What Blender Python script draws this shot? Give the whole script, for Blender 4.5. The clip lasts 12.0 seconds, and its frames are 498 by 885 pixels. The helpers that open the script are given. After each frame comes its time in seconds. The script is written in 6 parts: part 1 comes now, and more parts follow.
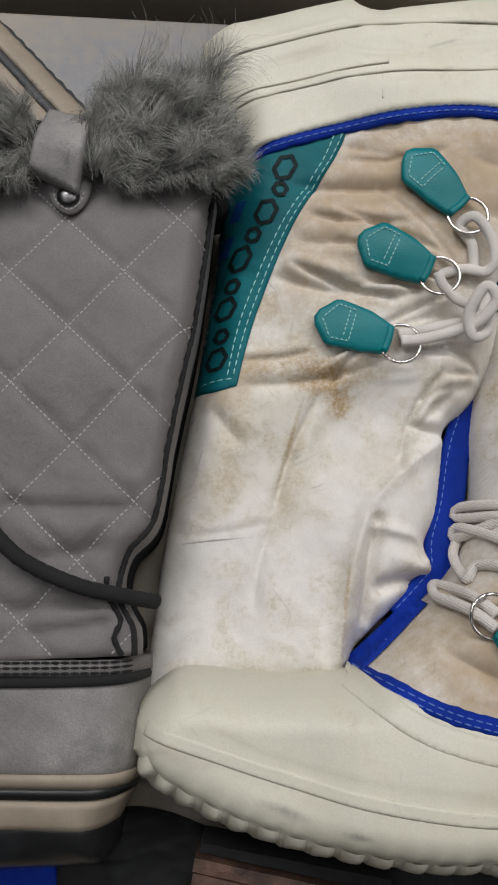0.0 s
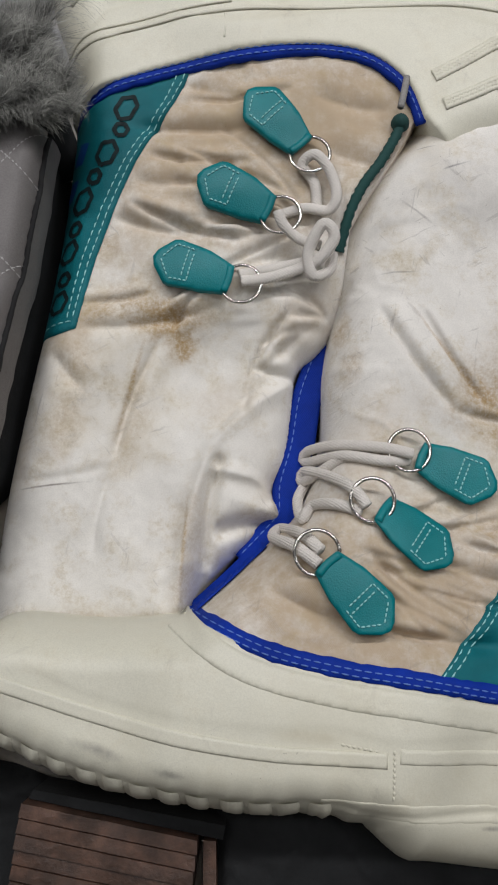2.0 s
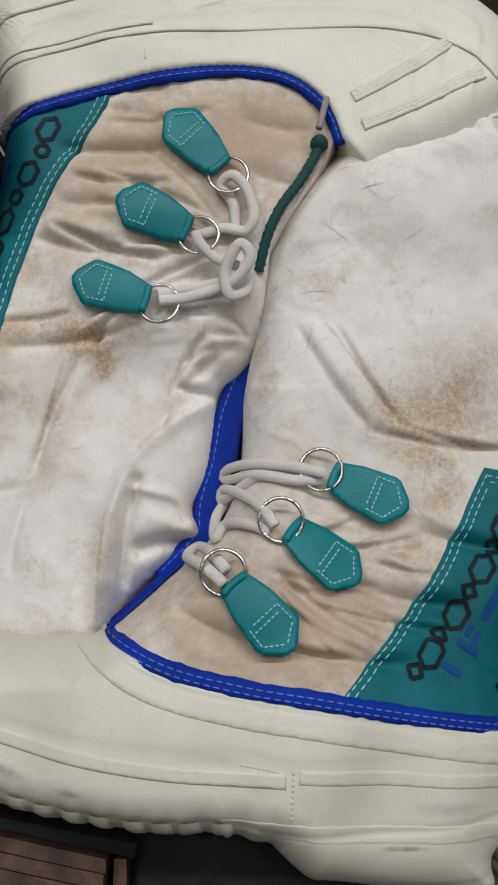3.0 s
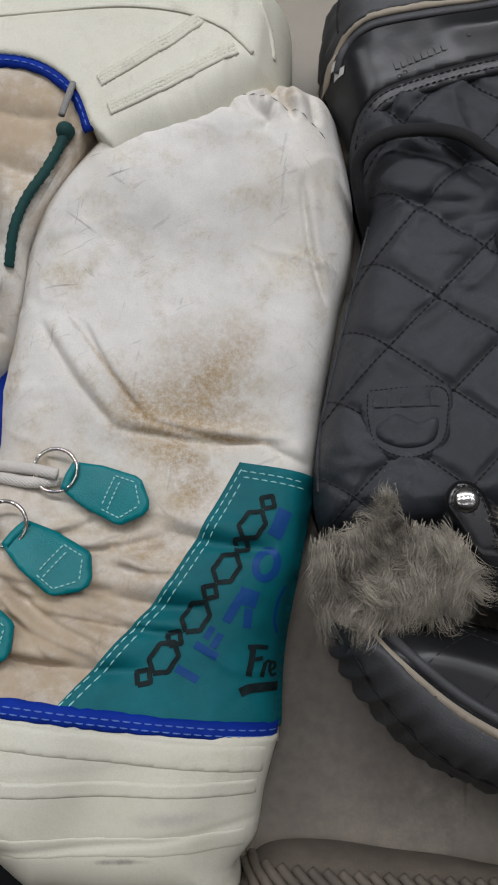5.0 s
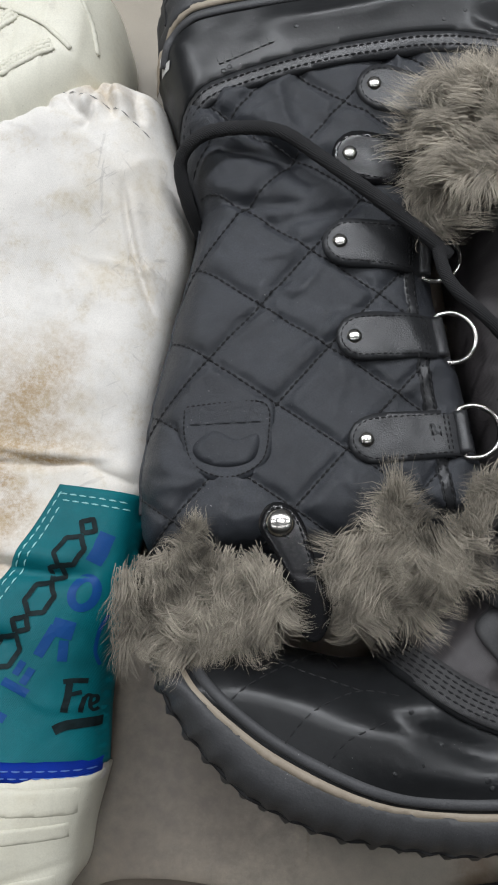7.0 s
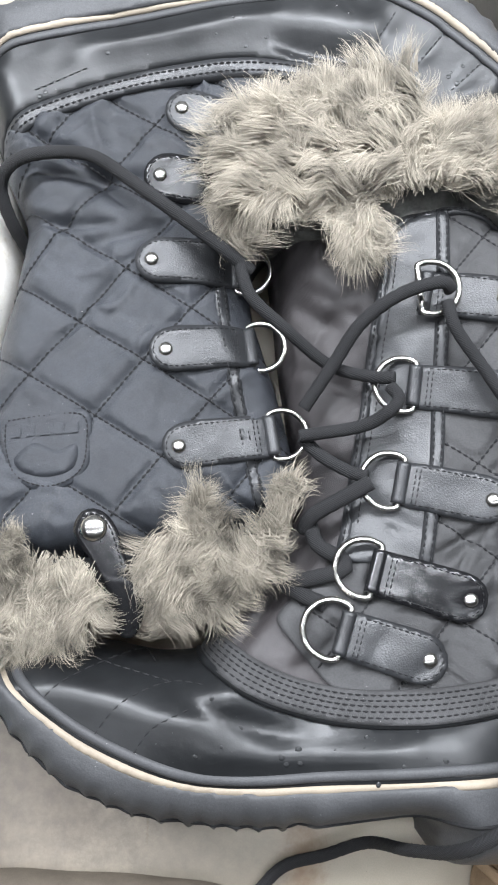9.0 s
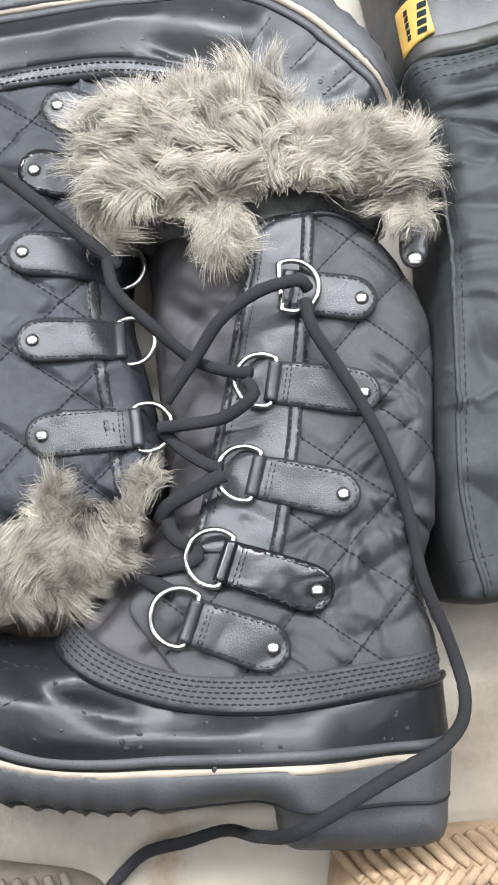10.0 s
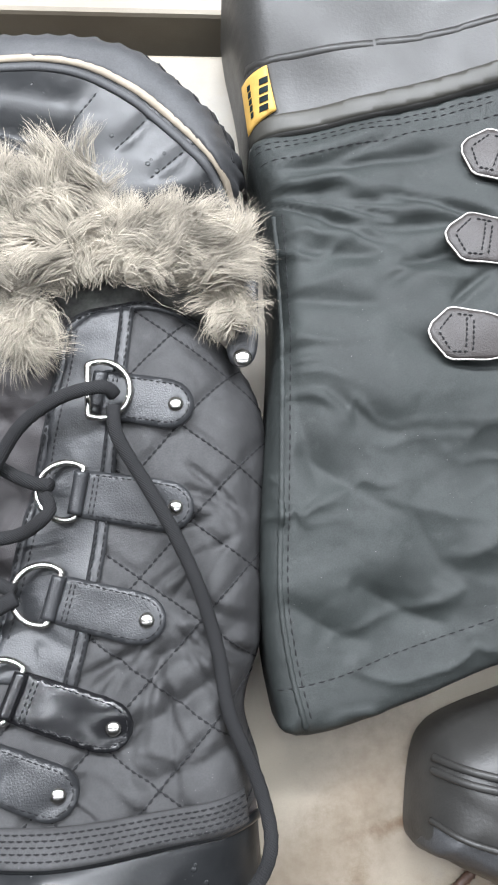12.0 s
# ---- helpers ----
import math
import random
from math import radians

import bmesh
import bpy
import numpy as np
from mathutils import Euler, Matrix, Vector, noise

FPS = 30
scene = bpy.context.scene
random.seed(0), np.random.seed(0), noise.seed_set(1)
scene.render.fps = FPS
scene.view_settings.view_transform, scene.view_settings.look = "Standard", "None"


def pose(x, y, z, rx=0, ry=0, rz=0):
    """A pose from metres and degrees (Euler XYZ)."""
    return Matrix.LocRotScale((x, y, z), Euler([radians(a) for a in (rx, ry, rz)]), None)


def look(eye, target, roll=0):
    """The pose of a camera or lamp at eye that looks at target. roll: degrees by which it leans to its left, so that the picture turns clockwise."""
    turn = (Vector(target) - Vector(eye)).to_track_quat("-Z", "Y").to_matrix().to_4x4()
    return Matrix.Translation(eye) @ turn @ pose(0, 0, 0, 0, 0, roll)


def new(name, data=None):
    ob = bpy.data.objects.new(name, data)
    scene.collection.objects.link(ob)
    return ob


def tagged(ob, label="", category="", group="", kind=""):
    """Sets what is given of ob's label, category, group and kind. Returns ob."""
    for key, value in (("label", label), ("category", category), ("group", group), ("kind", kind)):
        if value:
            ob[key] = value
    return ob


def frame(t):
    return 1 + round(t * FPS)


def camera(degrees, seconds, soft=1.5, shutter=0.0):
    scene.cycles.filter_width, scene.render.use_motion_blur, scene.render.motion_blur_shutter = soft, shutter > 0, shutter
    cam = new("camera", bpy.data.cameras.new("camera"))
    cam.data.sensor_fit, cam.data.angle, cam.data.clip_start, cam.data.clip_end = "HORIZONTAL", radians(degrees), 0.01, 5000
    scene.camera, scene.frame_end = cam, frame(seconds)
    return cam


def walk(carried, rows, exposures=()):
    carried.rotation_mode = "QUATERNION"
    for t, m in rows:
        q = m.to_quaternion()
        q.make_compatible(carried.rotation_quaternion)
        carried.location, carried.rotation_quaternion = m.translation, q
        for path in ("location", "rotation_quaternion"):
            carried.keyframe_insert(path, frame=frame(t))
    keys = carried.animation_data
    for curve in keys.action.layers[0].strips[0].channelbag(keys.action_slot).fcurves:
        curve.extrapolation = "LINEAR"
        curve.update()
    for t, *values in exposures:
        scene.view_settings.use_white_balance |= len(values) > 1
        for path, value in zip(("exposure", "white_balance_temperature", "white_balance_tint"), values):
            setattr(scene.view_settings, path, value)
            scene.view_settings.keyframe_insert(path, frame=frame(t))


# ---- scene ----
cam = camera(34.6, 12.0, soft=2.0)
METRES, EYE, TILT, LEAN, TURN = 0.58, 0.43, -78.5, 0.0, 0.0
ROWS = [
    (0.0, 0.0, 0.0, 0.0, 0.0, 0.0, -0.0),
    (0.5, 0.0228, 0.0031, -0.0203, -1.47, 0.22, -0.24),
    (1.0, 0.0567, 0.0022, -0.0324, -1.07, 0.27, 0.11),
    (1.5, 0.0943, 0.008, -0.0353, -0.73, 0.27, 0.24),
    (2.0, 0.1341, 0.0103, -0.0522, 0.12, 0.33, 0.46),
    (2.5, 0.202, -0.0023, -0.0391, 0.7, 0.18, 0.57),
    (2.7, 0.1976, 0.0011, -0.0387, 0.06, 0.72, 0.36),
    (4.3, 0.3549, 0.0133, -0.0565, 3.80, 0.15, 1.52),
    (4.5, 0.3813, 0.0139, -0.0554, 3.11, 0.1, 1.65),
    (5.0, 0.4344, 0.036, -0.0392, 2.68, -0.1, 2.24),
    (5.5, 0.4592, 0.0625, -0.035, 2.65, -0.13, 2.57),
    (6.0, 0.5011, 0.0786, -0.0298, 2.47, -0.35, 2.95),
    (6.5, 0.5208, 0.0799, -0.0327, 2.35, -0.46, 3.32),
    (7.0, 0.5628, 0.077, -0.0272, 2.12, -0.55, 3.39),
    (7.2, 0.5846, 0.0740, -0.0253, 1.57, -0.61, 3.54),
    (8.8, 0.6660, 0.0419, -0.0210, -0.01, -1.13, 4.67),
    (9.0, 0.664, 0.0415, -0.0207, -1.38, -1.62, 5.27),
    (9.5, 0.6987, 0.0274, -0.026, -2.22, -1.59, 5.54),
    (10.0, 0.7562, 0.0262, -0.0387, -2.44, -1.24, 4.19),
    (10.5, 0.8117, 0.0285, -0.0283, -1.79, -1.33, 3.68),
    (11.0, 0.8334, 0.0391, -0.0057, -1.21, -1.36, 3.16),
    (11.5, 0.8444, 0.0661, 0.0207, -2.18, -1.34, 3.1),
    (12.0, 0.8909, 0.0676, 0.0296, -3.41, -0.86, 3.47),
]
walk(cam, [(t, pose(0, 0, EYE, TILT, LEAN, TURN) @ pose(METRES * x, METRES * y, METRES * z, 90 + pitch, roll, yaw)) for t, x, y, z, yaw, pitch, roll in ROWS],
     exposures=[(0.0, 0.0, 6450, 10), (2.5, -0.05, 6350, 10), (4.5, -0.05, 6200, 10), (5.5, -0.02, 6200, 10), (7.0, 0.44, 6150, 8), (7.6, 0.72, 6130, 8), (8.6, 1.82, 6020, 8), (9.5, 1.99, 5990, 8), (12.0, 1.99, 5990, 8)])

# ---- light ----
world = bpy.data.worlds.new("store")
scene.world = world
world.use_nodes = True
world.node_tree.nodes["Background"].inputs[0].default_value = (0.9, 0.95, 1.0, 1)
world.node_tree.nodes["Background"].inputs[1].default_value = 0.25


def area_lamp(name, at, size, watts, color=(1.0, 0.98, 0.98)):
    data = bpy.data.lights.new(name, "AREA")
    data.shape, data.size, data.size_y, data.energy, data.color = "RECTANGLE", size[0], size[1], watts, color
    ob = new(name, data)
    ob.matrix_world = look(at, (at[0], at[1], 0))
    return ob


for lx in (-1.1, 0.5, 2.1):
    for ly, watts in ((-0.6, 2.6), (0.5, 6.2), (1.45, 26.5)):
        area_lamp("ceiling_tube_light", (lx, ly, 2.28), (1.2, 0.16), watts)

# ---- materials ----


def material(name, base, rough=0.6, metal=0.0, grain=400.0, bump=0.1, vary=0.12, patch=25.0, second=None, mix=(0.5, 0.7),
             weave=0.0, spec=0.5, sheen=0.0, island=0.0, objvar=0.0, coat=0.0, patches=(), dirt=0.0, mid=0.0, leather=0.0, lint=0.0, fine=0.14, grime=0.0):
    """A node material: base colour with two scales of variation, fine relief, optional patches (staining, painted
    shade) of given places.
    """
    m = bpy.data.materials.new(name)
    m.use_nodes = True
    nt, N, L = m.node_tree, m.node_tree.nodes, m.node_tree.links
    b = N["Principled BSDF"]
    b.inputs["Roughness"].default_value, b.inputs["Metallic"].default_value = rough, metal
    b.inputs["Specular IOR Level"].default_value = spec
    b.inputs["Sheen Weight"].default_value = sheen
    b.inputs["Coat Weight"].default_value = coat
    co = N.new("ShaderNodeTexCoord")

    def tex(scale, detail=4.0, rough_=0.6, vec=None):
        t = N.new("ShaderNodeTexNoise")
        t.inputs["Scale"].default_value, t.inputs["Detail"].default_value, t.inputs["Roughness"].default_value = scale, detail, rough_
        L.new(vec or co.outputs["Object"], t.inputs["Vector"])
        return t.outputs["Fac"]

    def ramp(fac, lo, hi):
        r = N.new("ShaderNodeMapRange")
        r.inputs["From Min"].default_value, r.inputs["From Max"].default_value = lo, hi
        L.new(fac, r.inputs["Value"])
        return r.outputs["Result"]

    def mixed(fac, a, c, mode="MIX"):
        x = N.new("ShaderNodeMix")
        x.data_type, x.blend_type = "RGBA", mode
        for sock, v in ((x.inputs[0], fac), (x.inputs[6], a), (x.inputs[7], c)):
            if isinstance(v, (int, float)):
                sock.default_value = v
            elif isinstance(v, tuple):
                sock.default_value = (*v[:3], 1)
            else:
                L.new(v, sock)
        return x.outputs[2]

    def math_(op, a, c):
        x = N.new("ShaderNodeMath")
        x.operation = op
        for sock, v in zip(x.inputs, (a, c)):
            if isinstance(v, (int, float)):
                sock.default_value = v
            else:
                L.new(v, sock)
        return x.outputs[0]

    dark = tuple(c * (1 - vary * 1.6) for c in base)
    lite = tuple(min(1, c * (1 + vary)) for c in base)
    col = mixed(ramp(tex(patch), 0.3, 0.7), dark, lite)
    col = mixed(math_("MULTIPLY", ramp(tex(patch * 9), 0.45, 0.75), 0.35), col, dark)
    col = mixed(math_("MULTIPLY", ramp(tex(1500, 2.0, 0.6), 0.40, 0.62), fine), col, tuple(c * 0.45 for c in base))
    if second:
        col = mixed(ramp(tex(patch * 0.55, 6.0, 0.65), *mix), col, second)
    if patches:
        ragged = math_("MULTIPLY", math_("SUBTRACT", tex(130, 9.0, 0.75), 0.5), 1.5)
        mottle = math_("ADD", math_("MULTIPLY", ramp(tex(420, 7.0, 0.8), 0.38, 0.60), 0.85), 0.30)
        softer = math_("ADD", math_("MULTIPLY", ramp(tex(150, 5.0, 0.6), 0.36, 0.62), 0.40), 0.66)
    for (sx, sy, r, stretch, turn, colour, weight) in patches:
        mp = N.new("ShaderNodeMapping")
        mp.vector_type = "TEXTURE"
        mp.inputs["Location"].default_value = (sx, sy, 0)
        mp.inputs["Rotation"].default_value = (0, 0, radians(turn))
        mp.inputs["Scale"].default_value = (r * stretch, r, 1)
        L.new(co.outputs["Object"], mp.inputs["Vector"])
        flat = N.new("ShaderNodeVectorMath")
        flat.operation = "MULTIPLY"
        flat.inputs[1].default_value = (1, 1, 0)
        L.new(mp.outputs[0], flat.inputs[0])
        ln = N.new("ShaderNodeVectorMath")
        ln.operation = "LENGTH"
        L.new(flat.outputs[0], ln.inputs[0])
        edge = math_("ADD", ln.outputs["Value"], ragged)
        r_ = N.new("ShaderNodeMapRange")
        r_.interpolation_type = "SMOOTHSTEP"
        r_.inputs["From Min"].default_value, r_.inputs["From Max"].default_value = 1.25, 0.0
        L.new(edge, r_.inputs["Value"])
        col = mixed(math_("MULTIPLY", math_("MULTIPLY", r_.outputs["Result"], weight), mottle if abs(colour[0] - 0.34) < 0.01 else softer), col, colour)
    if grime:
        blotch = math_("MULTIPLY", ramp(tex(55, 8.0, 0.72), 0.50, 0.68), ramp(tex(480, 6.0, 0.8), 0.36, 0.60))
        col = mixed(math_("MULTIPLY", blotch, 0.55 * grime), col, (0.42, 0.33, 0.18))
        for turn, sx, lim in ((24, 7.0, 0.63), (-52, 6.0, 0.645), (78, 8.0, 0.64)):
            mp = N.new("ShaderNodeMapping")
            mp.vector_type = "TEXTURE"
            mp.inputs["Rotation"].default_value = (0, 0, radians(turn))
            mp.inputs["Scale"].default_value = (sx, 1.0, sx)
            L.new(co.outputs["Object"], mp.inputs["Vector"])
            rub = math_("MULTIPLY", ramp(tex(330, 3.0, 0.6, mp.outputs[0]), lim, lim + 0.05), ramp(tex(26, 2.0), 0.46, 0.60))
            col = mixed(math_("MULTIPLY", rub, 0.27 * grime), col, (0.24, 0.22, 0.21))
    if dirt:
        spots = math_("MULTIPLY", ramp(tex(900, 1.0, 0.5), 0.77, 0.82), ramp(tex(22, 3.0), 0.42, 0.62))
        col = mixed(math_("MULTIPLY", spots, dirt), col, (0.10, 0.075, 0.05))
        scuff = math_("MULTIPLY", ramp(tex(60, 9.0, 0.75), 0.56, 0.70), ramp(tex(14, 2.0), 0.50, 0.66))
        col = mixed(math_("MULTIPLY", scuff, dirt * 0.55), col, (0.22, 0.20, 0.18))
    if lint:
        bits = math_("MULTIPLY", ramp(tex(1100, 1.0, 0.5), 0.775, 0.80), ramp(tex(35, 3.0), 0.48, 0.62))
        col = mixed(math_("MULTIPLY", bits, lint), col, (0.42, 0.41, 0.40))
        worn = math_("MULTIPLY", ramp(tex(90, 9.0, 0.8), 0.58, 0.75), 0.35)
        col = mixed(math_("MULTIPLY", worn, lint), col, (0.16, 0.155, 0.15))
    if island:
        g = N.new("ShaderNodeNewGeometry")
        k = ramp(g.outputs["Random Per Island"], 0.0, 1.0)
        hs = N.new("ShaderNodeHueSaturation")
        L.new(math_("ADD", math_("MULTIPLY", k, island), 1 - island / 2), hs.inputs["Value"])
        L.new(col, hs.inputs["Color"])
        col = hs.outputs["Color"]
    L.new(col, b.inputs["Base Color"])
    rn = math_("ADD", math_("MULTIPLY", math_("SUBTRACT", tex(patch * 3), 0.5), 0.25), rough)
    L.new(rn, b.inputs["Roughness"])
    height = tex(grain, 3.0)
    if weave:
        mp = N.new("ShaderNodeMapping")
        mp.inputs["Rotation"].default_value = (0, 0, radians(38))
        L.new(co.outputs["Object"], mp.inputs["Vector"])
        for direction in ("X", "Y"):
            wv = N.new("ShaderNodeTexWave")
            wv.bands_direction = direction
            wv.inputs["Scale"].default_value = weave
            wv.inputs["Distortion"].default_value = 0.6
            L.new(mp.outputs[0], wv.inputs["Vector"])
            height = math_("ADD", height, math_("MULTIPLY", wv.outputs["Fac"], 0.45))
    if leather:
        vo = N.new("ShaderNodeTexVoronoi")
        vo.feature = "DISTANCE_TO_EDGE"
        vo.inputs["Scale"].default_value = 900
        L.new(co.outputs["Object"], vo.inputs["Vector"])
        height = math_("ADD", height, math_("MULTIPLY", ramp(vo.outputs["Distance"], 0.0, 0.35), leather * 4))
    if mid:
        height = math_("ADD", height, math_("MULTIPLY", tex(130, 5.0, 0.55), mid * 9))
    bp = N.new("ShaderNodeBump")
    bp.inputs["Strength"].default_value, bp.inputs["Distance"].default_value = bump, 0.0006
    L.new(height, bp.inputs["Height"])
    L.new(bp.outputs[0], b.inputs["Normal"])
    return m


M = dict(
    cream=material("cream_rubber", (0.660, 0.642, 0.535), 0.46, grain=700, bump=0.12, vary=0.05, patch=14, second=(0.60, 0.57, 0.45), mix=(0.5, 0.8), dirt=0.6, grime=0.32, patches=[(0.015, -0.084, 0.0028, 4, -18, (0.20, 0.19, 0.18), 0.7), (0.045, -0.092, 0.0022, 3, -10, (0.16, 0.15, 0.14), 0.75), (-0.03, -0.062, 0.004, 4, -20, (0.40, 0.37, 0.30), 0.6), (0.18, -0.1165, 0.0012, 9, -2, (0.15, 0.14, 0.13), 0.8), (0.20, -0.102, 0.0035, 5, -3, (0.36, 0.35, 0.32), 0.6), (0.10, -0.078, 0.003, 6, -6, (0.48, 0.44, 0.33), 0.6), (0.03, 0.275, 0.004, 5, 8, (0.48, 0.45, 0.36), 0.6), (0.10, 0.28, 0.0012, 8, 20, (0.3, 0.29, 0.26), 0.7)]),
    teal=material("teal_nylon", (0.002, 0.135, 0.16), 0.55, spec=0.3, grain=700, bump=0.3, vary=0.15, weave=700),
    tealleather=material("teal_leather", (0.001, 0.185, 0.205), 0.42, spec=0.32, grain=1100, bump=0.15, leather=0.3, vary=0.12),
    tealthread=material("pale_teal_thread", (0.30, 0.62, 0.62), 0.7),
    blue=material("blue_webbing", (0.004, 0.030, 0.31), 0.7, grain=900, bump=0.3, vary=0.2, weave=500, spec=0.15),
    bluethread=material("pale_blue_thread", (0.10, 0.20, 0.55), 0.7),
    darkgreen=material("dark_green_cord", (0.004, 0.05, 0.045), 0.8, grain=900, bump=0.5),
    lace=material("off_white_lace", (0.72, 0.68, 0.63), 0.85, grain=900, bump=0.7, vary=0.10, weave=300),
    steel=material("nickel_steel", (0.62, 0.60, 0.56), 0.22, 1.0, grain=300, bump=0.05, vary=0.1),
    black=material("black_nylon_leather", (0.038, 0.0415, 0.0490), 0.46, fine=0.5, grain=900, bump=0.38, mid=0.55, lint=0.7, vary=0.25, weave=760),
    blacknylon=material("black_brushed_nylon", (0.052, 0.0515, 0.0525), 0.56, fine=0.4, grain=900, bump=0.40, mid=0.8, lint=0.7, vary=0.25, weave=760),
    blackleather=material("black_leather", (0.028, 0.029, 0.031), 0.36, grain=1200, bump=0.16, leather=0.22, lint=0.12, vary=0.25),
    patent=material("black_patent_leather", (0.010, 0.010, 0.011), 0.22, grain=1100, bump=0.08, lint=0.15, vary=0.2),
    facing=material("black_smooth_facing", (0.029, 0.030, 0.032), 0.38, fine=0.3, grain=1100, bump=0.16, leather=0.12, mid=0.2, lint=0.4, vary=0.2),
    blackrubber=material("black_gloss_rubber", (0.016, 0.0168, 0.0178), 0.34, lint=0.35, mid=0.14, spec=0.36, grain=500, bump=0.10, vary=0.2, patch=40),
    greyrubber=material("dark_grey_rubber", (0.058, 0.059, 0.062), 0.6, fine=0.4, lint=0.6, grain=800, bump=0.3, vary=0.2, second=(0.09, 0.09, 0.09), mix=(0.62, 0.85)),
    stripe=material("beige_rubber_stripe", (0.325, 0.275, 0.21), 0.6, grain=600, bump=0.15, vary=0.12),
    thread=material("black_thread", (0.006, 0.006, 0.007), 0.8),
    blacklace=material("black_lace", (0.011, 0.011, 0.012), 0.85, grain=900, bump=0.6, weave=420),
    fur=material("grey_brown_fur", (0.385, 0.345, 0.28), 0.8, vary=0.40, patch=70, island=0.42, spec=0.2, bump=0.0),
    # Darker copy of the fur above: shade on the second cuff is in its colour.
    fur_shaded=material("grey_brown_fur_shaded", (0.285, 0.255, 0.205), 0.8, vary=0.5, patch=70, island=0.42, bump=0.0, spec=0.2),
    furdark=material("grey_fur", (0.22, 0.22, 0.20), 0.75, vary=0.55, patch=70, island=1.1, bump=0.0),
    matteblack=material("matte_black_rubber", (0.034, 0.033, 0.031), 0.46, grain=700, bump=0.2, vary=0.2),
    darksteel=material("dark_steel", (0.20, 0.20, 0.20), 0.3, 1.0),
    nylonblack=material("charcoal_nylon", (0.029, 0.034, 0.0325), 0.60, fine=0.5, mid=0.55, lint=0.6, grain=900, bump=0.3, vary=0.2, weave=760),
    taupe=material("taupe_grey_nylon", (0.182, 0.170, 0.166), 0.6, fine=0.3, mid=0.8, grain=900, bump=0.3, vary=0.1, weave=760),
    taupethread=material("pale_grey_thread", (0.40, 0.39, 0.385), 0.8),
    greysuede=material("worn_grey_leather", (0.29, 0.28, 0.27), 0.65, grain=700, bump=0.5, vary=0.2, second=(0.07, 0.07, 0.065), mix=(0.50, 0.72), fine=0.4, dirt=0.8),
    # Deck: four broad dark patches beside and under boots paint shade; the rest is dirt.
    deck=material("painted_metal_shelf", (0.295, 0.260, 0.204), 0.45, grain=500, bump=0.12, vary=0.12, patch=9, second=(0.20, 0.165, 0.125), mix=(0.45, 0.75), dirt=0.8, patches=[(0.585, -0.06, 0.03, 2.2, 70, (0.11, 0.08, 0.05), 0.65), (0.64, -0.12, 0.02, 3.0, 10, (0.13, 0.09, 0.055), 0.7), (0.40, -0.14, 0.012, 3.0, 80, (0.14, 0.08, 0.035), 0.8), (0.34, -0.13, 0.05, 1.6, 20, (0.14, 0.12, 0.10), 0.5), (0.27, -0.09, 0.06, 1.5, 40, (0.12, 0.105, 0.09), 0.8), (0.55, -0.1, 0.02, 2.4, 30, (0.12, 0.09, 0.055), 0.6), (0.53, 0.28, 0.03, 1.5, 10, (0.28, 0.27, 0.25), 0.5), (-0.06, 0.30, 0.08, 2.0, 0, (0.19, 0.19, 0.20), 1.2), (-0.02, -0.12, 0.05, 1.5, 20, (0.10, 0.09, 0.08), 0.9), (0.30, -0.06, 0.05, 1.6, -60, (0.13, 0.11, 0.09), 0.9), (0.33, -0.10, 0.0012, 20, 85, (0.10, 0.07, 0.04), 0.8), (0.60, -0.085, 0.004, 7, 12, (0.10, 0.06, 0.03), 0.8), (0.655, -0.10, 0.0025, 12, 65, (0.11, 0.075, 0.04), 0.8), (0.575, -0.115, 0.006, 3, 80, (0.10, 0.065, 0.03), 0.8)]),
    dark=material("black_shadow_gap_metal", (0.02, 0.02, 0.02), 0.7),
    wood=material("brown_stacked_wood", (0.085, 0.045, 0.03), 0.5, grain=500, bump=0.5, vary=0.45, patch=90, second=(0.03, 0.018, 0.012), mix=(0.45, 0.7)),
    jute=material("tan_jute", (0.36, 0.25, 0.15), 0.9, grain=900, bump=0.6, vary=0.3, island=0.4),
    brownsole=material("brown_rubber_sole", (0.125, 0.104, 0.080), 0.75, grain=700, bump=0.4, vary=0.25),
    yellow=material("yellow_label", (0.66, 0.40, 0.09), 0.6, vary=0.1),
    print=material("black_print", (0.008, 0.018, 0.020), 0.7, spec=0.2, vary=0.4, patch=200),
    blueprint=material("blue_print", (0.004, 0.060, 0.23), 0.6, spec=0.3),
    whiteprint=material("white_print", (0.6, 0.6, 0.58), 0.6),
    wall=material("store_wall_paint", (0.12, 0.12, 0.12), 0.8, patch=2),
    concrete=material("store_floor_vinyl", (0.12, 0.116, 0.112), 0.5, patch=3),
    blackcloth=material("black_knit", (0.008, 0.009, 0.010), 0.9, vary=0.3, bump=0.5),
)

# ---- shape helpers ----


def mesh_object(name, verts, faces, mat, parent=None, label="", smooth=True):
    data = bpy.data.meshes.new(name)
    data.from_pydata([tuple(map(float, v)) for v in verts], [], faces)
    data.materials.append(mat)
    if smooth:
        data.polygons.foreach_set("use_smooth", [True] * len(data.polygons))
    data.update()
    ob = new(name, data)
    if parent:
        attach(ob, parent)
    if label:
        tagged(ob, label)
    return ob


def attach(ob, parent):
    ob.parent = parent
    base = Matrix.Translation(parent.location) if parent.parent is None else Matrix.Identity(4)
    ob.matrix_parent_inverse = base.inverted()


def thing(name, label, category, group="", at=(0, 0, 0)):
    ob = new(name)
    ob.location = at
    return tagged(ob, label, category, group)


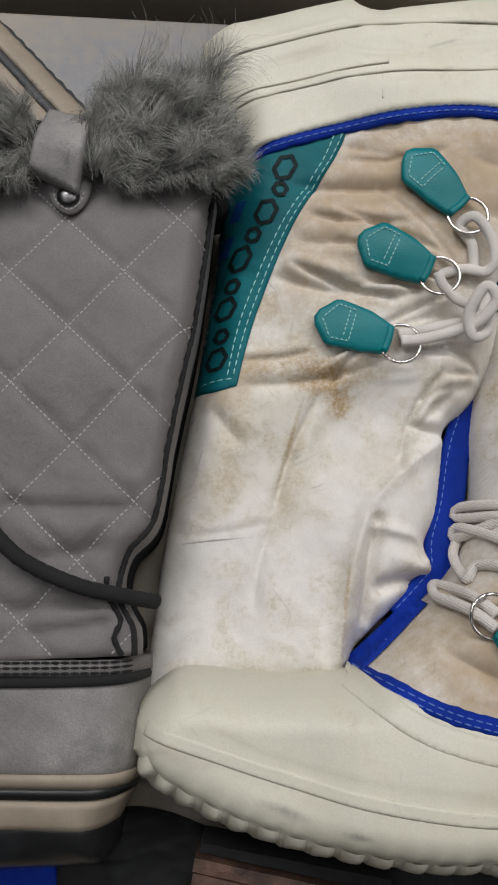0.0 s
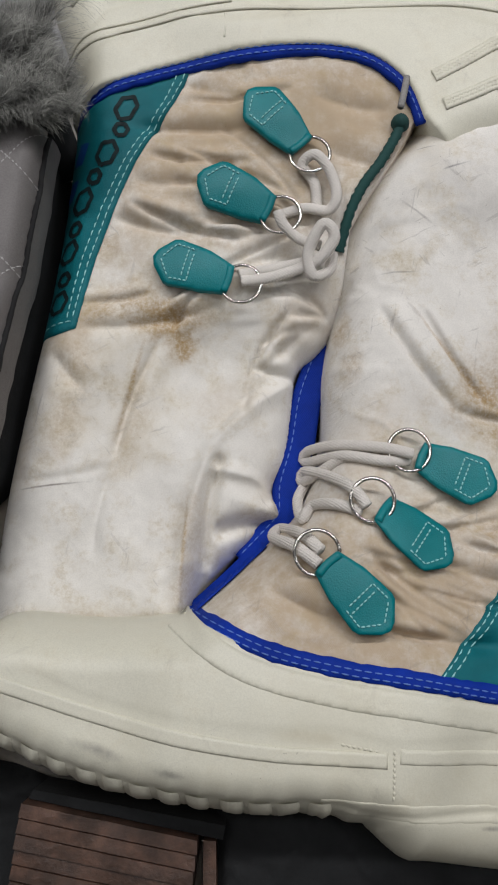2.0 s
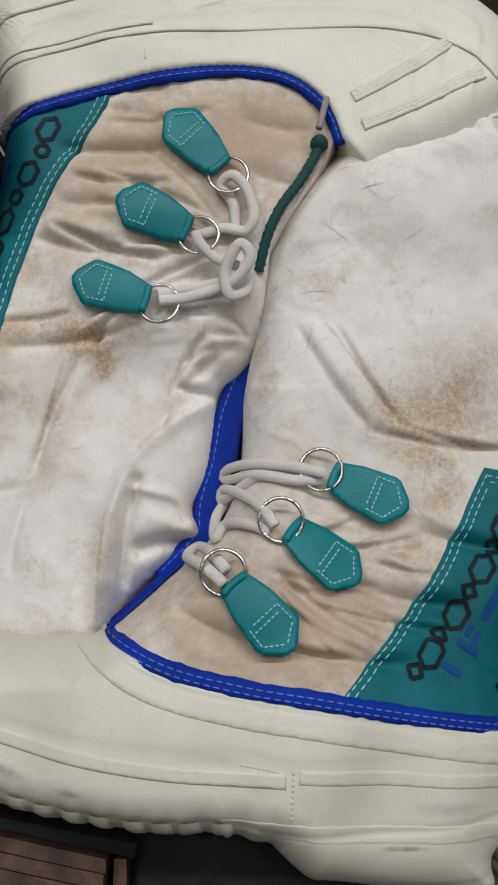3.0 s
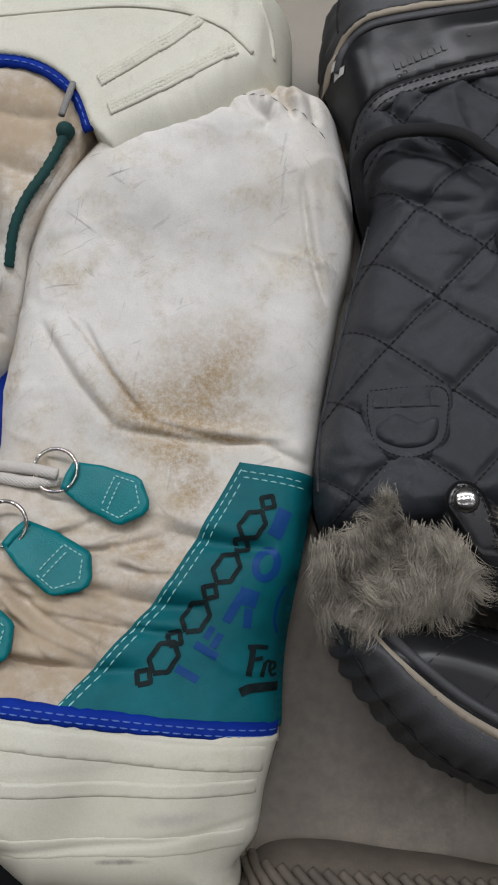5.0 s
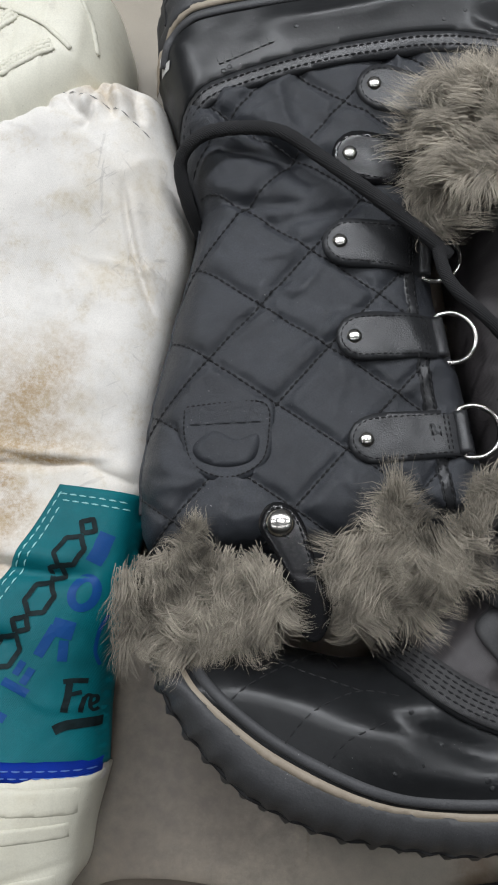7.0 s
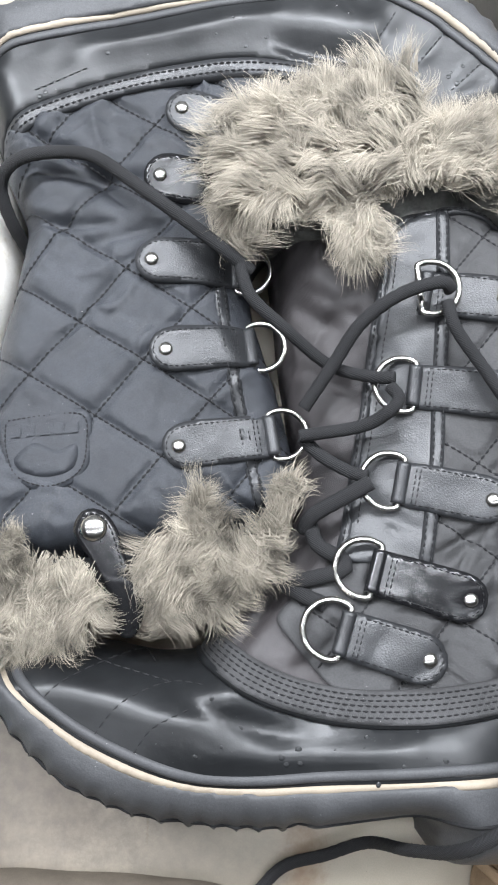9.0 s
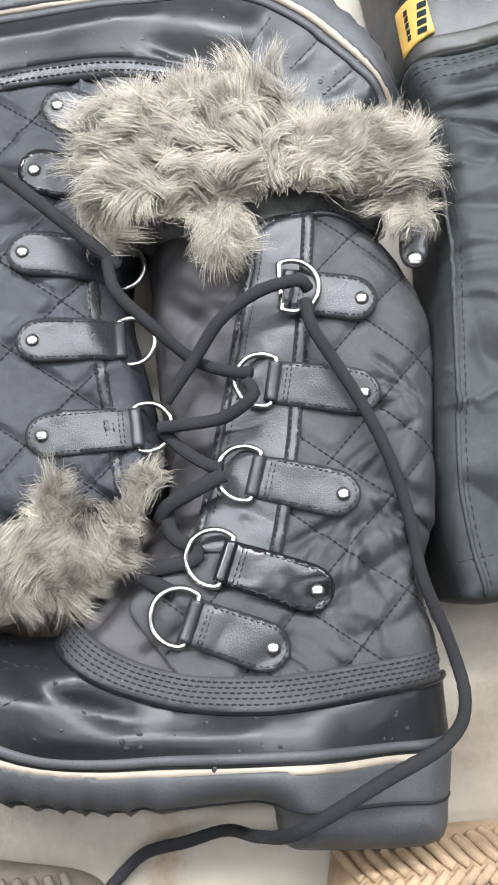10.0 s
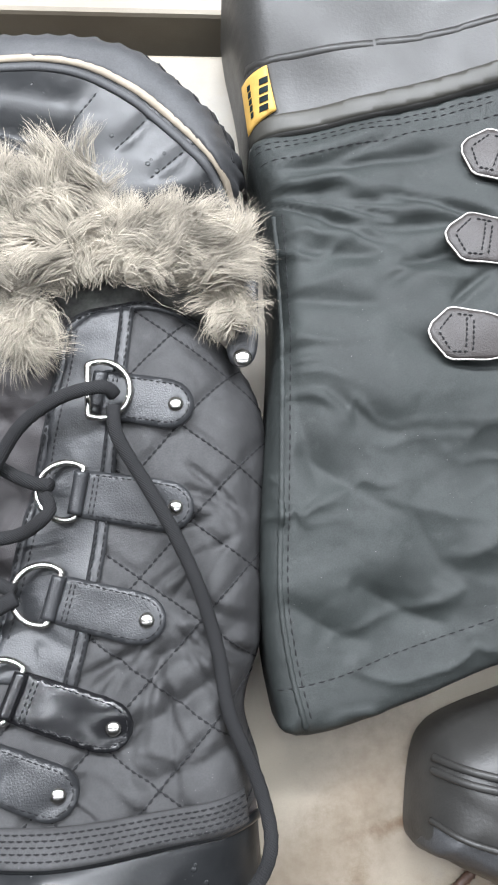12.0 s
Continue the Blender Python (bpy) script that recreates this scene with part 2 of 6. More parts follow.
def lattice_noise(x, y, scale, seed=0):
    """Smooth value noise in about -1..1."""
    x, y = np.asarray(x) * scale, np.asarray(y) * scale
    xi, yi = np.floor(x), np.floor(y)
    fx, fy = x - xi, y - yi

    def h(i, j):
        v = np.sin(i * 127.1 + j * 311.7 + seed * 74.7) * 43758.5453
        return (v - np.floor(v)) * 2 - 1

    u, v = fx * fx * (3 - 2 * fx), fy * fy * (3 - 2 * fy)
    return (h(xi, yi) * (1 - u) + h(xi + 1, yi) * u) * (1 - v) + (h(xi, yi + 1) * (1 - u) + h(xi + 1, yi + 1) * u) * v


def fbm(x, y, scale, octaves=4, seed=0):
    return sum(lattice_noise(x, y, scale * 2.03**k, seed + k) * 0.5**k for k in range(octaves))


def curve(points, step=0.003, closed=False):
    """Points along a Catmull-Rom curve through the given ones, about step apart. A point may have any dimension."""
    p = np.array(points, float)
    n = len(p)
    out = []
    for i in range(n if closed else n - 1):
        a, b, c, d = (p[(i + k) % n] if closed else p[min(max(i + k, 0), n - 1)] for k in (-1, 0, 1, 2))
        m = max(2, int(np.linalg.norm(c - b) / step))
        for s in np.arange(m) / m:
            out.append(0.5 * (2 * b + (c - a) * s + (2 * a - 5 * b + 4 * c - d) * s * s + (3 * b - a - 3 * c + d) * s**3))
    if not closed:
        out.append(p[-1])
    return np.array(out)


def near(P, line, closed=False):
    """Distance of the points P from a polyline."""
    a = line if closed else line[:-1]
    b = np.roll(line, -1, 0) if closed else line[1:]
    e = b - a
    ee = (e * e).sum(1) + 1e-12
    best = np.empty(len(P))
    for k in range(0, len(P), 4000):
        q = P[k:k + 4000]
        dx, dy = q[:, :1] - a[:, 0], q[:, 1:2] - a[:, 1]
        t = np.clip((dx * e[:, 0] + dy * e[:, 1]) / ee, 0, 1)
        dx -= t * e[:, 0]
        dy -= t * e[:, 1]
        best[k:k + 4000] = (dx * dx + dy * dy).min(1)
    return np.sqrt(best)


def inside(P, line):
    x, y = P[:, 0], P[:, 1]
    odd = np.zeros(len(P), bool)
    for (x0, y0), (x1, y1) in zip(line, np.roll(line, -1, 0)):
        if y0 != y1:
            odd ^= ((y0 > y) != (y1 > y)) & (x < (x1 - x0) * (y - y0) / (y1 - y0) + x0)
    return odd


def blend_heights(knots):
    """A smooth height through a few (x, y, z)."""
    K = np.array(knots, float)

    def f(x, y):
        w = 1 / ((np.subtract.outer(np.asarray(x), K[:, 0])) ** 2 + (np.subtract.outer(np.asarray(y), K[:, 1])) ** 2 + 0.0003) ** 1.5
        return (w * K[:, 2]).sum(-1) / w.sum(-1)

    return f


def crease(x, y, x0, y0, x1, y1, width, depth):
    """A fold along a segment: a valley (or ridge, where depth is above 0) with a soft shoulder, fading at its ends."""
    P = np.stack([np.ravel(x), np.ravel(y)], 1)
    a, e = np.array((x0, y0)), np.array((x1 - x0, y1 - y0))
    ln = np.sqrt(e @ e)
    t = ((P - a) @ e) / ln**2
    side = ((P - a) @ np.array((-e[1], e[0]))) / ln + 0.12 * ln * np.sin(np.clip(t, 0, 1) * 3.1) * 0.3
    fade = np.clip(1.15 - np.abs(2 * t - 1) ** 3, 0, 1) * (np.abs(t - 0.5) < 0.53)
    z = depth * fade * (0.62 * np.exp(-((side / width) ** 2)) + 0.48 * np.exp(-np.abs(side) / (0.42 * width)) - 0.45 * np.exp(-(((side - 2.2 * width) / (1.6 * width)) ** 2)))
    return z.reshape(np.shape(x))


def fan(x, y, h0, h1, n, near_, far_, width, depth, seed):
    """Thin creases that spread from one place, as where cloth is pulled together."""
    g = random.Random(seed)
    out = []
    for k in range(n):
        h = radians(h0 + (h1 - h0) * (k + g.uniform(-0.3, 0.3)) / max(1, n - 1))
        a, b = near_ * g.uniform(0.6, 1.6), far_ * g.uniform(0.55, 1.1)
        dx, dy = g.uniform(-0.008, 0.008), g.uniform(-0.008, 0.008)
        out.append((x + dx + a * math.cos(h), y + dy + a * math.sin(h), x + dx + b * math.cos(h), y + dy + b * math.sin(h), width * g.uniform(0.7, 1.5), -depth * g.uniform(0.5, 1.2)))
    return out


def crumple(scale, amount, seed=0, along=(1.0, 0.0), stretch=2.5):
    """Sharp small creases of crushed cloth: ridged noise, longer along one direction."""
    c, s = along[0] / math.hypot(*along), along[1] / math.hypot(*along)

    def f(x, y):
        u, v = (x * c + y * s) / stretch, -x * s + y * c
        w = 0.012 * fbm(x, y, 30, 2, seed + 3)
        r = 1 - np.abs(fbm(u + w, v + w, scale, 3, seed))
        mask = np.clip(0.6 + 0.9 * lattice_noise(x, y, 18, seed + 8), 0, 1.3)
        return amount * (np.clip(r, 0, 1) ** 4 - 0.3) * mask

    return f


def round_body(outline, knots, radius, edge, folds=(), rough=0.0, rscale=60, seed=0, extra=None):
    """The height of a cushion-like body over its outline."""
    base = blend_heights(knots)

    def f(x, y):
        x, y = np.asarray(x, float), np.asarray(y, float)
        P = np.stack([x.ravel(), y.ravel()], 1)
        d = np.where(inside(P, outline), near(P, outline, True), 0).reshape(x.shape)
        s = np.clip(d / radius, 0, 1)
        z = edge + (base(x, y) - edge) * np.sqrt(np.clip(1 - (1 - s) ** 2, 0, 1))
        for c in folds:
            z = z + crease(x, y, *c)
        if rough:
            z = z + rough * fbm(x, y, rscale, 4, seed)
        if extra:
            z = z + extra(x, y)
        return z

    return f


def sheet(name, outline, height, mat, parent, label="", step=0.0025, lift=0.0, down=0.0015, floor=None, lip=0.0007):
    """A skin over an outline at height(x, y) + lift, with its edge turned down by down, or to the floor height."""
    from mathutils.geometry import delaunay_2d_cdt
    line = np.array(outline)
    lo, hi = line.min(0), line.max(0)
    gx, gy = np.meshgrid(np.arange(lo[0], hi[0], step), np.arange(lo[1], hi[1], step))
    gx[1::2] += step / 2
    P = np.stack([gx.ravel(), gy.ravel()], 1)
    P = P[inside(P, line)]
    P = P[near(P, line, True) > step * 0.55]
    n = len(line)
    pts = [Vector(p) for p in np.vstack([line, P]).tolist()]
    vs, _, tris, *_ = delaunay_2d_cdt(pts, [(i, (i + 1) % n) for i in range(n)], [], 1, 1e-7)
    V = np.array([tuple(v) for v in vs])
    z = height(V[:, 0], V[:, 1]) + lift
    d = near(V, line, True)
    z = z - lip * np.clip(1 - d / (step * 0.8), 0, 1)
    verts = np.c_[V, z].tolist()
    faces = [tuple(t) for t in tris]
    # the turned-down edge
    seen = {}
    for t in faces:
        for i in range(len(t)):
            e = (t[i], t[(i + 1) % len(t)])
            if (e[1], e[0]) in seen:
                del seen[(e[1], e[0])]
            else:
                seen[e] = 1
    low = {}
    for a, b in list(seen):
        for k in (a, b):
            if k not in low:
                low[k] = len(verts)
                x, y, zz = verts[k]
                verts.append((x, y, floor if floor is not None else zz - down))
        faces.append((b, a, low[a], low[b]))
    ob = mesh_object(name, verts, faces, mat, parent, label)
    return ob


def frames_along(P, closed):
    T = (np.roll(P, -1, 0) - np.roll(P, 1, 0)) if closed else np.gradient(P, axis=0)
    T /= np.linalg.norm(T, axis=1)[:, None] + 1e-12
    up = np.array((0, 0, 1.0))
    S = np.cross(T, up)
    bad = np.linalg.norm(S, axis=1) < 1e-3
    S[bad] = (1, 0, 0)
    S /= np.linalg.norm(S, axis=1)[:, None]
    return T, S, np.cross(S, T)


def tube(name, points, radius, mat, parent=None, label="", flat=1.0, closed=False, sides=10, step=0.002, braid=0.0, taper=0.0):
    """A round or flattened cord along a curve through 3D points."""
    P = curve(points, step, closed)
    T, S, U = frames_along(P, closed)
    n = len(P)
    verts, faces = [], []
    for i in range(n):
        r = radius * (1 - taper * i / n)
        for k in range(sides):
            a = 2 * math.pi * k / sides
            rr = r * (1 + braid * math.sin(2.5 * i + 2 * a))
            verts.append(P[i] + S[i] * math.cos(a) * rr + U[i] * math.sin(a) * rr * flat)
    for i in range(n if closed else n - 1):
        j = (i + 1) % n
        for k in range(sides):
            l = (k + 1) % sides
            faces.append((i * sides + k, i * sides + l, j * sides + l, j * sides + k))
    if not closed:
        faces += [tuple(range(sides))[::-1], tuple(range((n - 1) * sides, n * sides))]
    return mesh_object(name, verts, faces, mat, parent, label)


def on(height, pts, lift=0.0):
    """Lay plan points on a height; a third number of a point is its own lift."""
    Q = np.array([p[:2] for p in pts], float)
    z = height(Q[:, 0], Q[:, 1])
    return [(p[0], p[1], float(h) + lift + (p[2] if len(p) > 2 else 0)) for p, h in zip(pts, z)]


def stitches(name, lines, height, mat, parent, label="", pitch=0.0042, length=0.0030, width=0.0007, lift=0.0004, keep=None):
    """Rows of single stitches laid along plan lines."""
    A, B = [], []
    for ln in lines:
        P = np.array(curve(ln, 0.0015) if len(ln) > 2 else ln, float)
        run = np.r_[0, np.cumsum(np.linalg.norm(np.diff(P, axis=0), axis=1))]
        s = np.arange(0.0005, run[-1] - length, pitch)
        A.append(np.stack([np.interp(s, run, P[:, 0]), np.interp(s, run, P[:, 1])], 1))
        B.append(np.stack([np.interp(s + length, run, P[:, 0]), np.interp(s + length, run, P[:, 1])], 1))
    A, B = np.vstack(A), np.vstack(B)
    if keep is not None:
        ok = inside(A, keep) & inside(B, keep)
        A, B = A[ok], B[ok]
    n = len(A)
    if not n:
        return None
    mid = (A + B) / 2
    Z = height(np.r_[A[:, 0], mid[:, 0], B[:, 0]], np.r_[A[:, 1], mid[:, 1], B[:, 1]])
    E = (B - A) / (np.linalg.norm(B - A, axis=1)[:, None] + 1e-9)
    side = np.stack([-E[:, 1], E[:, 0]], 1) * width / 2
    V = np.zeros((n, 9, 3))
    for r, (c, z, w) in enumerate(((A, Z[:n] - 0.0002, 0.5), (mid, Z[n:2 * n] + lift, 1.0), (B, Z[2 * n:] - 0.0002, 0.5))):
        V[:, 3 * r, :2], V[:, 3 * r + 1, :2], V[:, 3 * r + 2, :2] = c - side * w, c, c + side * w
        V[:, 3 * r, 2], V[:, 3 * r + 1, 2], V[:, 3 * r + 2, 2] = z, z + width * 0.5, z
    faces = []
    for k in range(0, 9 * n, 9):
        for r in (0, 3):
            faces += [(k + r, k + r + 1, k + r + 4, k + r + 3), (k + r + 1, k + r + 2, k + r + 5, k + r + 4)]
    return mesh_object(name, V.reshape(-1, 3), faces, mat, parent, label)


def ring_part(name, cx, cy, cz, r, wire, mat, parent, tilt=(0, 0), dee=None):
    """A wire ring; dee: the heading (degrees) of the flat side of a D-shaped one."""
    pts = []
    for k in range(28):
        a = 2 * math.pi * k / 28
        x, y = r * math.cos(a), r * math.sin(a)
        if dee is not None:
            x = min(x, r * 0.45)
            c, s = math.cos(radians(dee)), math.sin(radians(dee))
            x, y = x * c - y * s, x * s + y * c
        pts.append((cx + x, cy + y, cz + x * tilt[0] + y * tilt[1]))
    return tube(name, pts, wire, mat, parent, closed=True, sides=8, step=0.0012)


def dome(name, cx, cy, cz, r, h, mat, parent, label=""):
    verts, faces, n = [(cx, cy, cz + h)], [], 16
    for j in range(1, 5):
        t = j / 4 * math.pi / 2
        for k in range(n):
            a = 2 * math.pi * k / n
            verts.append((cx + r * math.sin(t) * math.cos(a), cy + r * math.sin(t) * math.sin(a), cz + h * math.cos(t)))
    for k in range(n):
        faces.append((0, 1 + k, 1 + (k + 1) % n))
        for j in range(3):
            a = 1 + j * n
            faces.append((a + k, a + n + k, a + n + (k + 1) % n, a + (k + 1) % n))
    return mesh_object(name, verts, faces, mat, parent, label)


def fur(name, clumps, mat, parent, label="", strands=44, seed=3, thick=0.00015, gather=0.4):
    """Pile of hair: clumps of (x, y, z, heading in degrees, length, spread), each a wisp of bent tapering hairs."""
    rng = np.random.default_rng(seed)
    C = np.repeat(np.array(clumps, float), strands, 0)
    per = np.repeat(rng.normal(0, 1.0, len(clumps)), strands)
    lean = np.repeat(rng.uniform(0.2, 1.0, len(clumps)), strands)
    n, segs = len(C), 5
    h = np.radians(C[:, 3]) + rng.normal(0, 0.15, n)
    l = C[:, 4] * rng.uniform(0.5, 1.15, n)
    p = C[:, :3] + rng.normal(0, 1, (n, 3)) * C[:, 5:6] * (1, 1, 0.5)
    rise = lean + rng.normal(0, 0.15, n)
    turn_ = per * 0.9 + rng.normal(0, 0.35, n)
    curl = np.repeat(rng.normal(0, 0.6, len(clumps)), strands) + rng.normal(0, 0.3, n)
    r = thick * rng.uniform(0.6, 1.5, n)
    V = np.zeros((n, segs + 1, 2, 3))
    for s in range(segs + 1):
        side = np.stack([-np.sin(h), np.cos(h), 0.5 * np.sin(h * 3)], 1) * (r * (1 - 0.8 * s / segs))[:, None]
        V[:, s, 0], V[:, s, 1] = p + side, p - side
        p = p + np.stack([np.cos(h), np.sin(h), rise], 1) * (l / segs / np.sqrt(1 + rise**2))[:, None]
        h = h + turn_ / segs + curl * math.sin(s * 1.7) * 0.5
        rise = rise - rng.uniform(0.12, 0.36, n)
    W = V.reshape(len(clumps), strands, segs + 1, 2, 3)
    mean = W.mean((1, 3), keepdims=True)
    V = mean + (W - mean) * (1 - gather * np.linspace(0, 1, segs + 1) ** 1.3)[None, None, :, None, None]
    k = np.arange(n)[:, None] * (2 * segs + 2) + np.arange(segs)[None] * 2
    F = np.stack([k, k + 1, k + 3, k + 2], -1).reshape(-1, 4)
    return mesh_object(name, V.reshape(-1, 3), F.tolist(), mat, parent, label)


def box(name, lo, hi, mat, parent=None, label="", turn=0.0, bevel=0.0):
    bm = bmesh.new()
    bmesh.ops.create_cube(bm, size=1.0)
    size = Vector(hi) - Vector(lo)
    bmesh.ops.transform(bm, matrix=Matrix.Rotation(radians(turn), 4, "Z") @ Matrix.Translation((Vector(lo) + Vector(hi)) / 2) @ Matrix.Diagonal((*size, 1)), verts=bm.verts)
    if bevel:
        bmesh.ops.bevel(bm, geom=bm.edges[:], offset=bevel, segments=2, affect="EDGES", profile=0.5)
    data = bpy.data.meshes.new(name)
    bm.to_mesh(data)
    bm.free()
    data.materials.append(mat)
    ob = new(name, data)
    if parent:
        attach(ob, parent)
    if label:
        tagged(ob, label)
    return ob


# ---- the shelf and the room round it ----
SLANT = -3.4
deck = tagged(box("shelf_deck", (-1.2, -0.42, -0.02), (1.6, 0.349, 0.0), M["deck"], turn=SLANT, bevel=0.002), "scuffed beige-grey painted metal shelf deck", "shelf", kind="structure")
tagged(box("shelf_channel", (-1.2, 0.351, -0.06), (1.6, 0.370, -0.05), M["dark"], turn=SLANT), "dark channel behind the metal shelf deck", "shelf channel", kind="structure")
rail = tagged(box("shelf_rail", (-1.2, 0.3745, -0.06), (1.6, 0.47, 0.0), M["deck"], turn=SLANT, bevel=0.003), "pale painted metal rail along the shelf back", "shelf rail", kind="structure")
for nm, lo, hi, mt in (("floor", (-3, -3, -0.72), (4, 3, -0.7), "concrete"), ("ceiling", (-3, -3, 2.4), (4, 3, 2.45), "wall"),
                       ("wall_north", (-3, 3, -0.7), (4, 3.1, 2.4), "wall"), ("wall_south", (-3, -3.1, -0.7), (4, -3, 2.4), "wall"),
                       ("wall_west", (-3.1, -3, -0.7), (-3, 3, 2.4), "wall"), ("wall_east", (4, -3, -0.7), (4.1, 3, 2.4), "wall")):
    tagged(box(nm, lo, hi, M[mt]), "plain pale %s of the store" % nm.split("_")[0], nm.split("_")[0], kind="structure")

# ---- pieces that boots share ----


def ribbon(name, line, width, height, mat, parent, label="", lift=0.0008, step=0.002, wav=0.0):
    """A flat band of cloth or rubber along a plan curve."""
    P = curve(line, 0.003)
    T = np.gradient(P, axis=0)
    T /= np.linalg.norm(T, axis=1)[:, None]
    S = np.stack([-T[:, 1], T[:, 0]], 1) * width / 2
    w = 1 + wav * fbm(P[:, 0], P[:, 1], 300, 2)[:, None]
    return sheet(name, np.vstack([P + S * w, (P - S * w)[::-1]]), height, mat, parent, label, step=step, lift=lift, down=0.002)


def shifted(line, off):
    P = curve(line, 0.003)
    T = np.gradient(P, axis=0)
    T /= np.linalg.norm(T, axis=1)[:, None]
    return P + np.stack([-T[:, 1], T[:, 0]], 1) * off


def local(cx, cy, head):
    c, s = math.cos(radians(head)), math.sin(radians(head))
    return lambda pts: [(cx + u * c - v * s, cy + u * s + v * c) for u, v in pts]


def lace_tag(cx, cy, head, height, parent, leather, thread, size=1.0, ring=0.0092, edge=None):
    """A pointed leather loop tag that holds a lace ring; head: the way its point looks."""
    at = local(cx, cy, head)
    k = size
    shape = [(-0.017, -0.0062), (-0.006, -0.0092), (0.008, -0.0105), (0.0105, -0.0098), (0.0165, -0.0035), (0.0178, 0.0), (0.0165, 0.0035), (0.0105, 0.0098), (0.008, 0.0105), (-0.006, 0.0092), (-0.017, 0.0062)]
    out = np.array(at([(u * k, v * k) for u, v in shape]))
    rim = []
    for a, b in zip(out, np.roll(out, -1, 0)):
        rim += [a + (b - a) * s / 4 for s in range(4)]
    lifted = lambda x, y: height(x, y) + 0.0024 + 0.0013 * np.exp(-(((x - cx) ** 2 + (y - cy) ** 2) / (0.009 * k) ** 2))
    tag = sheet("lace_tag", rim, lifted, leather, parent, "", step=0.0016, down=0.0026, lip=0.0004)
    if edge:
        tube("cut_edge", on(lifted, [tuple(q) for q in rim[::2]], -0.0008), 0.0005, edge, tag, "pale cut leather edge", closed=True, sides=6, step=0.0015)
    inner = [(0.0005, -0.0072), (0.0088, -0.0078), (0.0142, 0.0), (0.0088, 0.0078), (0.0005, 0.0072), (0.0005, -0.0072)]
    bar = [(0.0032, -0.0070), (0.0032, 0.0070)]
    P = at([(u * k, v * k) for u, v in inner])
    stitches("stitching", [(P[i], P[i + 1]) for i in range(5)] + [at([(u * k, v * k) for u, v in bar])], lambda x, y: lifted(x, y) + 0.0003, thread, tag, "", pitch=0.0023, length=0.0017, width=0.0008)
    fold = on(lifted, at([(-0.0158 * k, -0.0058 * k), (-0.0164 * k, 0), (-0.0158 * k, 0.0058 * k)]), -0.0002)
    tube("fold", fold, 0.0019, leather, tag, "", flat=0.8)
    rx, ry = at([(-0.0222 * k, 0)])[0]
    rz = float(height(np.array([rx]), np.array([ry]))[0])
    ring_part("lace_ring", rx, ry, rz + 0.0022, ring, 0.0009, M["steel"], parent, tilt=(-0.07 * math.cos(radians(head)), -0.07 * math.sin(radians(head))))
    return tag


def cord(name, pts, radius, height, mat, parent, label="", flat=0.8, lift=None, braid=0.015, step=0.0016):
    lift = radius * 0.7 if lift is None else lift
    if all(len(p) == 2 for p in pts):
        pts = [tuple(p) for p in curve([tuple(p) for p in pts], 0.004)]
    return tube(name, on(height, pts, lift), radius, mat, parent, label, flat=flat, braid=braid, step=step)


def strap(x0, y0, x1, y1, width, height, parent, leather, thread, ring=0.0095, ring_head=None, rivet=0.0033, lift=0.0012, wire=0.0010, seam_in=0.0021):
    """A leather strap with a rounded riveted end at x1, y1 and a D-ring in its loop at x0, y0."""
    d = math.hypot(x1 - x0, y1 - y0)
    head = math.degrees(math.atan2(y1 - y0, x1 - x0))
    at, w = local(x0, y0, head), width / 2
    tip = d + 0.0075
    shape = [(0, -w * 0.92), (d * 0.35, -w * 0.96), (d * 0.75, -w)] + [(d * 0.9 + (tip - d * 0.9) * math.sin(a), w * -math.cos(a)) for a in np.linspace(0.0, math.pi, 9)] + [(d * 0.75, w), (d * 0.35, w * 0.96), (0, w * 0.92)]
    pts = np.array(at(shape))
    rim = []
    for a, b in zip(pts, np.roll(pts, -1, 0)):
        m = max(1, int(np.linalg.norm(b - a) / 0.002))
        rim += [a + (b - a) * s / m for s in range(m)]
    top = lambda x, y: height(x, y) + lift
    st = sheet("lace_strap", rim, top, leather, parent, "", step=0.002, down=0.003, lip=0.0004)
    iw = w - seam_in
    seam = [(0.007, -iw), (d * 0.75, -iw)] + [(d * 0.9 + (tip - seam_in - d * 0.9) * math.sin(a), -iw * math.cos(a)) for a in np.linspace(0.0, math.pi, 9)] + [(d * 0.75, iw), (0.007, iw)]
    stitches("stitching", [at(seam), at([(0.007, -iw), (0.007, iw)]), at([(0.0088, -iw), (0.0088, iw)])], top, thread, st, "", pitch=0.0026, length=0.0019, width=0.0006)
    z1 = float(top(np.array([x1]), np.array([y1]))[0])
    dome("rivet", x1, y1, z1 - 0.0002, rivet, rivet * 0.55, M["steel"], st, "bright steel rivet")
    lu = 0.0015
    loop = on(top, at([(lu, -w * 0.86), (lu, 0), (lu, w * 0.86)]), 0.0010)
    tube("loop", loop, 0.0030, leather, st, "", flat=0.75)
    rh = head + 180 if ring_head is None else ring_head
    rx, ry = x0 + ring * 0.30 * math.cos(radians(rh)), y0 + ring * 0.30 * math.sin(radians(rh))
    rz = float(height(np.array([rx]), np.array([ry]))[0])
    over = abs((rh - head + 180) % 360 - 180) < 90
    ring_part("lace_ring", rx, ry, max(rz + 0.0022, float(top(np.array([x0]), np.array([y0]))[0]) + 0.0006) + (0.0042 if over else 0.0), ring, wire, M["steel"], parent, dee=rh + 180)
    return st


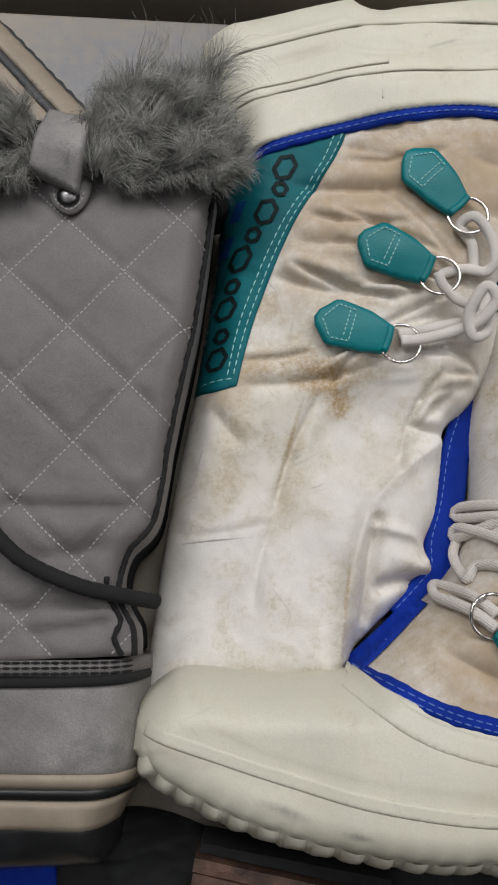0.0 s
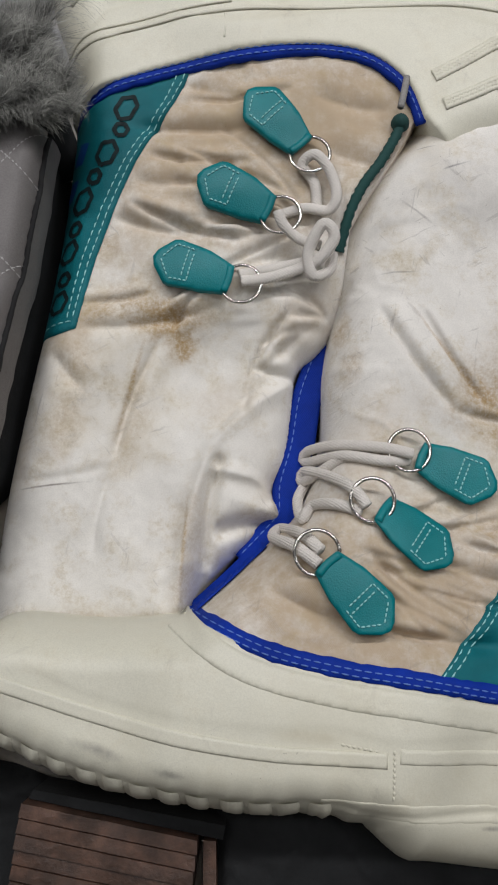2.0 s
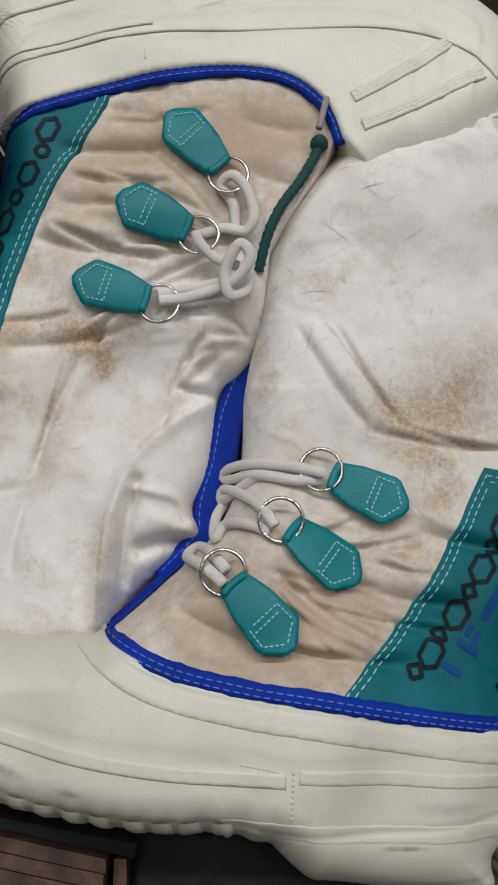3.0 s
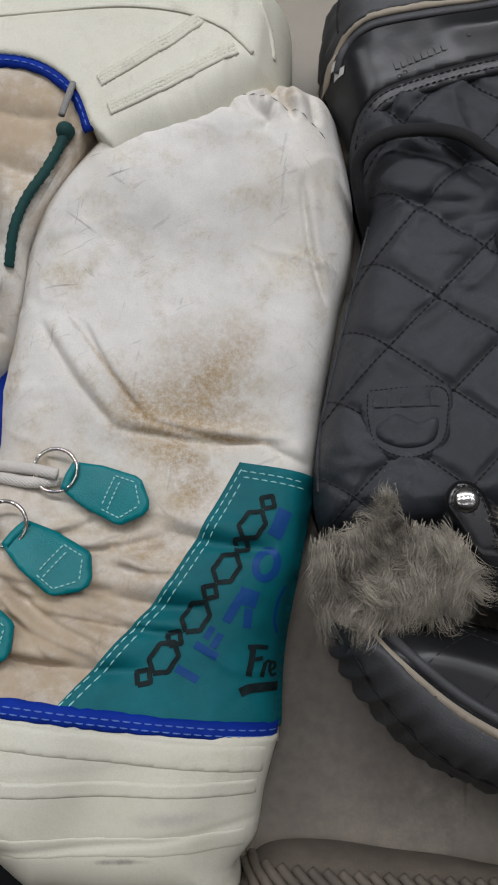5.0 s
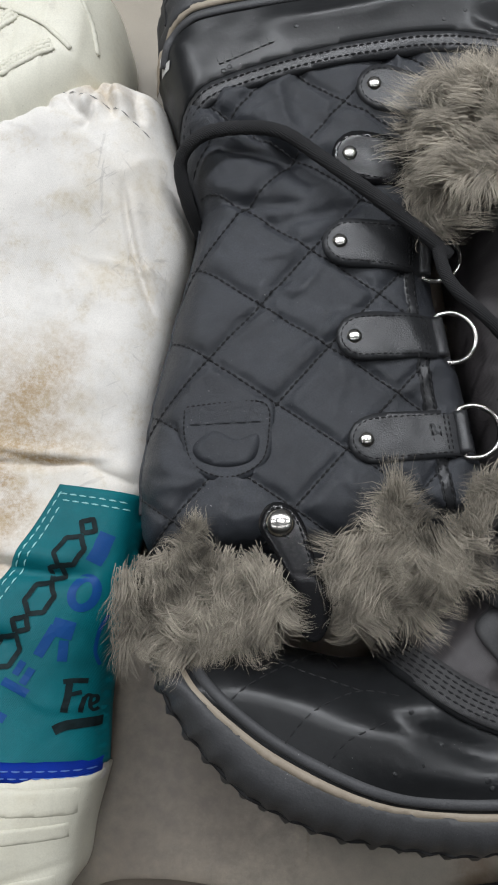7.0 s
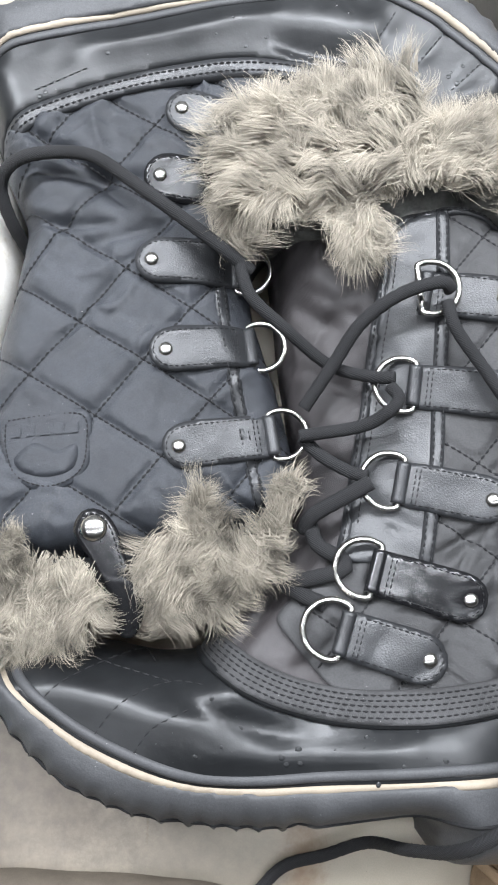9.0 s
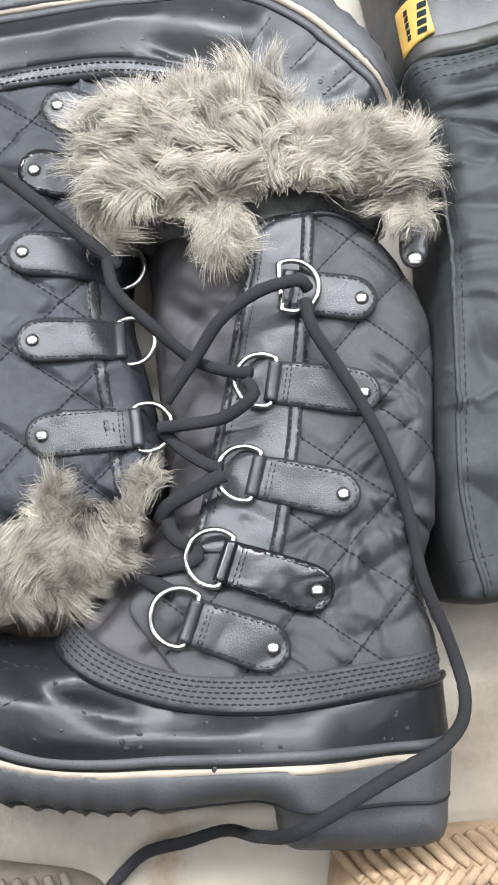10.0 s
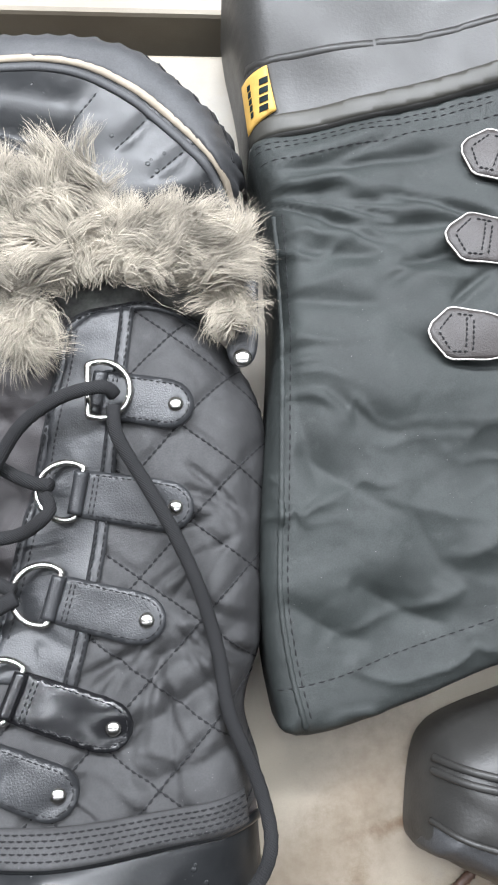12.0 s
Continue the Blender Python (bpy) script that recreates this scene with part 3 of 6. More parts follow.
def quilt(ox, oy, v1, v2, puff=0.0016, w=0.12):
    """Raised diamonds between the seams of a lattice, and the seams' lines."""
    A = np.linalg.inv(np.array([v1, v2]).T)

    def rise(x, y):
        a = A[0, 0] * (x - ox) + A[0, 1] * (y - oy)
        b = A[1, 0] * (x - ox) + A[1, 1] * (y - oy)
        a, b = np.abs(a - np.round(a)), np.abs(b - np.round(b))
        return puff * ((1 - np.exp(-((a / w) ** 2))) * (1 - np.exp(-((b / w) ** 2))) - 0.6)

    def seams(n):
        o, p, q = np.array((ox, oy)), np.array(v1), np.array(v2)
        return [(o + i * p - n * q, o + i * p + n * q) for i in range(-n, n + 1)] + [(o + i * q - n * p, o + i * q + n * p) for i in range(-n, n + 1)]

    return rise, seams


def add(*fs):
    return lambda x, y: sum(f(x, y) for f in fs)


def outline_of(pts, step=0.003):
    return curve(pts, step, closed=True)


def toothed(line, pitch, depth, step=0.0015, lean=0.6):
    """A sole edge with lugs cut into it: points move to the curve's left, in a leaning wave."""
    P = curve(line, step)
    T = np.gradient(P, axis=0)
    T /= np.linalg.norm(T, axis=1)[:, None]
    run = np.r_[0, np.cumsum(np.linalg.norm(np.diff(P, axis=0), axis=1))]
    u = (run / pitch + 0.15 * np.sin(run * 90)) % 1.0
    wave = np.where(u < lean, u / lean, (1 - u) / (1 - lean))
    return P + np.stack([-T[:, 1], T[:, 0]], 1) * (depth * wave)[:, None]


def lettering_bar(name, x, y, w, h, head, height, mat, parent, lift=0.0005):
    at = local(x, y, head)
    pts = np.array(at([(-w / 2, -h / 2), (0, -h / 2), (w / 2, -h / 2), (w / 2, 0), (w / 2, h / 2), (0, h / 2), (-w / 2, h / 2), (-w / 2, 0)]))
    ob = sheet(name, pts, height, mat, parent, "", step=0.002, lift=lift, down=0.0002, lip=0.0)
    ob.data.polygons.foreach_set("use_smooth", [False] * len(ob.data.polygons))
    return ob


def print_stroke(line, width, height, mat, parent, lift):
    """A broad printed stroke lying on the cloth along a plan line."""
    P = curve(line, 0.0006)
    T = np.gradient(P, axis=0)
    T /= np.linalg.norm(T, axis=1)[:, None]
    S = np.stack([-T[:, 1], T[:, 0]], 1) * width / 2
    verts, faces = [], []
    for i in range(len(P)):
        verts += on(height, [tuple(P[i] + S[i] * k) for k in (-1, -0.5, 0, 0.5, 1)], lift)
    for i in range(len(P) - 1):
        for k in range(4):
            a = i * 5 + k
            faces.append((a, a + 5, a + 6, a + 1))
    return mesh_object("print_stroke", verts, faces, mat, parent)


def hex_mark(x, y, w, h, head, height, mat, parent):
    """An open six-sided printed mark."""
    at = local(x, y, head)
    pts = at([(-w / 2, 0), (-w / 4, h / 2), (w / 4, h / 2), (w / 2, 0), (w / 4, -h / 2), (-w / 4, -h / 2)] if w > h * 1.05 else [(-w / 2, 0), (0, h / 2), (w / 2, 0), (0, -h / 2)])
    P = []
    for a, b in zip(pts, pts[1:] + pts[:1]):
        P += [tuple(np.add(a, np.subtract(b, a) * s / 3)) for s in range(3)]
    return print_stroke(P + P[:1], 0.0021, height, mat, parent, 0.0004)


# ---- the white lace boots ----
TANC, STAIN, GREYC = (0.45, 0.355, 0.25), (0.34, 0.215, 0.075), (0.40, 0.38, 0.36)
white_a = thing("snow_boot", "stained white nylon snow boot with cream rubber foot", "boot", "white snow boots", (0.12, -0.06, 0))
white_b = thing("snow_boot", "stained white nylon snow boot with toe ridges on cream rubber", "boot", "white snow boots", (0.09, 0.24, 0))

A_SOLE = [(-0.057, -0.064), (-0.047, -0.080), (-0.016, -0.097), (0.015, -0.107), (0.049, -0.113), (0.079, -0.1165), (0.105, -0.117), (0.126, -0.122)]
A_HEEL = [(0.126, -0.122), (0.14, -0.134), (0.152, -0.136), (0.195, -0.141), (0.222, -0.140), (0.223, -0.128), (0.232, -0.116), (0.236, -0.098), (0.243, -0.076)]
A_SIDE = [(0.243, -0.076), (0.246, -0.039), (0.264, 0.04), (0.271, 0.079), (0.279, 0.116), (0.2905, 0.166), (0.284, 0.221), (0.272, 0.235), (0.245, 0.240), (0.218, 0.232), (0.175, 0.222)]
A_OPEN = [(0.175, 0.222), (0.157, 0.212), (0.130, 0.174), (0.121, 0.126), (0.114, 0.087), (0.112, 0.05), (0.102, 0.021), (0.083, 0.001), (0.047, -0.029)]
A_TOE = [(0.047, -0.029), (0.009, -0.031), (-0.027, -0.028), (-0.041, -0.033), (-0.052, -0.045), (-0.057, -0.064)]
A_EDGE = [(0.047, -0.029), (0.066, -0.0385), (0.087, -0.0475), (0.116, -0.0545), (0.144, -0.0590), (0.187, -0.0670), (0.243, -0.0755)]
a_sole = toothed(A_SOLE, 0.0125, 0.0016)
a_body = np.vstack([a_sole[:-1], curve(A_HEEL)[:-1], curve(A_SIDE)[:-1], curve(A_OPEN)[:-1], curve(A_TOE)[:-1]])
A_KNOTS = [(0.107, -0.013, 0.074), (0.187, 0.036, 0.052), (0.231, 0.046, 0.040), (0.242, -0.05, 0.044), (0.135, -0.081, 0.081), (0.19, -0.1, 0.066), (0.23, -0.11, 0.05), (0.197, 0.188, 0.066), (0.191, 0.122, 0.055), (0.15, 0.09, 0.06), (0.07, -0.08, 0.085), (0.0, -0.065, 0.072), (0.25, 0.2, 0.066), (0.25, 0.13, 0.05)]
A_FOLDS = [
    (0.186, 0.066, 0.252, 0.054, 0.0012, -0.0016), (0.160, 0.112, 0.188, 0.066, 0.0016, -0.0026), (0.264, 0.176, 0.274, 0.118, 0.0020, -0.0026), (0.2474, 0.2005, 0.2532, 0.2177, 0.0018, -0.0026),
    (0.150, -0.020, 0.205, -0.030, 0.0018, -0.0034), (0.172, 0.000, 0.205, -0.006, 0.0018, -0.0030), (0.110, -0.030, 0.160, -0.042, 0.0017, -0.0030),
    (0.1742, 0.0618, 0.2405, 0.0550, 0.0022, -0.0030), (0.140, 0.113, 0.1742, 0.0618, 0.0026, -0.0030), (0.2405, 0.0550, 0.262, 0.0442, 0.0024, -0.0022), (0.195, 0.015, 0.245, 0.005, 0.004, -0.0040), (0.160, -0.010, 0.215, -0.020, 0.0045, -0.0040),
    (0.130, -0.036, 0.190, -0.045, 0.004, -0.0035), (0.085, -0.020, 0.125, -0.038, 0.004, -0.0030), (0.170, 0.010, 0.200, -0.008, 0.004, 0.0025),
    (0.238, 0.222, 0.250, 0.205, 0.003, -0.0030), (0.255, 0.228, 0.262, 0.205, 0.003, -0.0035), (0.270, 0.225, 0.272, 0.205, 0.003, -0.0035), (0.225, 0.225, 0.235, 0.212, 0.003, -0.002)]
A_FANS = fan(0.115, 0.0, -48, 18, 11, 0.012, 0.075, 0.0017, 0.0030, 3) + fan(0.255, 0.250, -140, -70, 12, 0.016, 0.036, 0.0016, 0.0026, 4)


def foot_steps(sole, rows, lug=None):
    """Moulded steps of a rubber foot, at distances from its sole edge; lug: pitch and depth of cut treads."""
    C = curve(sole, 0.003)

    def f(x, y):
        P = np.stack([np.ravel(x), np.ravel(y)], 1)
        d = near(P, C).reshape(np.shape(x))
        z = sum(h / (1 + np.exp(-(d - at) / 0.0006)) for at, h in rows)
        if lug:
            run = (P[:, 0] * lug[2] + P[:, 1] * lug[3]).reshape(np.shape(x))
            z = z - lug[1] * (0.5 + 0.5 * np.sin(2 * math.pi * run / lug[0] + 150 * d)) * np.clip(1.3 - d / 0.010, 0, 1) * (P[:, 0] < lug[4]).reshape(np.shape(x))
        return z

    return f


a_h = round_body(a_body, A_KNOTS, 0.030, 0.022, [(*c[:5], c[5] * 1.2) for c in A_FOLDS] + A_FANS, 0.0008, 45, 2, crumple(30, 0.0012, 4, (1.0, -0.25)))
a_smooth = round_body(a_body, A_KNOTS, 0.030, 0.022)
a_tag = add(a_smooth, lambda x, y: 0.0032)
a_foot_h = round_body(a_body, A_KNOTS, 0.024, 0.030, (), 0.0003, 30, 2, foot_steps(A_SOLE + [(0.16, -0.1225), (0.20, -0.122), (0.236, -0.119)], [(0.0115, -0.0010), (0.0135, 0.0010), (0.0420, 0.0004)], (0.0125, 0.0075, 1.0, -0.2, 0.105)))
cloth_a = material("stained_white_nylon", (0.745, 0.72, 0.675), 0.9, spec=0.2, grain=900, bump=0.22, vary=0.06, weave=620, second=(0.62, 0.56, 0.45), mix=(0.50, 0.80), dirt=0.6, mid=0.35, grime=1.0, patches=[
    (0.125, -0.028, 0.058, 1.5, -20, TANC, 0.85), (0.200, -0.022, 0.030, 1.6, -10, TANC, 0.6), (0.120, -0.030, 0.042, 1.7, -20, TANC, 0.95), (0.160, -0.015, 0.040, 1.5, -30, TANC, 0.75), (0.19, 0.02, 0.022, 2.0, -10, TANC, 0.5), (0.175, -0.045, 0.014, 2.5, -8, TANC, 0.7),
    (0.135, 0.045, 0.022, 1.6, 60, TANC, 0.4), (0.205, 0.075, 0.020, 2.2, 10, STAIN, 0.4), (0.225, 0.062, 0.012, 2.5, 0, STAIN, 0.5), (0.196, 0.048, 0.013, 1.8, -30, STAIN, 0.55),
    (0.122, 0.105, 0.006, 1.6, 90, STAIN, 0.55), (0.126, 0.085, 0.006, 2.0, 80, STAIN, 0.5), (0.232, 0.095, 0.011, 1.8, 60, STAIN, 0.4), (0.145, 0.155, 0.012, 2.0, 60, GREYC, 0.35),
    (0.185, 0.165, 0.02, 2.0, -40, GREYC, 0.25), (0.255, 0.225, 0.012, 2.0, -20, STAIN, 0.35), (0.225, 0.20, 0.01, 2.0, 0, GREYC, 0.25), (0.245, 0.02, 0.008, 2.0, -20, STAIN, 0.3), (0.20, 0.068, 0.016, 2.4, 15, STAIN, 0.55), (0.217, 0.083, 0.009, 1.5, 50, STAIN, 0.6), (0.205, 0.050, 0.010, 1.6, -40, STAIN, 0.65), (0.192, 0.008, 0.012, 2.4, -35, STAIN, 0.45),
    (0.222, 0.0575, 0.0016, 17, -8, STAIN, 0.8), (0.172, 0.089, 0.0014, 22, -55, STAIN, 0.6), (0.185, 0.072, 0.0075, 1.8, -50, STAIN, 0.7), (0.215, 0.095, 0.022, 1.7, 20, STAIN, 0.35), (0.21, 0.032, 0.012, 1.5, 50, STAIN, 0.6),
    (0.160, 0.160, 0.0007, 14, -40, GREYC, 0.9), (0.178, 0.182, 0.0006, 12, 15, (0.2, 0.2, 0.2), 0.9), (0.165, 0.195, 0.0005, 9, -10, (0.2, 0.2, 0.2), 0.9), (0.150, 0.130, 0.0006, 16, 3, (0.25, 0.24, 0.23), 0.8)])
a_cloth = np.vstack([curve(A_SIDE)[:-1], curve(A_OPEN)[:-1], [(p[0], p[1] - 0.004) for p in curve(A_EDGE)]])
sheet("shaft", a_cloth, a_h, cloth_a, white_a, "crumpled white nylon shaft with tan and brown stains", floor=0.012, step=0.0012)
a_rubber = np.vstack([a_sole[:-1], curve(A_HEEL)[:-1], curve(A_EDGE)[::-1][:-1], curve(A_TOE)[:-1]])
a_foot = sheet("rubber_foot", a_rubber, a_foot_h, M["cream"], white_a, "cream moulded rubber foot with lugged sole", lift=0.002, floor=0.004, step=0.0011)
collar = ribbon("collar_band", [(0.044, -0.0305)] + [(p[0], p[1] - 0.0085) for p in A_EDGE[1:-1]] + [(0.2375, -0.0835)], 0.0110, a_foot_h, M["cream"], white_a, "raised cream rubber collar", lift=0.0026, step=0.0015)
ribbon("toe_rib", [(-0.045, -0.052), (-0.020, -0.060), (0.012, -0.070), (0.044, -0.0775), (0.090, -0.0845), (0.131, -0.0875)], 0.0062, a_foot_h, M["cream"], white_a, lift=0.0030, step=0.0008)
ribbon("heel_rib", [(0.136, -0.086), (0.17, -0.0885), (0.205, -0.0915), (0.2335, -0.0940)], 0.0062, a_foot_h, M["cream"], white_a, lift=0.0026, step=0.0008)
ribbon("foxing", [(0.104, -0.1060), (0.135, -0.108), (0.18, -0.111), (0.2285, -0.1135)], 0.0080, a_foot_h, M["cream"], white_a, "cream foxing band", lift=0.0023, step=0.0008)
for k in range(14):
    s0 = curve(A_SOLE, 0.002)
    u = 3 + k * 6.2
    p0, p1 = s0[int(u)], s0[min(len(s0) - 1, int(u + 5.4))]
    e = (p1 - p0) / np.linalg.norm(p1 - p0)
    inn = np.array((-e[1], e[0]))
    verts, faces = [], []
    for i in range(7):
        for j in range(6):
            u_, v_ = i / 6, j / 5
            q = p0 + e * (u_ * 0.0118 + 0.0035 * v_ * (1 - v_)) + inn * (-0.0040 * math.sin(math.pi * u_) ** 0.8 * (1 - v_) + 0.0125 * v_)
            zs = float(a_foot_h(np.array([q[0] + inn[0] * 0.002]), np.array([q[1] + inn[1] * 0.002]))[0]) + 0.0015
            swell = math.sin(math.pi * u_) ** 0.6 * (0.35 + 0.65 * math.sin(math.pi * min(1, 0.25 + 0.75 * v_)))
            verts.append((q[0], q[1], zs - 0.018 * (1 - v_) ** 2 + 0.0105 * swell - 0.0042))
    for i in range(6):
        for j in range(5):
            n_ = i * 6 + j
            faces.append((n_, n_ + 6, n_ + 7, n_ + 1))
    mesh_object("sole_lug", verts, faces, M["cream"], a_foot)
teal_a = np.vstack([curve([(0.150, -0.0625), (0.175, -0.035), (0.20, -0.005), (0.230, 0.046)])[:-1], curve([(0.230, 0.046), (0.247, 0.043), (0.2655, 0.040)])[:-1], curve([(0.2655, 0.040), (0.2565, 0.0), (0.2475, -0.039), (0.2445, -0.073)])[:-1], curve([(0.2445, -0.073), (0.19, -0.0665), (0.150, -0.0625)])[:-1]])
pa = sheet("heel_panel", teal_a, a_h, M["teal"], white_a, "teal nylon heel panel with printed marks", lift=0.0014, down=0.006, step=0.0018)
stitches("stitching", [[(0.153, -0.060), (0.178, -0.034), (0.203, -0.004), (0.231, 0.043)], [(0.157, -0.060), (0.181, -0.035), (0.206, -0.005), (0.232, 0.039)], [(0.230, 0.042), (0.262, 0.036)], [(0.231, 0.039), (0.262, 0.033)]], add(a_h, lambda x, y: 0.0015), M["tealthread"], pa)
pipe_a = ribbon("piping", [(p[0], p[1] + 0.0018) for p in A_EDGE], 0.0072, a_smooth, M["blue"], white_a, "royal blue stitched webbing piping", lift=0.0034, wav=0.15)
stitches("stitching", [shifted(A_EDGE, 0.0025), shifted(A_EDGE, 0.0000)], add(a_smooth, lambda x, y: 0.0036), M["bluethread"], pipe_a)
a_print = add(a_h, lambda x, y: 0.0015)
for k, (x, y) in enumerate([(0.1884, -0.0470), (0.1966, -0.0395), (0.2008, -0.0318), (0.2098, -0.0231), (0.2162, -0.0126), (0.2235, -0.0025), (0.2301, 0.0078), (0.2353, 0.0165), (0.2425, 0.0269)]):
    hex_mark(x, y, *((0.0150, 0.0092) if k % 2 else (0.0072, 0.0072)), 55, a_print, M["print"], pa)
for x, y, w, h, hd in [(0.2059, -0.0467, 0.0034, 0.0105, 57), (0.2140, -0.0375, 0.0034, 0.0110, 57), (0.2185, -0.0335, 0.0070, 0.0030, 57), (0.2155, -0.0300, 0.0060, 0.0028, 57), (0.2262, -0.0200, 0.0040, 0.0135, -32), (0.2320, -0.0245, 0.0036, 0.0085, -8), (0.2325, -0.0155, 0.0085, 0.0075, -20)]:
    lettering_bar("print_bar", x, y, w, h, hd, a_h, M["blueprint"], pa, 0.0017)
print_stroke([(0.2410 + 0.0047 * math.cos(q) + 0.0012 * math.sin(q), -0.0012 + 0.0062 * math.sin(q)) for q in np.linspace(0, 2 * math.pi, 25)], 0.0034, a_h, M["blueprint"], pa, 0.0017)
for line, width in [([(0.2504, 0.0234), (0.2485, 0.0193), (0.2470, 0.0152), (0.2446, 0.0111)], 0.0066),
                    ([(0.2490, -0.0108), (0.2453, -0.0176), (0.2434, -0.0258), (0.2444, -0.0316)], 0.0013)]:
    print_stroke(line, width, a_h, M["blueprint"], pa, 0.0017)
for line, width in [([(0.2340, -0.0364), (0.2330, -0.0422), (0.2314, -0.0492)], 0.0026),
                    ([(0.2316, -0.0369), (0.2359, -0.0369), (0.2403, -0.0376)], 0.0020),
                    ([(0.2330, -0.0424), (0.2355, -0.0422), (0.2379, -0.0419)], 0.0018),
                    ([(0.2388, -0.0441), (0.2379, -0.0470), (0.2371, -0.0501)], 0.0018),
                    ([(0.2386, -0.0446), (0.2400, -0.0434), (0.2412, -0.0441)], 0.0014),
                    ([(0.2408, -0.0475), (0.2427, -0.0465), (0.2427, -0.0443), (0.2410, -0.0446), (0.2405, -0.0475), (0.2415, -0.0499), (0.2432, -0.0492)], 0.0013),
                    ([(0.2277, -0.0559), (0.2318, -0.0545), (0.2379, -0.0545), (0.2439, -0.0549)], 0.0040)]:
    print_stroke(line, width, a_h, M["print"], pa, 0.0019)
for x, y, hd in [(0.172, 0.032, -24), (0.150, 0.003, -38), (0.122, -0.023, -48)]:
    lace_tag(x, y, hd, a_tag, white_a, M["tealleather"], M["tealthread"], 1.10, 0.0096)
BLUE_EDGE = [(0.152, 0.196), (0.134, 0.168), (0.124, 0.138), (0.118, 0.110), (0.1135, 0.096), (0.1065, 0.076), (0.1022, 0.052), (0.0962, 0.032), (0.0950, 0.017), (0.086, 0.006), (0.074, -0.006)]
blue_h = lambda x, y: 0.024 + 0.0008 * fbm(x, y, 90, 3, 8)
be = ribbon("blue_edge", BLUE_EDGE, 0.0150, blue_h, M["blue"], white_a, "royal blue lining edge of the boot opening")
stitches("stitching", [shifted(BLUE_EDGE, -0.0040)], add(blue_h, lambda x, y: 0.0009), M["bluethread"], be)
ribbon("piping_end", [(0.083, 0.003), (0.066, -0.013), (0.049, -0.028)], 0.006, a_smooth, M["blue"], white_a, lift=0.0040)

B_OUT_TOP = [(-0.0130, 0.226), (-0.0165, 0.252), (-0.0225, 0.277), (-0.0275, 0.294), (-0.0143, 0.3075), (0.0028, 0.3118), (0.037, 0.3195), (0.056, 0.3222), (0.0675, 0.3150), (0.0806, 0.3172), (0.137, 0.3250), (0.190, 0.3215), (0.235, 0.304), (0.257, 0.284), (0.2630, 0.266), (0.257, 0.229)]
B_HID = [(0.257, 0.229), (0.22, 0.200), (0.185, 0.185), (0.150, 0.155), (0.1255, 0.116), (0.1184, 0.1058), (0.1106, 0.0969), (0.1013, 0.0882), (0.0994, 0.0706), (0.0952, 0.0449), (0.0885, 0.0285), (0.0925, 0.0165), (0.080, 0.006), (0.053, -0.021), (0.045, -0.040)]
B_LEFT = [(0.045, -0.040), (0.0, -0.045), (-0.03, -0.045), (-0.0495, -0.043), (-0.047, -0.002), (-0.040, 0.048), (-0.028, 0.112), (-0.019, 0.17), (-0.0135, 0.226)]
B_EDGE = [(-0.0135, 0.220), (0.0, 0.2235), (0.038, 0.2345), (0.088, 0.2445), (0.12, 0.2465), (0.141, 0.2415), (0.157, 0.2275), (0.1645, 0.208)]
b_body = np.vstack([curve(B_OUT_TOP)[:-1], curve(B_HID)[:-1], curve(B_LEFT)[:-1]])
B_KNOTS = [(0.089, 0.217, 0.067), (0.068, 0.184, 0.065), (0.043, 0.221, 0.066), (-0.01, 0.108, 0.054), (0.062, 0.087, 0.036), (0.065, 0.265, 0.073), (0.05, 0.13, 0.058), (0.02, 0.03, 0.040), (0.06, 0.03, 0.045), (0.2, 0.25, 0.066), (0.0, 0.25, 0.066), (-0.02, -0.02, 0.034), (0.1, 0.12, 0.05), (0.13, 0.19, 0.06)]
B_FOLDS = [
    (0.020, 0.166, 0.072, 0.148, 0.0018, -0.0038), (0.030, 0.190, 0.078, 0.186, 0.0018, -0.0036), (0.050, 0.218, 0.100, 0.224, 0.0018, -0.0032), (-0.004, 0.118, 0.030, 0.122, 0.0016, -0.0026),
    (0.012, 0.160, 0.060, 0.150, 0.0035, -0.0040), (0.022, 0.178, 0.05, 0.175, 0.003, -0.002), (-0.004, 0.105, 0.060, 0.115, 0.0030, -0.0030), (0.020, 0.205, 0.085, 0.205, 0.0035, -0.0035), (0.045, 0.226, 0.075, 0.222, 0.003, -0.002),
    (0.115, 0.195, 0.150, 0.185, 0.005, -0.003), (0.110, 0.222, 0.150, 0.215, 0.004, -0.002),
    (0.0343, 0.1017, 0.0110, 0.0407, 0.0026, -0.0030), (0.0110, 0.0407, 0.0018, -0.0028, 0.0034, -0.0022), (-0.018, 0.095, -0.002, 0.075, 0.004, -0.0020), (-0.035, 0.033, 0.012, 0.040, 0.0016, -0.0007),
    (0.0560, 0.126, 0.0400, 0.106, 0.0020, -0.0034), (0.0975, 0.1144, 0.0792, 0.0884, 0.0020, -0.0042), (0.0800, 0.0900, 0.0745, 0.0640, 0.0018, -0.0018), (0.0785, 0.0884, 0.1010, 0.0856, 0.0022, -0.0036),
    (0.0920, 0.0860, 0.0600, 0.0560, 0.0040, -0.0018)]


def long_folds(rows):
    """Ridges (or valleys, below 0) along plan curves: (points, width, height)."""
    R_ = [(curve(p, 0.002), w, h) for p, w, h in rows]

    def f(x, y):
        P = np.stack([np.ravel(x), np.ravel(y)], 1)
        return sum(h * (0.6 * np.exp(-((d / w) ** 2)) + 0.4 * np.exp(-d / (0.5 * w))) for c, w, h in R_ for d in [near(P, c)]).reshape(np.shape(x))

    return f


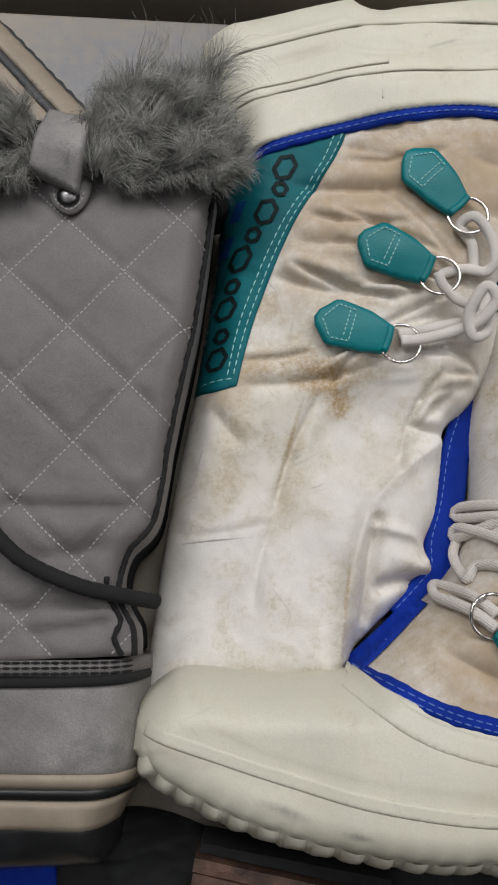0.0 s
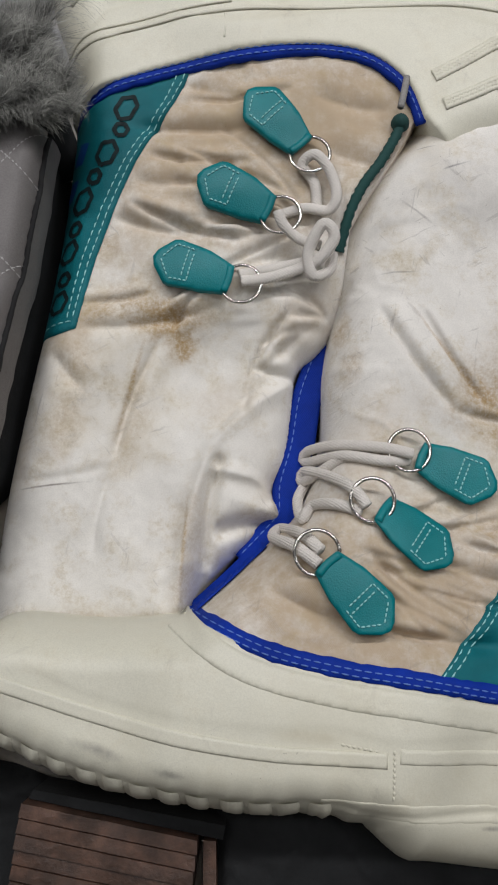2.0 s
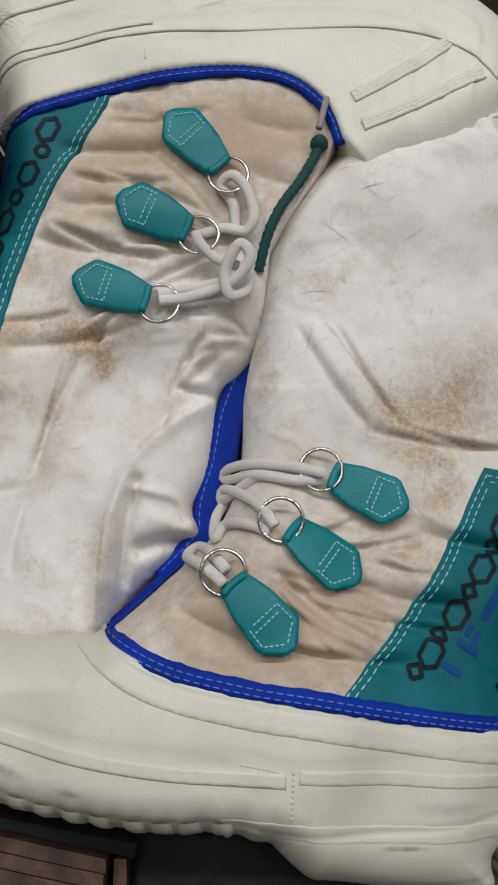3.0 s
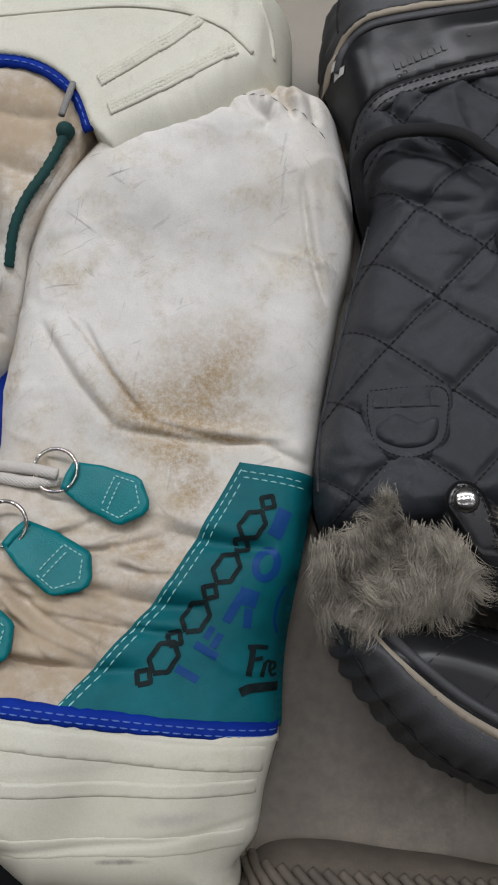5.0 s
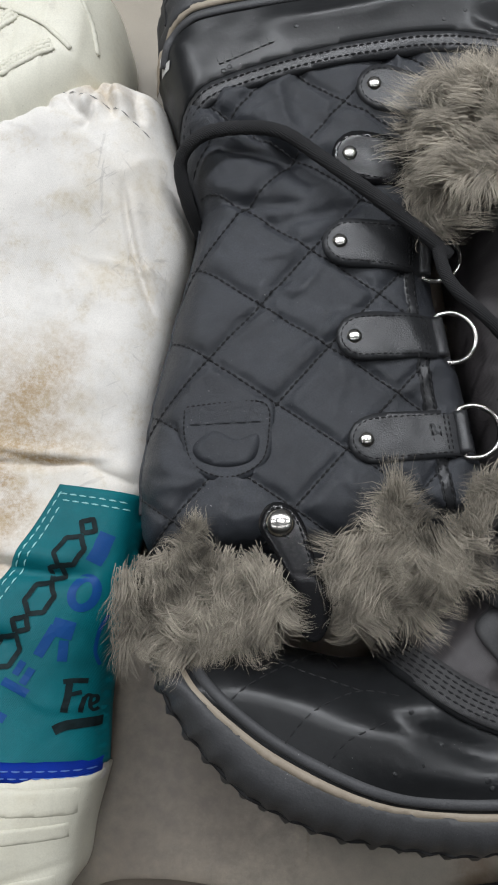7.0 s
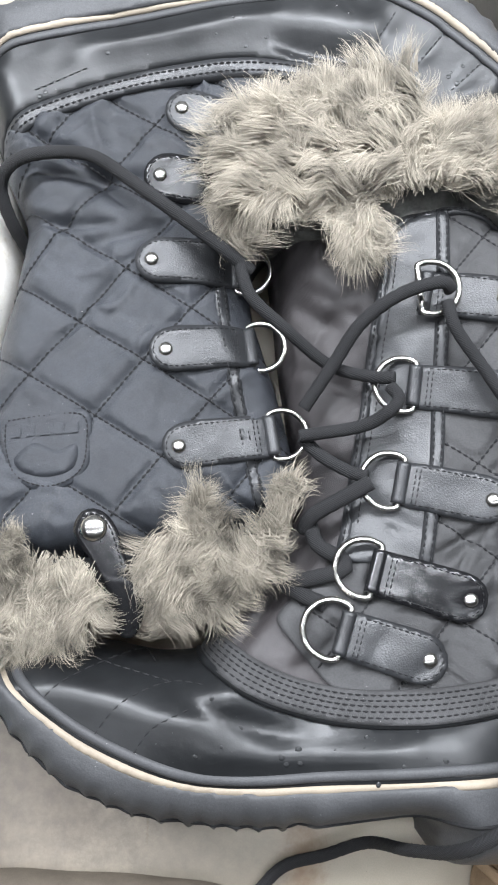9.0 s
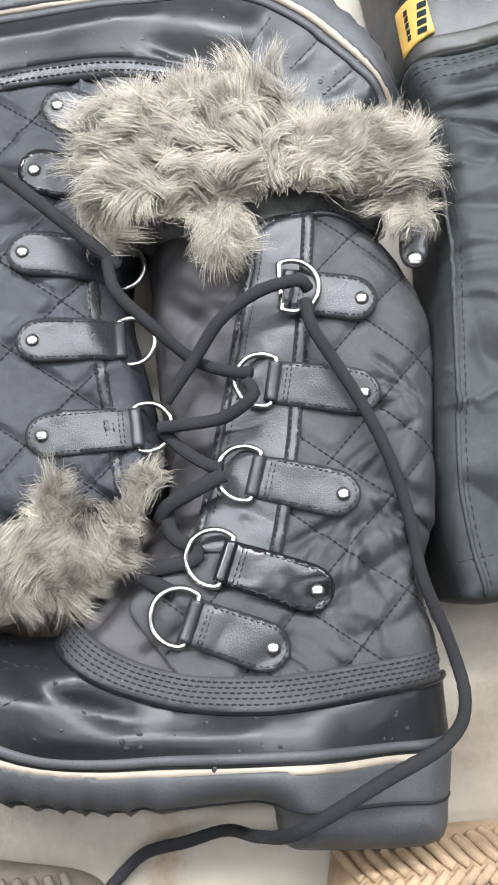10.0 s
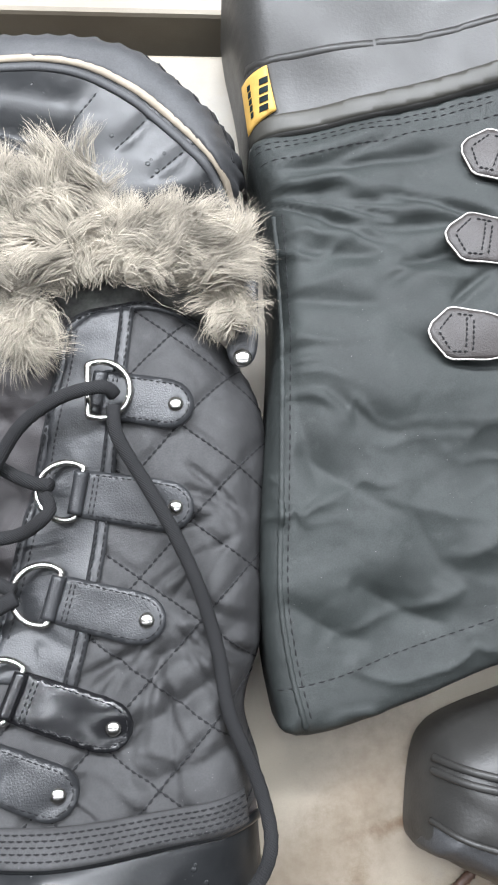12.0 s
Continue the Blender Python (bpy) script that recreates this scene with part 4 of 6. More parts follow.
B_POCKET = long_folds([([(0.0985, 0.0815), (0.0774, 0.0665), (0.0600, 0.0480), (0.0505, 0.0220), (0.0450, -0.0060), (0.0430, -0.0260)], 0.0044, 0.0042),
                       ([(0.0625, 0.0400), (0.0580, 0.0200), (0.0550, -0.0040), (0.0525, -0.0220)], 0.0036, -0.0075),
                       ([(0.0610, 0.0370), (0.0720, 0.0345), (0.0815, 0.0320), (0.0890, 0.0220)], 0.0030, 0.0045),
                       ([(0.0640, 0.0085), (0.0740, 0.0115), (0.0850, 0.0125)], 0.0042, -0.0100)])
B_FANS = fan(0.112, 0.155, 135, 215, 13, 0.014, 0.085, 0.0017, 0.0032, 13) + fan(0.117, 0.112, 150, 215, 5, 0.006, 0.036, 0.0018, 0.0026, 14)
b_h = round_body(b_body, B_KNOTS, 0.028, 0.018, [(*c[:5], c[5] * 1.1) for c in B_FOLDS] + B_FANS, 0.0010, 42, 5, add(crumple(32, 0.0012, 6, (1.0, 0.1)), B_POCKET))
b_smooth = round_body(b_body, B_KNOTS, 0.028, 0.018)
b_tag = add(b_smooth, lambda x, y: 0.0032)
b_foot_h = round_body(b_body, B_KNOTS, 0.024, 0.034, (), 0.0003, 30, 6, foot_steps(B_OUT_TOP[3:], [(0.0120, 0.0012), (0.0275, 0.0014), (0.0295, -0.0008), (0.042, -0.0012), (0.044, 0.0014), (0.058, 0.0010)]))
cloth_b = material("stained_white_nylon", (0.775, 0.75, 0.70), 0.9, spec=0.2, grain=900, bump=0.22, vary=0.06, weave=620, second=(0.62, 0.56, 0.45), mix=(0.50, 0.80), dirt=0.6, mid=0.35, grime=1.0, patches=[
    (0.105, 0.205, 0.055, 1.4, 15, TANC, 0.9), (0.145, 0.215, 0.030, 1.4, 40, TANC, 0.8), (0.050, 0.195, 0.040, 1.5, 50, TANC, 0.7), (0.115, 0.215, 0.038, 1.7, 10, TANC, 0.95), (0.060, 0.205, 0.032, 1.7, 30, TANC, 0.85), (0.03, 0.165, 0.028, 1.6, 60, TANC, 0.6), (0.09, 0.165, 0.028, 1.5, 20, TANC, 0.65), (0.105, 0.115, 0.016, 1.8, 50, TANC, 0.55),
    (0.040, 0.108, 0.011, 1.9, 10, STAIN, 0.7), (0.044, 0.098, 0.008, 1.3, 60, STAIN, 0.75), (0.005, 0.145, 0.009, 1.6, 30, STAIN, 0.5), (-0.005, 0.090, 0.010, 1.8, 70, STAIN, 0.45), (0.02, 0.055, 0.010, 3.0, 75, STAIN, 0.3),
    (0.066, 0.070, 0.014, 1.6, 20, TANC, 0.35), (0.048, 0.010, 0.010, 2.6, 80, STAIN, 0.35), (-0.035, 0.045, 0.008, 3.4, 80, TANC, 0.5), (0.09, 0.03, 0.01, 1.5, 40, TANC, 0.4), (0.045, -0.02, 0.008, 2.4, 80, STAIN, 0.35), (0.037, 0.112, 0.012, 1.8, 5, STAIN, 0.7), (0.020, 0.078, 0.0014, 20, 73, STAIN, 0.7), (0.046, 0.0, 0.0012, 22, 85, STAIN, 0.6), (-0.018, 0.0305, 0.0006, 30, 5, (0.2, 0.18, 0.16), 0.9), (0.045, 0.140, 0.014, 2.2, 10, TANC, 0.6), (0.02, 0.12, 0.012, 2.4, 8, STAIN, 0.5), (-0.01, 0.105, 0.012, 1.6, 30, TANC, 0.8), (0.0, -0.035, 0.010, 3.5, 0, STAIN, 0.4), (0.047, 0.096, 0.006, 1.2, 60, STAIN, 0.7), (-0.012, 0.06, 0.012, 2.2, 75, STAIN, 0.4), (0.0, 0.112, 0.008, 3.0, 5, STAIN, 0.45), (0.075, 0.13, 0.010, 2.2, 15, STAIN, 0.35)])
b_cloth = np.vstack([[(p[0], p[1] + 0.004) for p in curve(B_EDGE)][:-1], [(0.156, 0.20)], curve([(0.128, 0.158), (0.1225, 0.116), (0.1184, 0.1058), (0.1106, 0.0969), (0.1013, 0.0882), (0.0994, 0.0706), (0.0952, 0.0449), (0.0885, 0.0285), (0.0925, 0.0165), (0.080, 0.006), (0.053, -0.021), (0.045, -0.040)])[:-1], curve(B_LEFT[:-1] + [(-0.0135, 0.220)])[:-1]])
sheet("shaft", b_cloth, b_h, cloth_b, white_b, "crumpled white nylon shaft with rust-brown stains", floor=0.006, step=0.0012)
b_rubber = np.vstack([curve([(-0.0135, 0.220)] + B_OUT_TOP[1:])[:-1], curve([(0.257, 0.229), (0.22, 0.200), (0.185, 0.190), (0.1645, 0.208)])[:-1], curve(B_EDGE)[::-1][:-1]])
sheet("rubber_foot", b_rubber, b_foot_h, M["cream"], white_b, "cream moulded rubber foot with toe ridges", lift=0.002, floor=0.006, step=0.0015)
teal_b = np.vstack([curve([(0.050, 0.2355), (0.042, 0.217), (0.021, 0.183), (0.003, 0.139), (-0.006, 0.105)])[:-1], curve([(-0.006, 0.105), (-0.017, 0.103), (-0.0285, 0.105)])[:-1], curve([(-0.0285, 0.105), (-0.019, 0.17), (-0.0135, 0.222)])[:-1], curve([(-0.0135, 0.222), (0.0, 0.2255), (0.050, 0.2355)])[:-1]])
pb = sheet("heel_panel", teal_b, b_h, M["teal"], white_b, "teal nylon heel panel with printed marks", lift=0.0014, down=0.006, step=0.0018)
stitches("stitching", [[(0.047, 0.232), (0.039, 0.215), (0.018, 0.182), (0.0, 0.139), (-0.008, 0.109)], [(0.043, 0.232), (0.035, 0.214), (0.014, 0.181), (-0.004, 0.139), (-0.011, 0.109)], [(-0.008, 0.1085), (-0.027, 0.1085)]], add(b_h, lambda x, y: 0.0015), M["tealthread"], pb)
pipe_b = ribbon("piping", [(p[0], p[1] - 0.0015) for p in B_EDGE], 0.0072, b_smooth, M["blue"], white_b, "royal blue stitched webbing piping", lift=0.0034, wav=0.15)
stitches("stitching", [shifted([(p[0], p[1] - 0.0015) for p in B_EDGE], o) for o in (0.0014, -0.0014)], add(b_smooth, lambda x, y: 0.0036), M["bluethread"], pipe_b)
for x, y, w in [(0.018, 0.214, 0.014), (0.0155, 0.2025, 0.007), (0.0085, 0.191, 0.013), (0.002, 0.1805, 0.007), (-0.0045, 0.170, 0.013), (-0.0085, 0.157, 0.007), (-0.012, 0.146, 0.012), (-0.014, 0.132, 0.007), (-0.0165, 0.120, 0.012)]:
    hex_mark(x, y, w, 0.006 if w < 0.008 else 0.0085, 60, add(b_h, lambda x, y: 0.0015), M["print"], pb)
for x, y in [(-0.006, 0.196), (-0.012, 0.18)]:
    lettering_bar("print_bar", x, y, 0.010, 0.006, 65, b_h, M["blueprint"], pb, 0.0019)
for x, y, hd in [(0.0910, 0.2055, 133), (0.071, 0.168, 155), (0.0505, 0.132, 163)]:
    lace_tag(x, y, hd, b_tag, white_b, M["tealleather"], M["tealthread"], 1.10, 0.0096)
# moulded cords and ribs on the toe cap
for pts in ([(0.1695, 0.2285), (0.1820, 0.2345), (0.1950, 0.2420), (0.2080, 0.2505), (0.2200, 0.2600)], [(0.1740, 0.2135), (0.1900, 0.2195), (0.2050, 0.2265), (0.2200, 0.2345), (0.2370, 0.2425)]):
    for off in (-0.0018, 0.0, 0.0018):
        cord("toe_ridge", shifted(pts, off)[::2].tolist(), 0.0016, b_foot_h, M["cream"], white_b, flat=0.75, lift=0.0018, braid=0.30, step=0.0008)
for pts, w in (([(-0.012, 0.2480), (0.03, 0.2560), (0.07, 0.2620), (0.12, 0.2665), (0.17, 0.2690), (0.205, 0.2640), (0.228, 0.2540), (0.243, 0.2400)], 0.0012), ([(-0.014, 0.2530), (0.03, 0.2610), (0.07, 0.2668)], 0.0010), ([(-0.012, 0.2760), (0.035, 0.2860), (0.08, 0.2910), (0.14, 0.294), (0.20, 0.288)], 0.0016)):
    cord("moulded_rib", pts, w, b_foot_h, M["cream"], white_b, lift=0.0024, flat=0.6)
cord("moulded_rib", [(0.0665, 0.2470), (0.0670, 0.2580), (0.0665, 0.2660)], 0.0006, b_foot_h, M["cream"], white_b, lift=0.0017)
cord("moulded_rib", [(0.2470, 0.268), (0.2515, 0.256), (0.2530, 0.243)], 0.0013, b_foot_h, M["cream"], white_b, lift=0.0016, braid=0.3)
# laces
lace_a = thing("boot_lace", "off-white braided lace through steel rings of a boot", "lace", "", (0.1, 0.02, 0.05))
cord("cord", [(0.151, 0.040, 0.004), (0.138, 0.043, 0.002), (0.118, 0.047, 0.001), (0.106, 0.048, 0.006), (0.105, 0.043, 0.004), (0.120, 0.041, 0.001), (0.138, 0.037, 0.001), (0.150, 0.038, -0.001)], 0.0026, a_h, M["lace"], lace_a)
cord("cord", [(0.128, 0.015, 0.004), (0.122, 0.024, 0.005), (0.112, 0.033, 0.004), (0.104, 0.038, 0.006), (0.103, 0.033, 0.004), (0.112, 0.036, 0.001), (0.122, 0.041, 0.0)], 0.0026, a_h, M["lace"], lace_a)
cord("cord", [(0.126, 0.013, 0.0), (0.115, 0.017, 0.002), (0.106, 0.018, 0.003), (0.101, 0.012, 0.004), (0.1005, 0.024, 0.008), (0.106, 0.034, 0.002)], 0.0026, a_h, M["lace"], lace_a)
cord("cord", [(0.107, -0.004, 0.005), (0.100, 0.004, 0.005), (0.092, 0.010, 0.006), (0.088, 0.004, 0.012), (0.097, -0.002, 0.006), (0.106, -0.010, 0.003)], 0.0027, a_h, M["lace"], lace_a)
lace_b = thing("boot_lace", "off-white braided lace knotted beside a boot shaft", "lace", "", (0.1, 0.15, 0.06))
cord("cord", [(0.074, 0.126, 0.005), (0.086, 0.127, 0.005), (0.101, 0.131, 0.007), (0.111, 0.134, 0.012), (0.118, 0.143, 0.016), (0.113, 0.149, 0.015), (0.106, 0.138, 0.012), (0.108, 0.127, 0.010), (0.116, 0.131, 0.008), (0.118, 0.14, 0.006)], 0.0028, b_h, M["lace"], lace_b)
cord("cord", [(0.073, 0.130, 0.001), (0.088, 0.133, 0.002), (0.104, 0.136, 0.004)], 0.0026, b_h, M["lace"], lace_b)
cord("cord", [(0.092, 0.158, 0.006), (0.094, 0.152, 0.007), (0.102, 0.146, 0.006), (0.112, 0.142, 0.008)], 0.0027, b_h, M["lace"], lace_b)
cord("cord", [(0.094, 0.160, 0.000), (0.105, 0.162, 0.002), (0.116, 0.160, 0.004), (0.120, 0.166, 0.006), (0.117, 0.178, 0.006), (0.110, 0.186, 0.006), (0.104, 0.183, 0.001), (0.110, 0.174, 0.001), (0.111, 0.160, 0.000)], 0.0027, b_h, M["lace"], lace_b)
draw = thing("drawstring", "dark green braided drawstring with a knot and pale tip", "drawstring", "", (0.14, 0.19, 0.06))
cord("cord", [(0.1220, 0.144, -0.002), (0.1268, 0.160, 0.000), (0.1335, 0.1735, 0.001), (0.1425, 0.1855, 0.002), (0.1500, 0.198, 0.003), (0.1525, 0.204, 0.004)], 0.0025, b_smooth, M["darkgreen"], draw, braid=0.16)
dome("knot", 0.1525, 0.2050, float(b_h(np.array([0.1525]), np.array([0.2050]))[0]) + 0.003, 0.0046, 0.006, M["darkgreen"], draw)
cord("cord_tip", [(0.152, 0.210, 0.008), (0.155, 0.222, 0.006), (0.1565, 0.229, 0.004)], 0.0017, b_h, M["greysuede"], draw, braid=0.0)
# gathered cuff seam of the long shaft
stitches("cuff_stitching", [[(0.208, 0.2215), (0.228, 0.2255), (0.247, 0.2195), (0.262, 0.2115), (0.277, 0.199)]], a_h, M["greysuede"], white_a, pitch=0.0055, length=0.0042, width=0.0006)
stitches("seam_stitching", [[(0.138, -0.066), (0.137, -0.072)], [(0.134, -0.083), (0.133, -0.103)], [(0.128, -0.084), (0.112, -0.081)]], add(a_foot_h, lambda x, y: 0.002), M["cream"], white_a, pitch=0.0022, length=0.0018, width=0.0012)

# ---- the quilted fur-cuffed boots ----
flat_at = lambda z: (lambda x, y: np.full(np.shape(x), float(z)))


def welt(name, line, width, height, mat, thread, parent, lift=0.001, rows=(0.0018, -0.0018)):
    w = ribbon(name, line, width, height, mat, parent, lift=lift)
    stitches("stitching", [shifted(line, o) for o in rows], add(height, lambda x, y: lift + 0.0002), thread, w, pitch=0.0030, length=0.0022, width=0.0008)
    return w


def tuft(region, n, height, head, length, rng, spread=0.0021, jitter=36, lift=0.004):
    """Clumps of hair scattered over a plan region; head: a function of place, or degrees."""
    R = np.array(region)
    lo, hi = R.min(0), R.max(0)
    out = []
    while len(out) < n:
        p = lo + (hi - lo) * rng.random(2)
        if inside(p[None], R)[0]:
            z = float(height(p[:1], p[1:])[0])
            h = head(*p) if callable(head) else head
            out.append((p[0], p[1], z + lift * rng.uniform(0.2, 1.3), h + rng.normal(0, jitter), length * rng.uniform(0.6, 1.3), spread))
    return out


def speckle(n, seed, lo, hi, keep, height, parent, mat):
    """Tiny blisters and grit that stand on a surface."""
    rng = np.random.default_rng(seed)
    k = 0
    while k < n:
        p = np.array(lo) + (np.array(hi) - lo) * rng.random(2)
        if inside(p[None], keep)[0]:
            r = rng.uniform(0.0006, 0.0014)
            dome("blister", p[0], p[1], float(height(p[:1], p[1:])[0]) - 0.0001, r, r * 0.25, mat, parent)
            k += 1


black_c = thing("quilted_boot", "black quilted winter boot with fur cuff, lying beside the white boot", "boot", "black quilted boots", (0.36, 0.2, 0))
black_d = thing("quilted_boot", "black quilted winter boot with grey-brown fur cuff and steel rings", "boot", "black quilted boots", (0.42, -0.05, 0))

C_TOP = [(0.277, 0.245), (0.280, 0.280), (0.305, 0.290), (0.38, 0.294), (0.435, 0.2955), (0.475, 0.2925), (0.5035, 0.2835), (0.5215, 0.2675), (0.5375, 0.249), (0.5460, 0.231), (0.5470, 0.214), (0.541, 0.197)]
C_REST = [(0.541, 0.197), (0.52, 0.185), (0.48, 0.178), (0.43, 0.168), (0.405, 0.150), (0.400, 0.125), (0.404, 0.10), (0.408, 0.08), (0.412, 0.055), (0.414, 0.032), (0.40, 0.018), (0.34, 0.010), (0.28, 0.011), (0.2645, 0.020), (0.267, 0.06), (0.281, 0.112), (0.2955, 0.163), (0.2890, 0.189), (0.2795, 0.228), (0.277, 0.245)]
C_STRIPE = [(0.2785, 0.236), (0.2835, 0.2475), (0.2953, 0.2545), (0.322, 0.2593), (0.375, 0.2622), (0.420, 0.2650), (0.4643, 0.2636), (0.4956, 0.2500), (0.5206, 0.2268), (0.5351, 0.2087), (0.5404, 0.1945)]
C_WELT = [(0.2885, 0.196), (0.292, 0.2075), (0.3028, 0.2161), (0.333, 0.2247), (0.3724, 0.2298), (0.4117, 0.2291), (0.4399, 0.2222), (0.458, 0.208), (0.47, 0.19)]
c_top = toothed(C_TOP, 0.0115, -0.0040, lean=0.5)
c_body = np.vstack([c_top[:-1], curve(C_REST)[:-1]])
C_KNOTS = [(0.326, 0.0215, 0.058), (0.316, 0.154, 0.064), (0.301, 0.093, 0.063), (0.357, 0.138, 0.064), (0.359, 0.095, 0.064), (0.363, 0.054, 0.060), (0.376, 0.208, 0.068), (0.4, 0.25, 0.074), (0.46, 0.24, 0.074), (0.5, 0.22, 0.068), (0.4, 0.28, 0.066), (0.31, 0.24, 0.066), (0.4, 0.06, 0.052), (0.4, 0.12, 0.050)]
C_FOLDS = [(0.296, 0.165, 0.345, 0.158, 0.0035, -0.0035), (0.300, 0.190, 0.365, 0.178, 0.004, -0.0040), (0.320, 0.200, 0.350, 0.165, 0.004, -0.0030), (0.335, 0.215, 0.340, 0.190, 0.004, 0.0030), (0.305, 0.206, 0.330, 0.190, 0.0035, -0.0035), (0.325, 0.150, 0.372, 0.160, 0.004, -0.003), (0.30, 0.178, 0.318, 0.150, 0.004, 0.002), (0.340, 0.115, 0.385, 0.108, 0.004, -0.0015)]
c_rise, c_seams = quilt(0.299, 0.092, (0.0275, -0.0205), (0.0230, 0.0228), 0.0022, 0.07)
c_h = round_body(c_body, C_KNOTS, 0.020, 0.030, C_FOLDS, 0.0010, 50, 7, add(c_rise, crumple(58, 0.0020, 19, (1.0, 0.3))))
C_TOE = [(0.462, 0.222, 0.480, 0.2475, 0.0028, -0.0007), (0.4860, 0.2202, 0.5070, 0.2415, 0.0028, -0.0009), (0.5005, 0.2065, 0.5222, 0.2240, 0.0028, -0.0009), (0.5140, 0.1960, 0.5312, 0.2096, 0.0028, -0.0008), (0.33, 0.245, 0.43, 0.252, 0.008, 0.003), (0.42, 0.238, 0.47, 0.222, 0.007, -0.004)]
c_plain = round_body(c_body, C_KNOTS, 0.022, 0.030, C_TOE, 0.0006, 30, 7)
c_soft = add(round_body(c_body, C_KNOTS, 0.020, 0.030, (), 0.0006, 60, 8), lambda x, y: 0.0016)
c_sole_h = round_body(c_body, C_KNOTS, 0.020, 0.026, (), 0.0002, 30, 7, foot_steps(C_TOP, [(0.009, 0.0012), (0.0105, 0.0006)]))
c_cloth = np.vstack([curve(C_WELT)[:-1], curve([(0.47, 0.19), (0.43, 0.168), (0.405, 0.150), (0.400, 0.125), (0.404, 0.10), (0.408, 0.08), (0.412, 0.055), (0.414, 0.032), (0.40, 0.018), (0.34, 0.010), (0.28, 0.011), (0.2645, 0.020), (0.267, 0.06), (0.281, 0.112), (0.2955, 0.163), (0.2885, 0.196)])[:-1]])
sheet("quilted_shaft", c_cloth, c_h, M["black"], black_c, "black quilted nylon shaft", step=0.0016, floor=0.004)
stitches("quilt_stitching", c_seams(12), c_h, M["thread"], black_c, keep=c_cloth, lift=0.0009, width=0.0011, pitch=0.0030, length=0.0026)
c_shell = np.vstack([curve(C_STRIPE)[:-1], curve([(0.5404, 0.1945), (0.52, 0.185), (0.48, 0.178), (0.47, 0.19)])[:-1], curve(C_WELT)[::-1][:-1]])
shell_c = sheet("rubber_shell", c_shell, c_plain, M["blackrubber"], black_c, "glossy black rubber foot shell", lift=0.0015, down=0.004)
c_solepoly = np.vstack([curve(C_STRIPE)[::-1][:-1], [(0.277, 0.245)], c_top[1:]])
sheet("lugged_sole", c_solepoly, c_sole_h, M["greyrubber"], black_c, "dark grey lugged rubber sole", lift=0.001, step=0.002, floor=0.004)
ribbon("sole_stripe", C_STRIPE, 0.0040, c_plain, M["stripe"], black_c, "beige rubber stripe", lift=0.0028)
cord("shell_bead", shifted(C_STRIPE, -0.0055)[::3].tolist(), 0.0021, c_plain, M["greyrubber"], black_c, lift=0.0016, braid=0, step=0.003)
welt("welt", shifted(C_WELT, -0.004)[::4].tolist(), 0.009, c_plain, M["facing"], M["thread"], black_c, lift=0.0018)
for k in range(8):
    lettering_bar("embossed_bar", 0.3105 + 0.0032 * k, 0.2275 + 0.0011 * k, 0.0022, 0.0034, 14, c_plain, M["blackrubber"], shell_c, 0.0021)
cord("edge_binding", [(0.2655, 0.03), (0.268, 0.06), (0.282, 0.112), (0.296, 0.160)], 0.0009, c_h, M["black"], black_c, lift=0.0000, braid=0)
stitches("toe_stitching", [(c[:2], c[2:4]) for c in C_TOE[:4]], add(c_plain, lambda x, y: 0.0015), M["thread"], shell_c, pitch=0.0034, length=0.0026, width=0.0009)
cord("sole_groove", shifted(C_TOP, -0.0085)[4:-6:3].tolist(), 0.0008, c_sole_h, M["thread"], black_c, lift=0.0010, step=0.003)
for k, (x, y) in enumerate([(0.2835, 0.2390), (0.2845, 0.2335)]):
    lettering_bar("heel_print", x, y, 0.0034, 0.0044, 80, c_plain, M["whiteprint"], shell_c, 0.0022)
for x0, y0, x1, y1 in [(0.4045, 0.0565, 0.362, 0.054), (0.399, 0.0985, 0.360, 0.097), (0.396, 0.1365, 0.357, 0.139), (0.393, 0.1705, 0.3640, 0.1785), (0.408, 0.1955, 0.3765, 0.2085)]:
    strap(x0, y0, x1, y1, 0.0208, c_soft, black_c, M["patent" if 0.17 < y0 < 0.18 else "blackleather"], M["thread"], ring=0.0112, wire=0.0013)
# embossed badge
badge = sheet("badge", outline_of([(0.286, 0.0735), (0.305, 0.0745), (0.323, 0.0735), (0.3245, 0.060), (0.320, 0.046), (0.305, 0.040), (0.290, 0.046), (0.2855, 0.060)], 0.002), c_plain, M["black"], black_c, "embossed black leather badge", lift=0.0012, step=0.0018)
stitches("stitching", [[(0.2885, 0.0715), (0.305, 0.0725), (0.3215, 0.0715), (0.3225, 0.060), (0.3185, 0.0475), (0.305, 0.0420), (0.2915, 0.0475), (0.2878, 0.060), (0.2885, 0.0715)]], add(c_plain, lambda x, y: 0.0014), M["thread"], badge, pitch=0.0022, length=0.0017)
for k in range(5):
    lettering_bar("embossed_bar", 0.2925 + 0.0062 * k, 0.0665, 0.0042, 0.0050, 0, c_plain, M["black"], badge, 0.0020)
sheet("embossed_shape", outline_of([(0.291, 0.055), (0.300, 0.061), (0.309, 0.057), (0.318, 0.059), (0.316, 0.049), (0.305, 0.046), (0.294, 0.049)], 0.002), c_plain, M["black"], badge, lift=0.0020, down=0.0007)
# centre placket beside the rings
welt("placket", [(0.389, 0.165), (0.3865, 0.13), (0.388, 0.095), (0.391, 0.06), (0.3955, 0.022)], 0.0062, c_h, M["blackleather"], M["thread"], black_c, lift=0.0006)
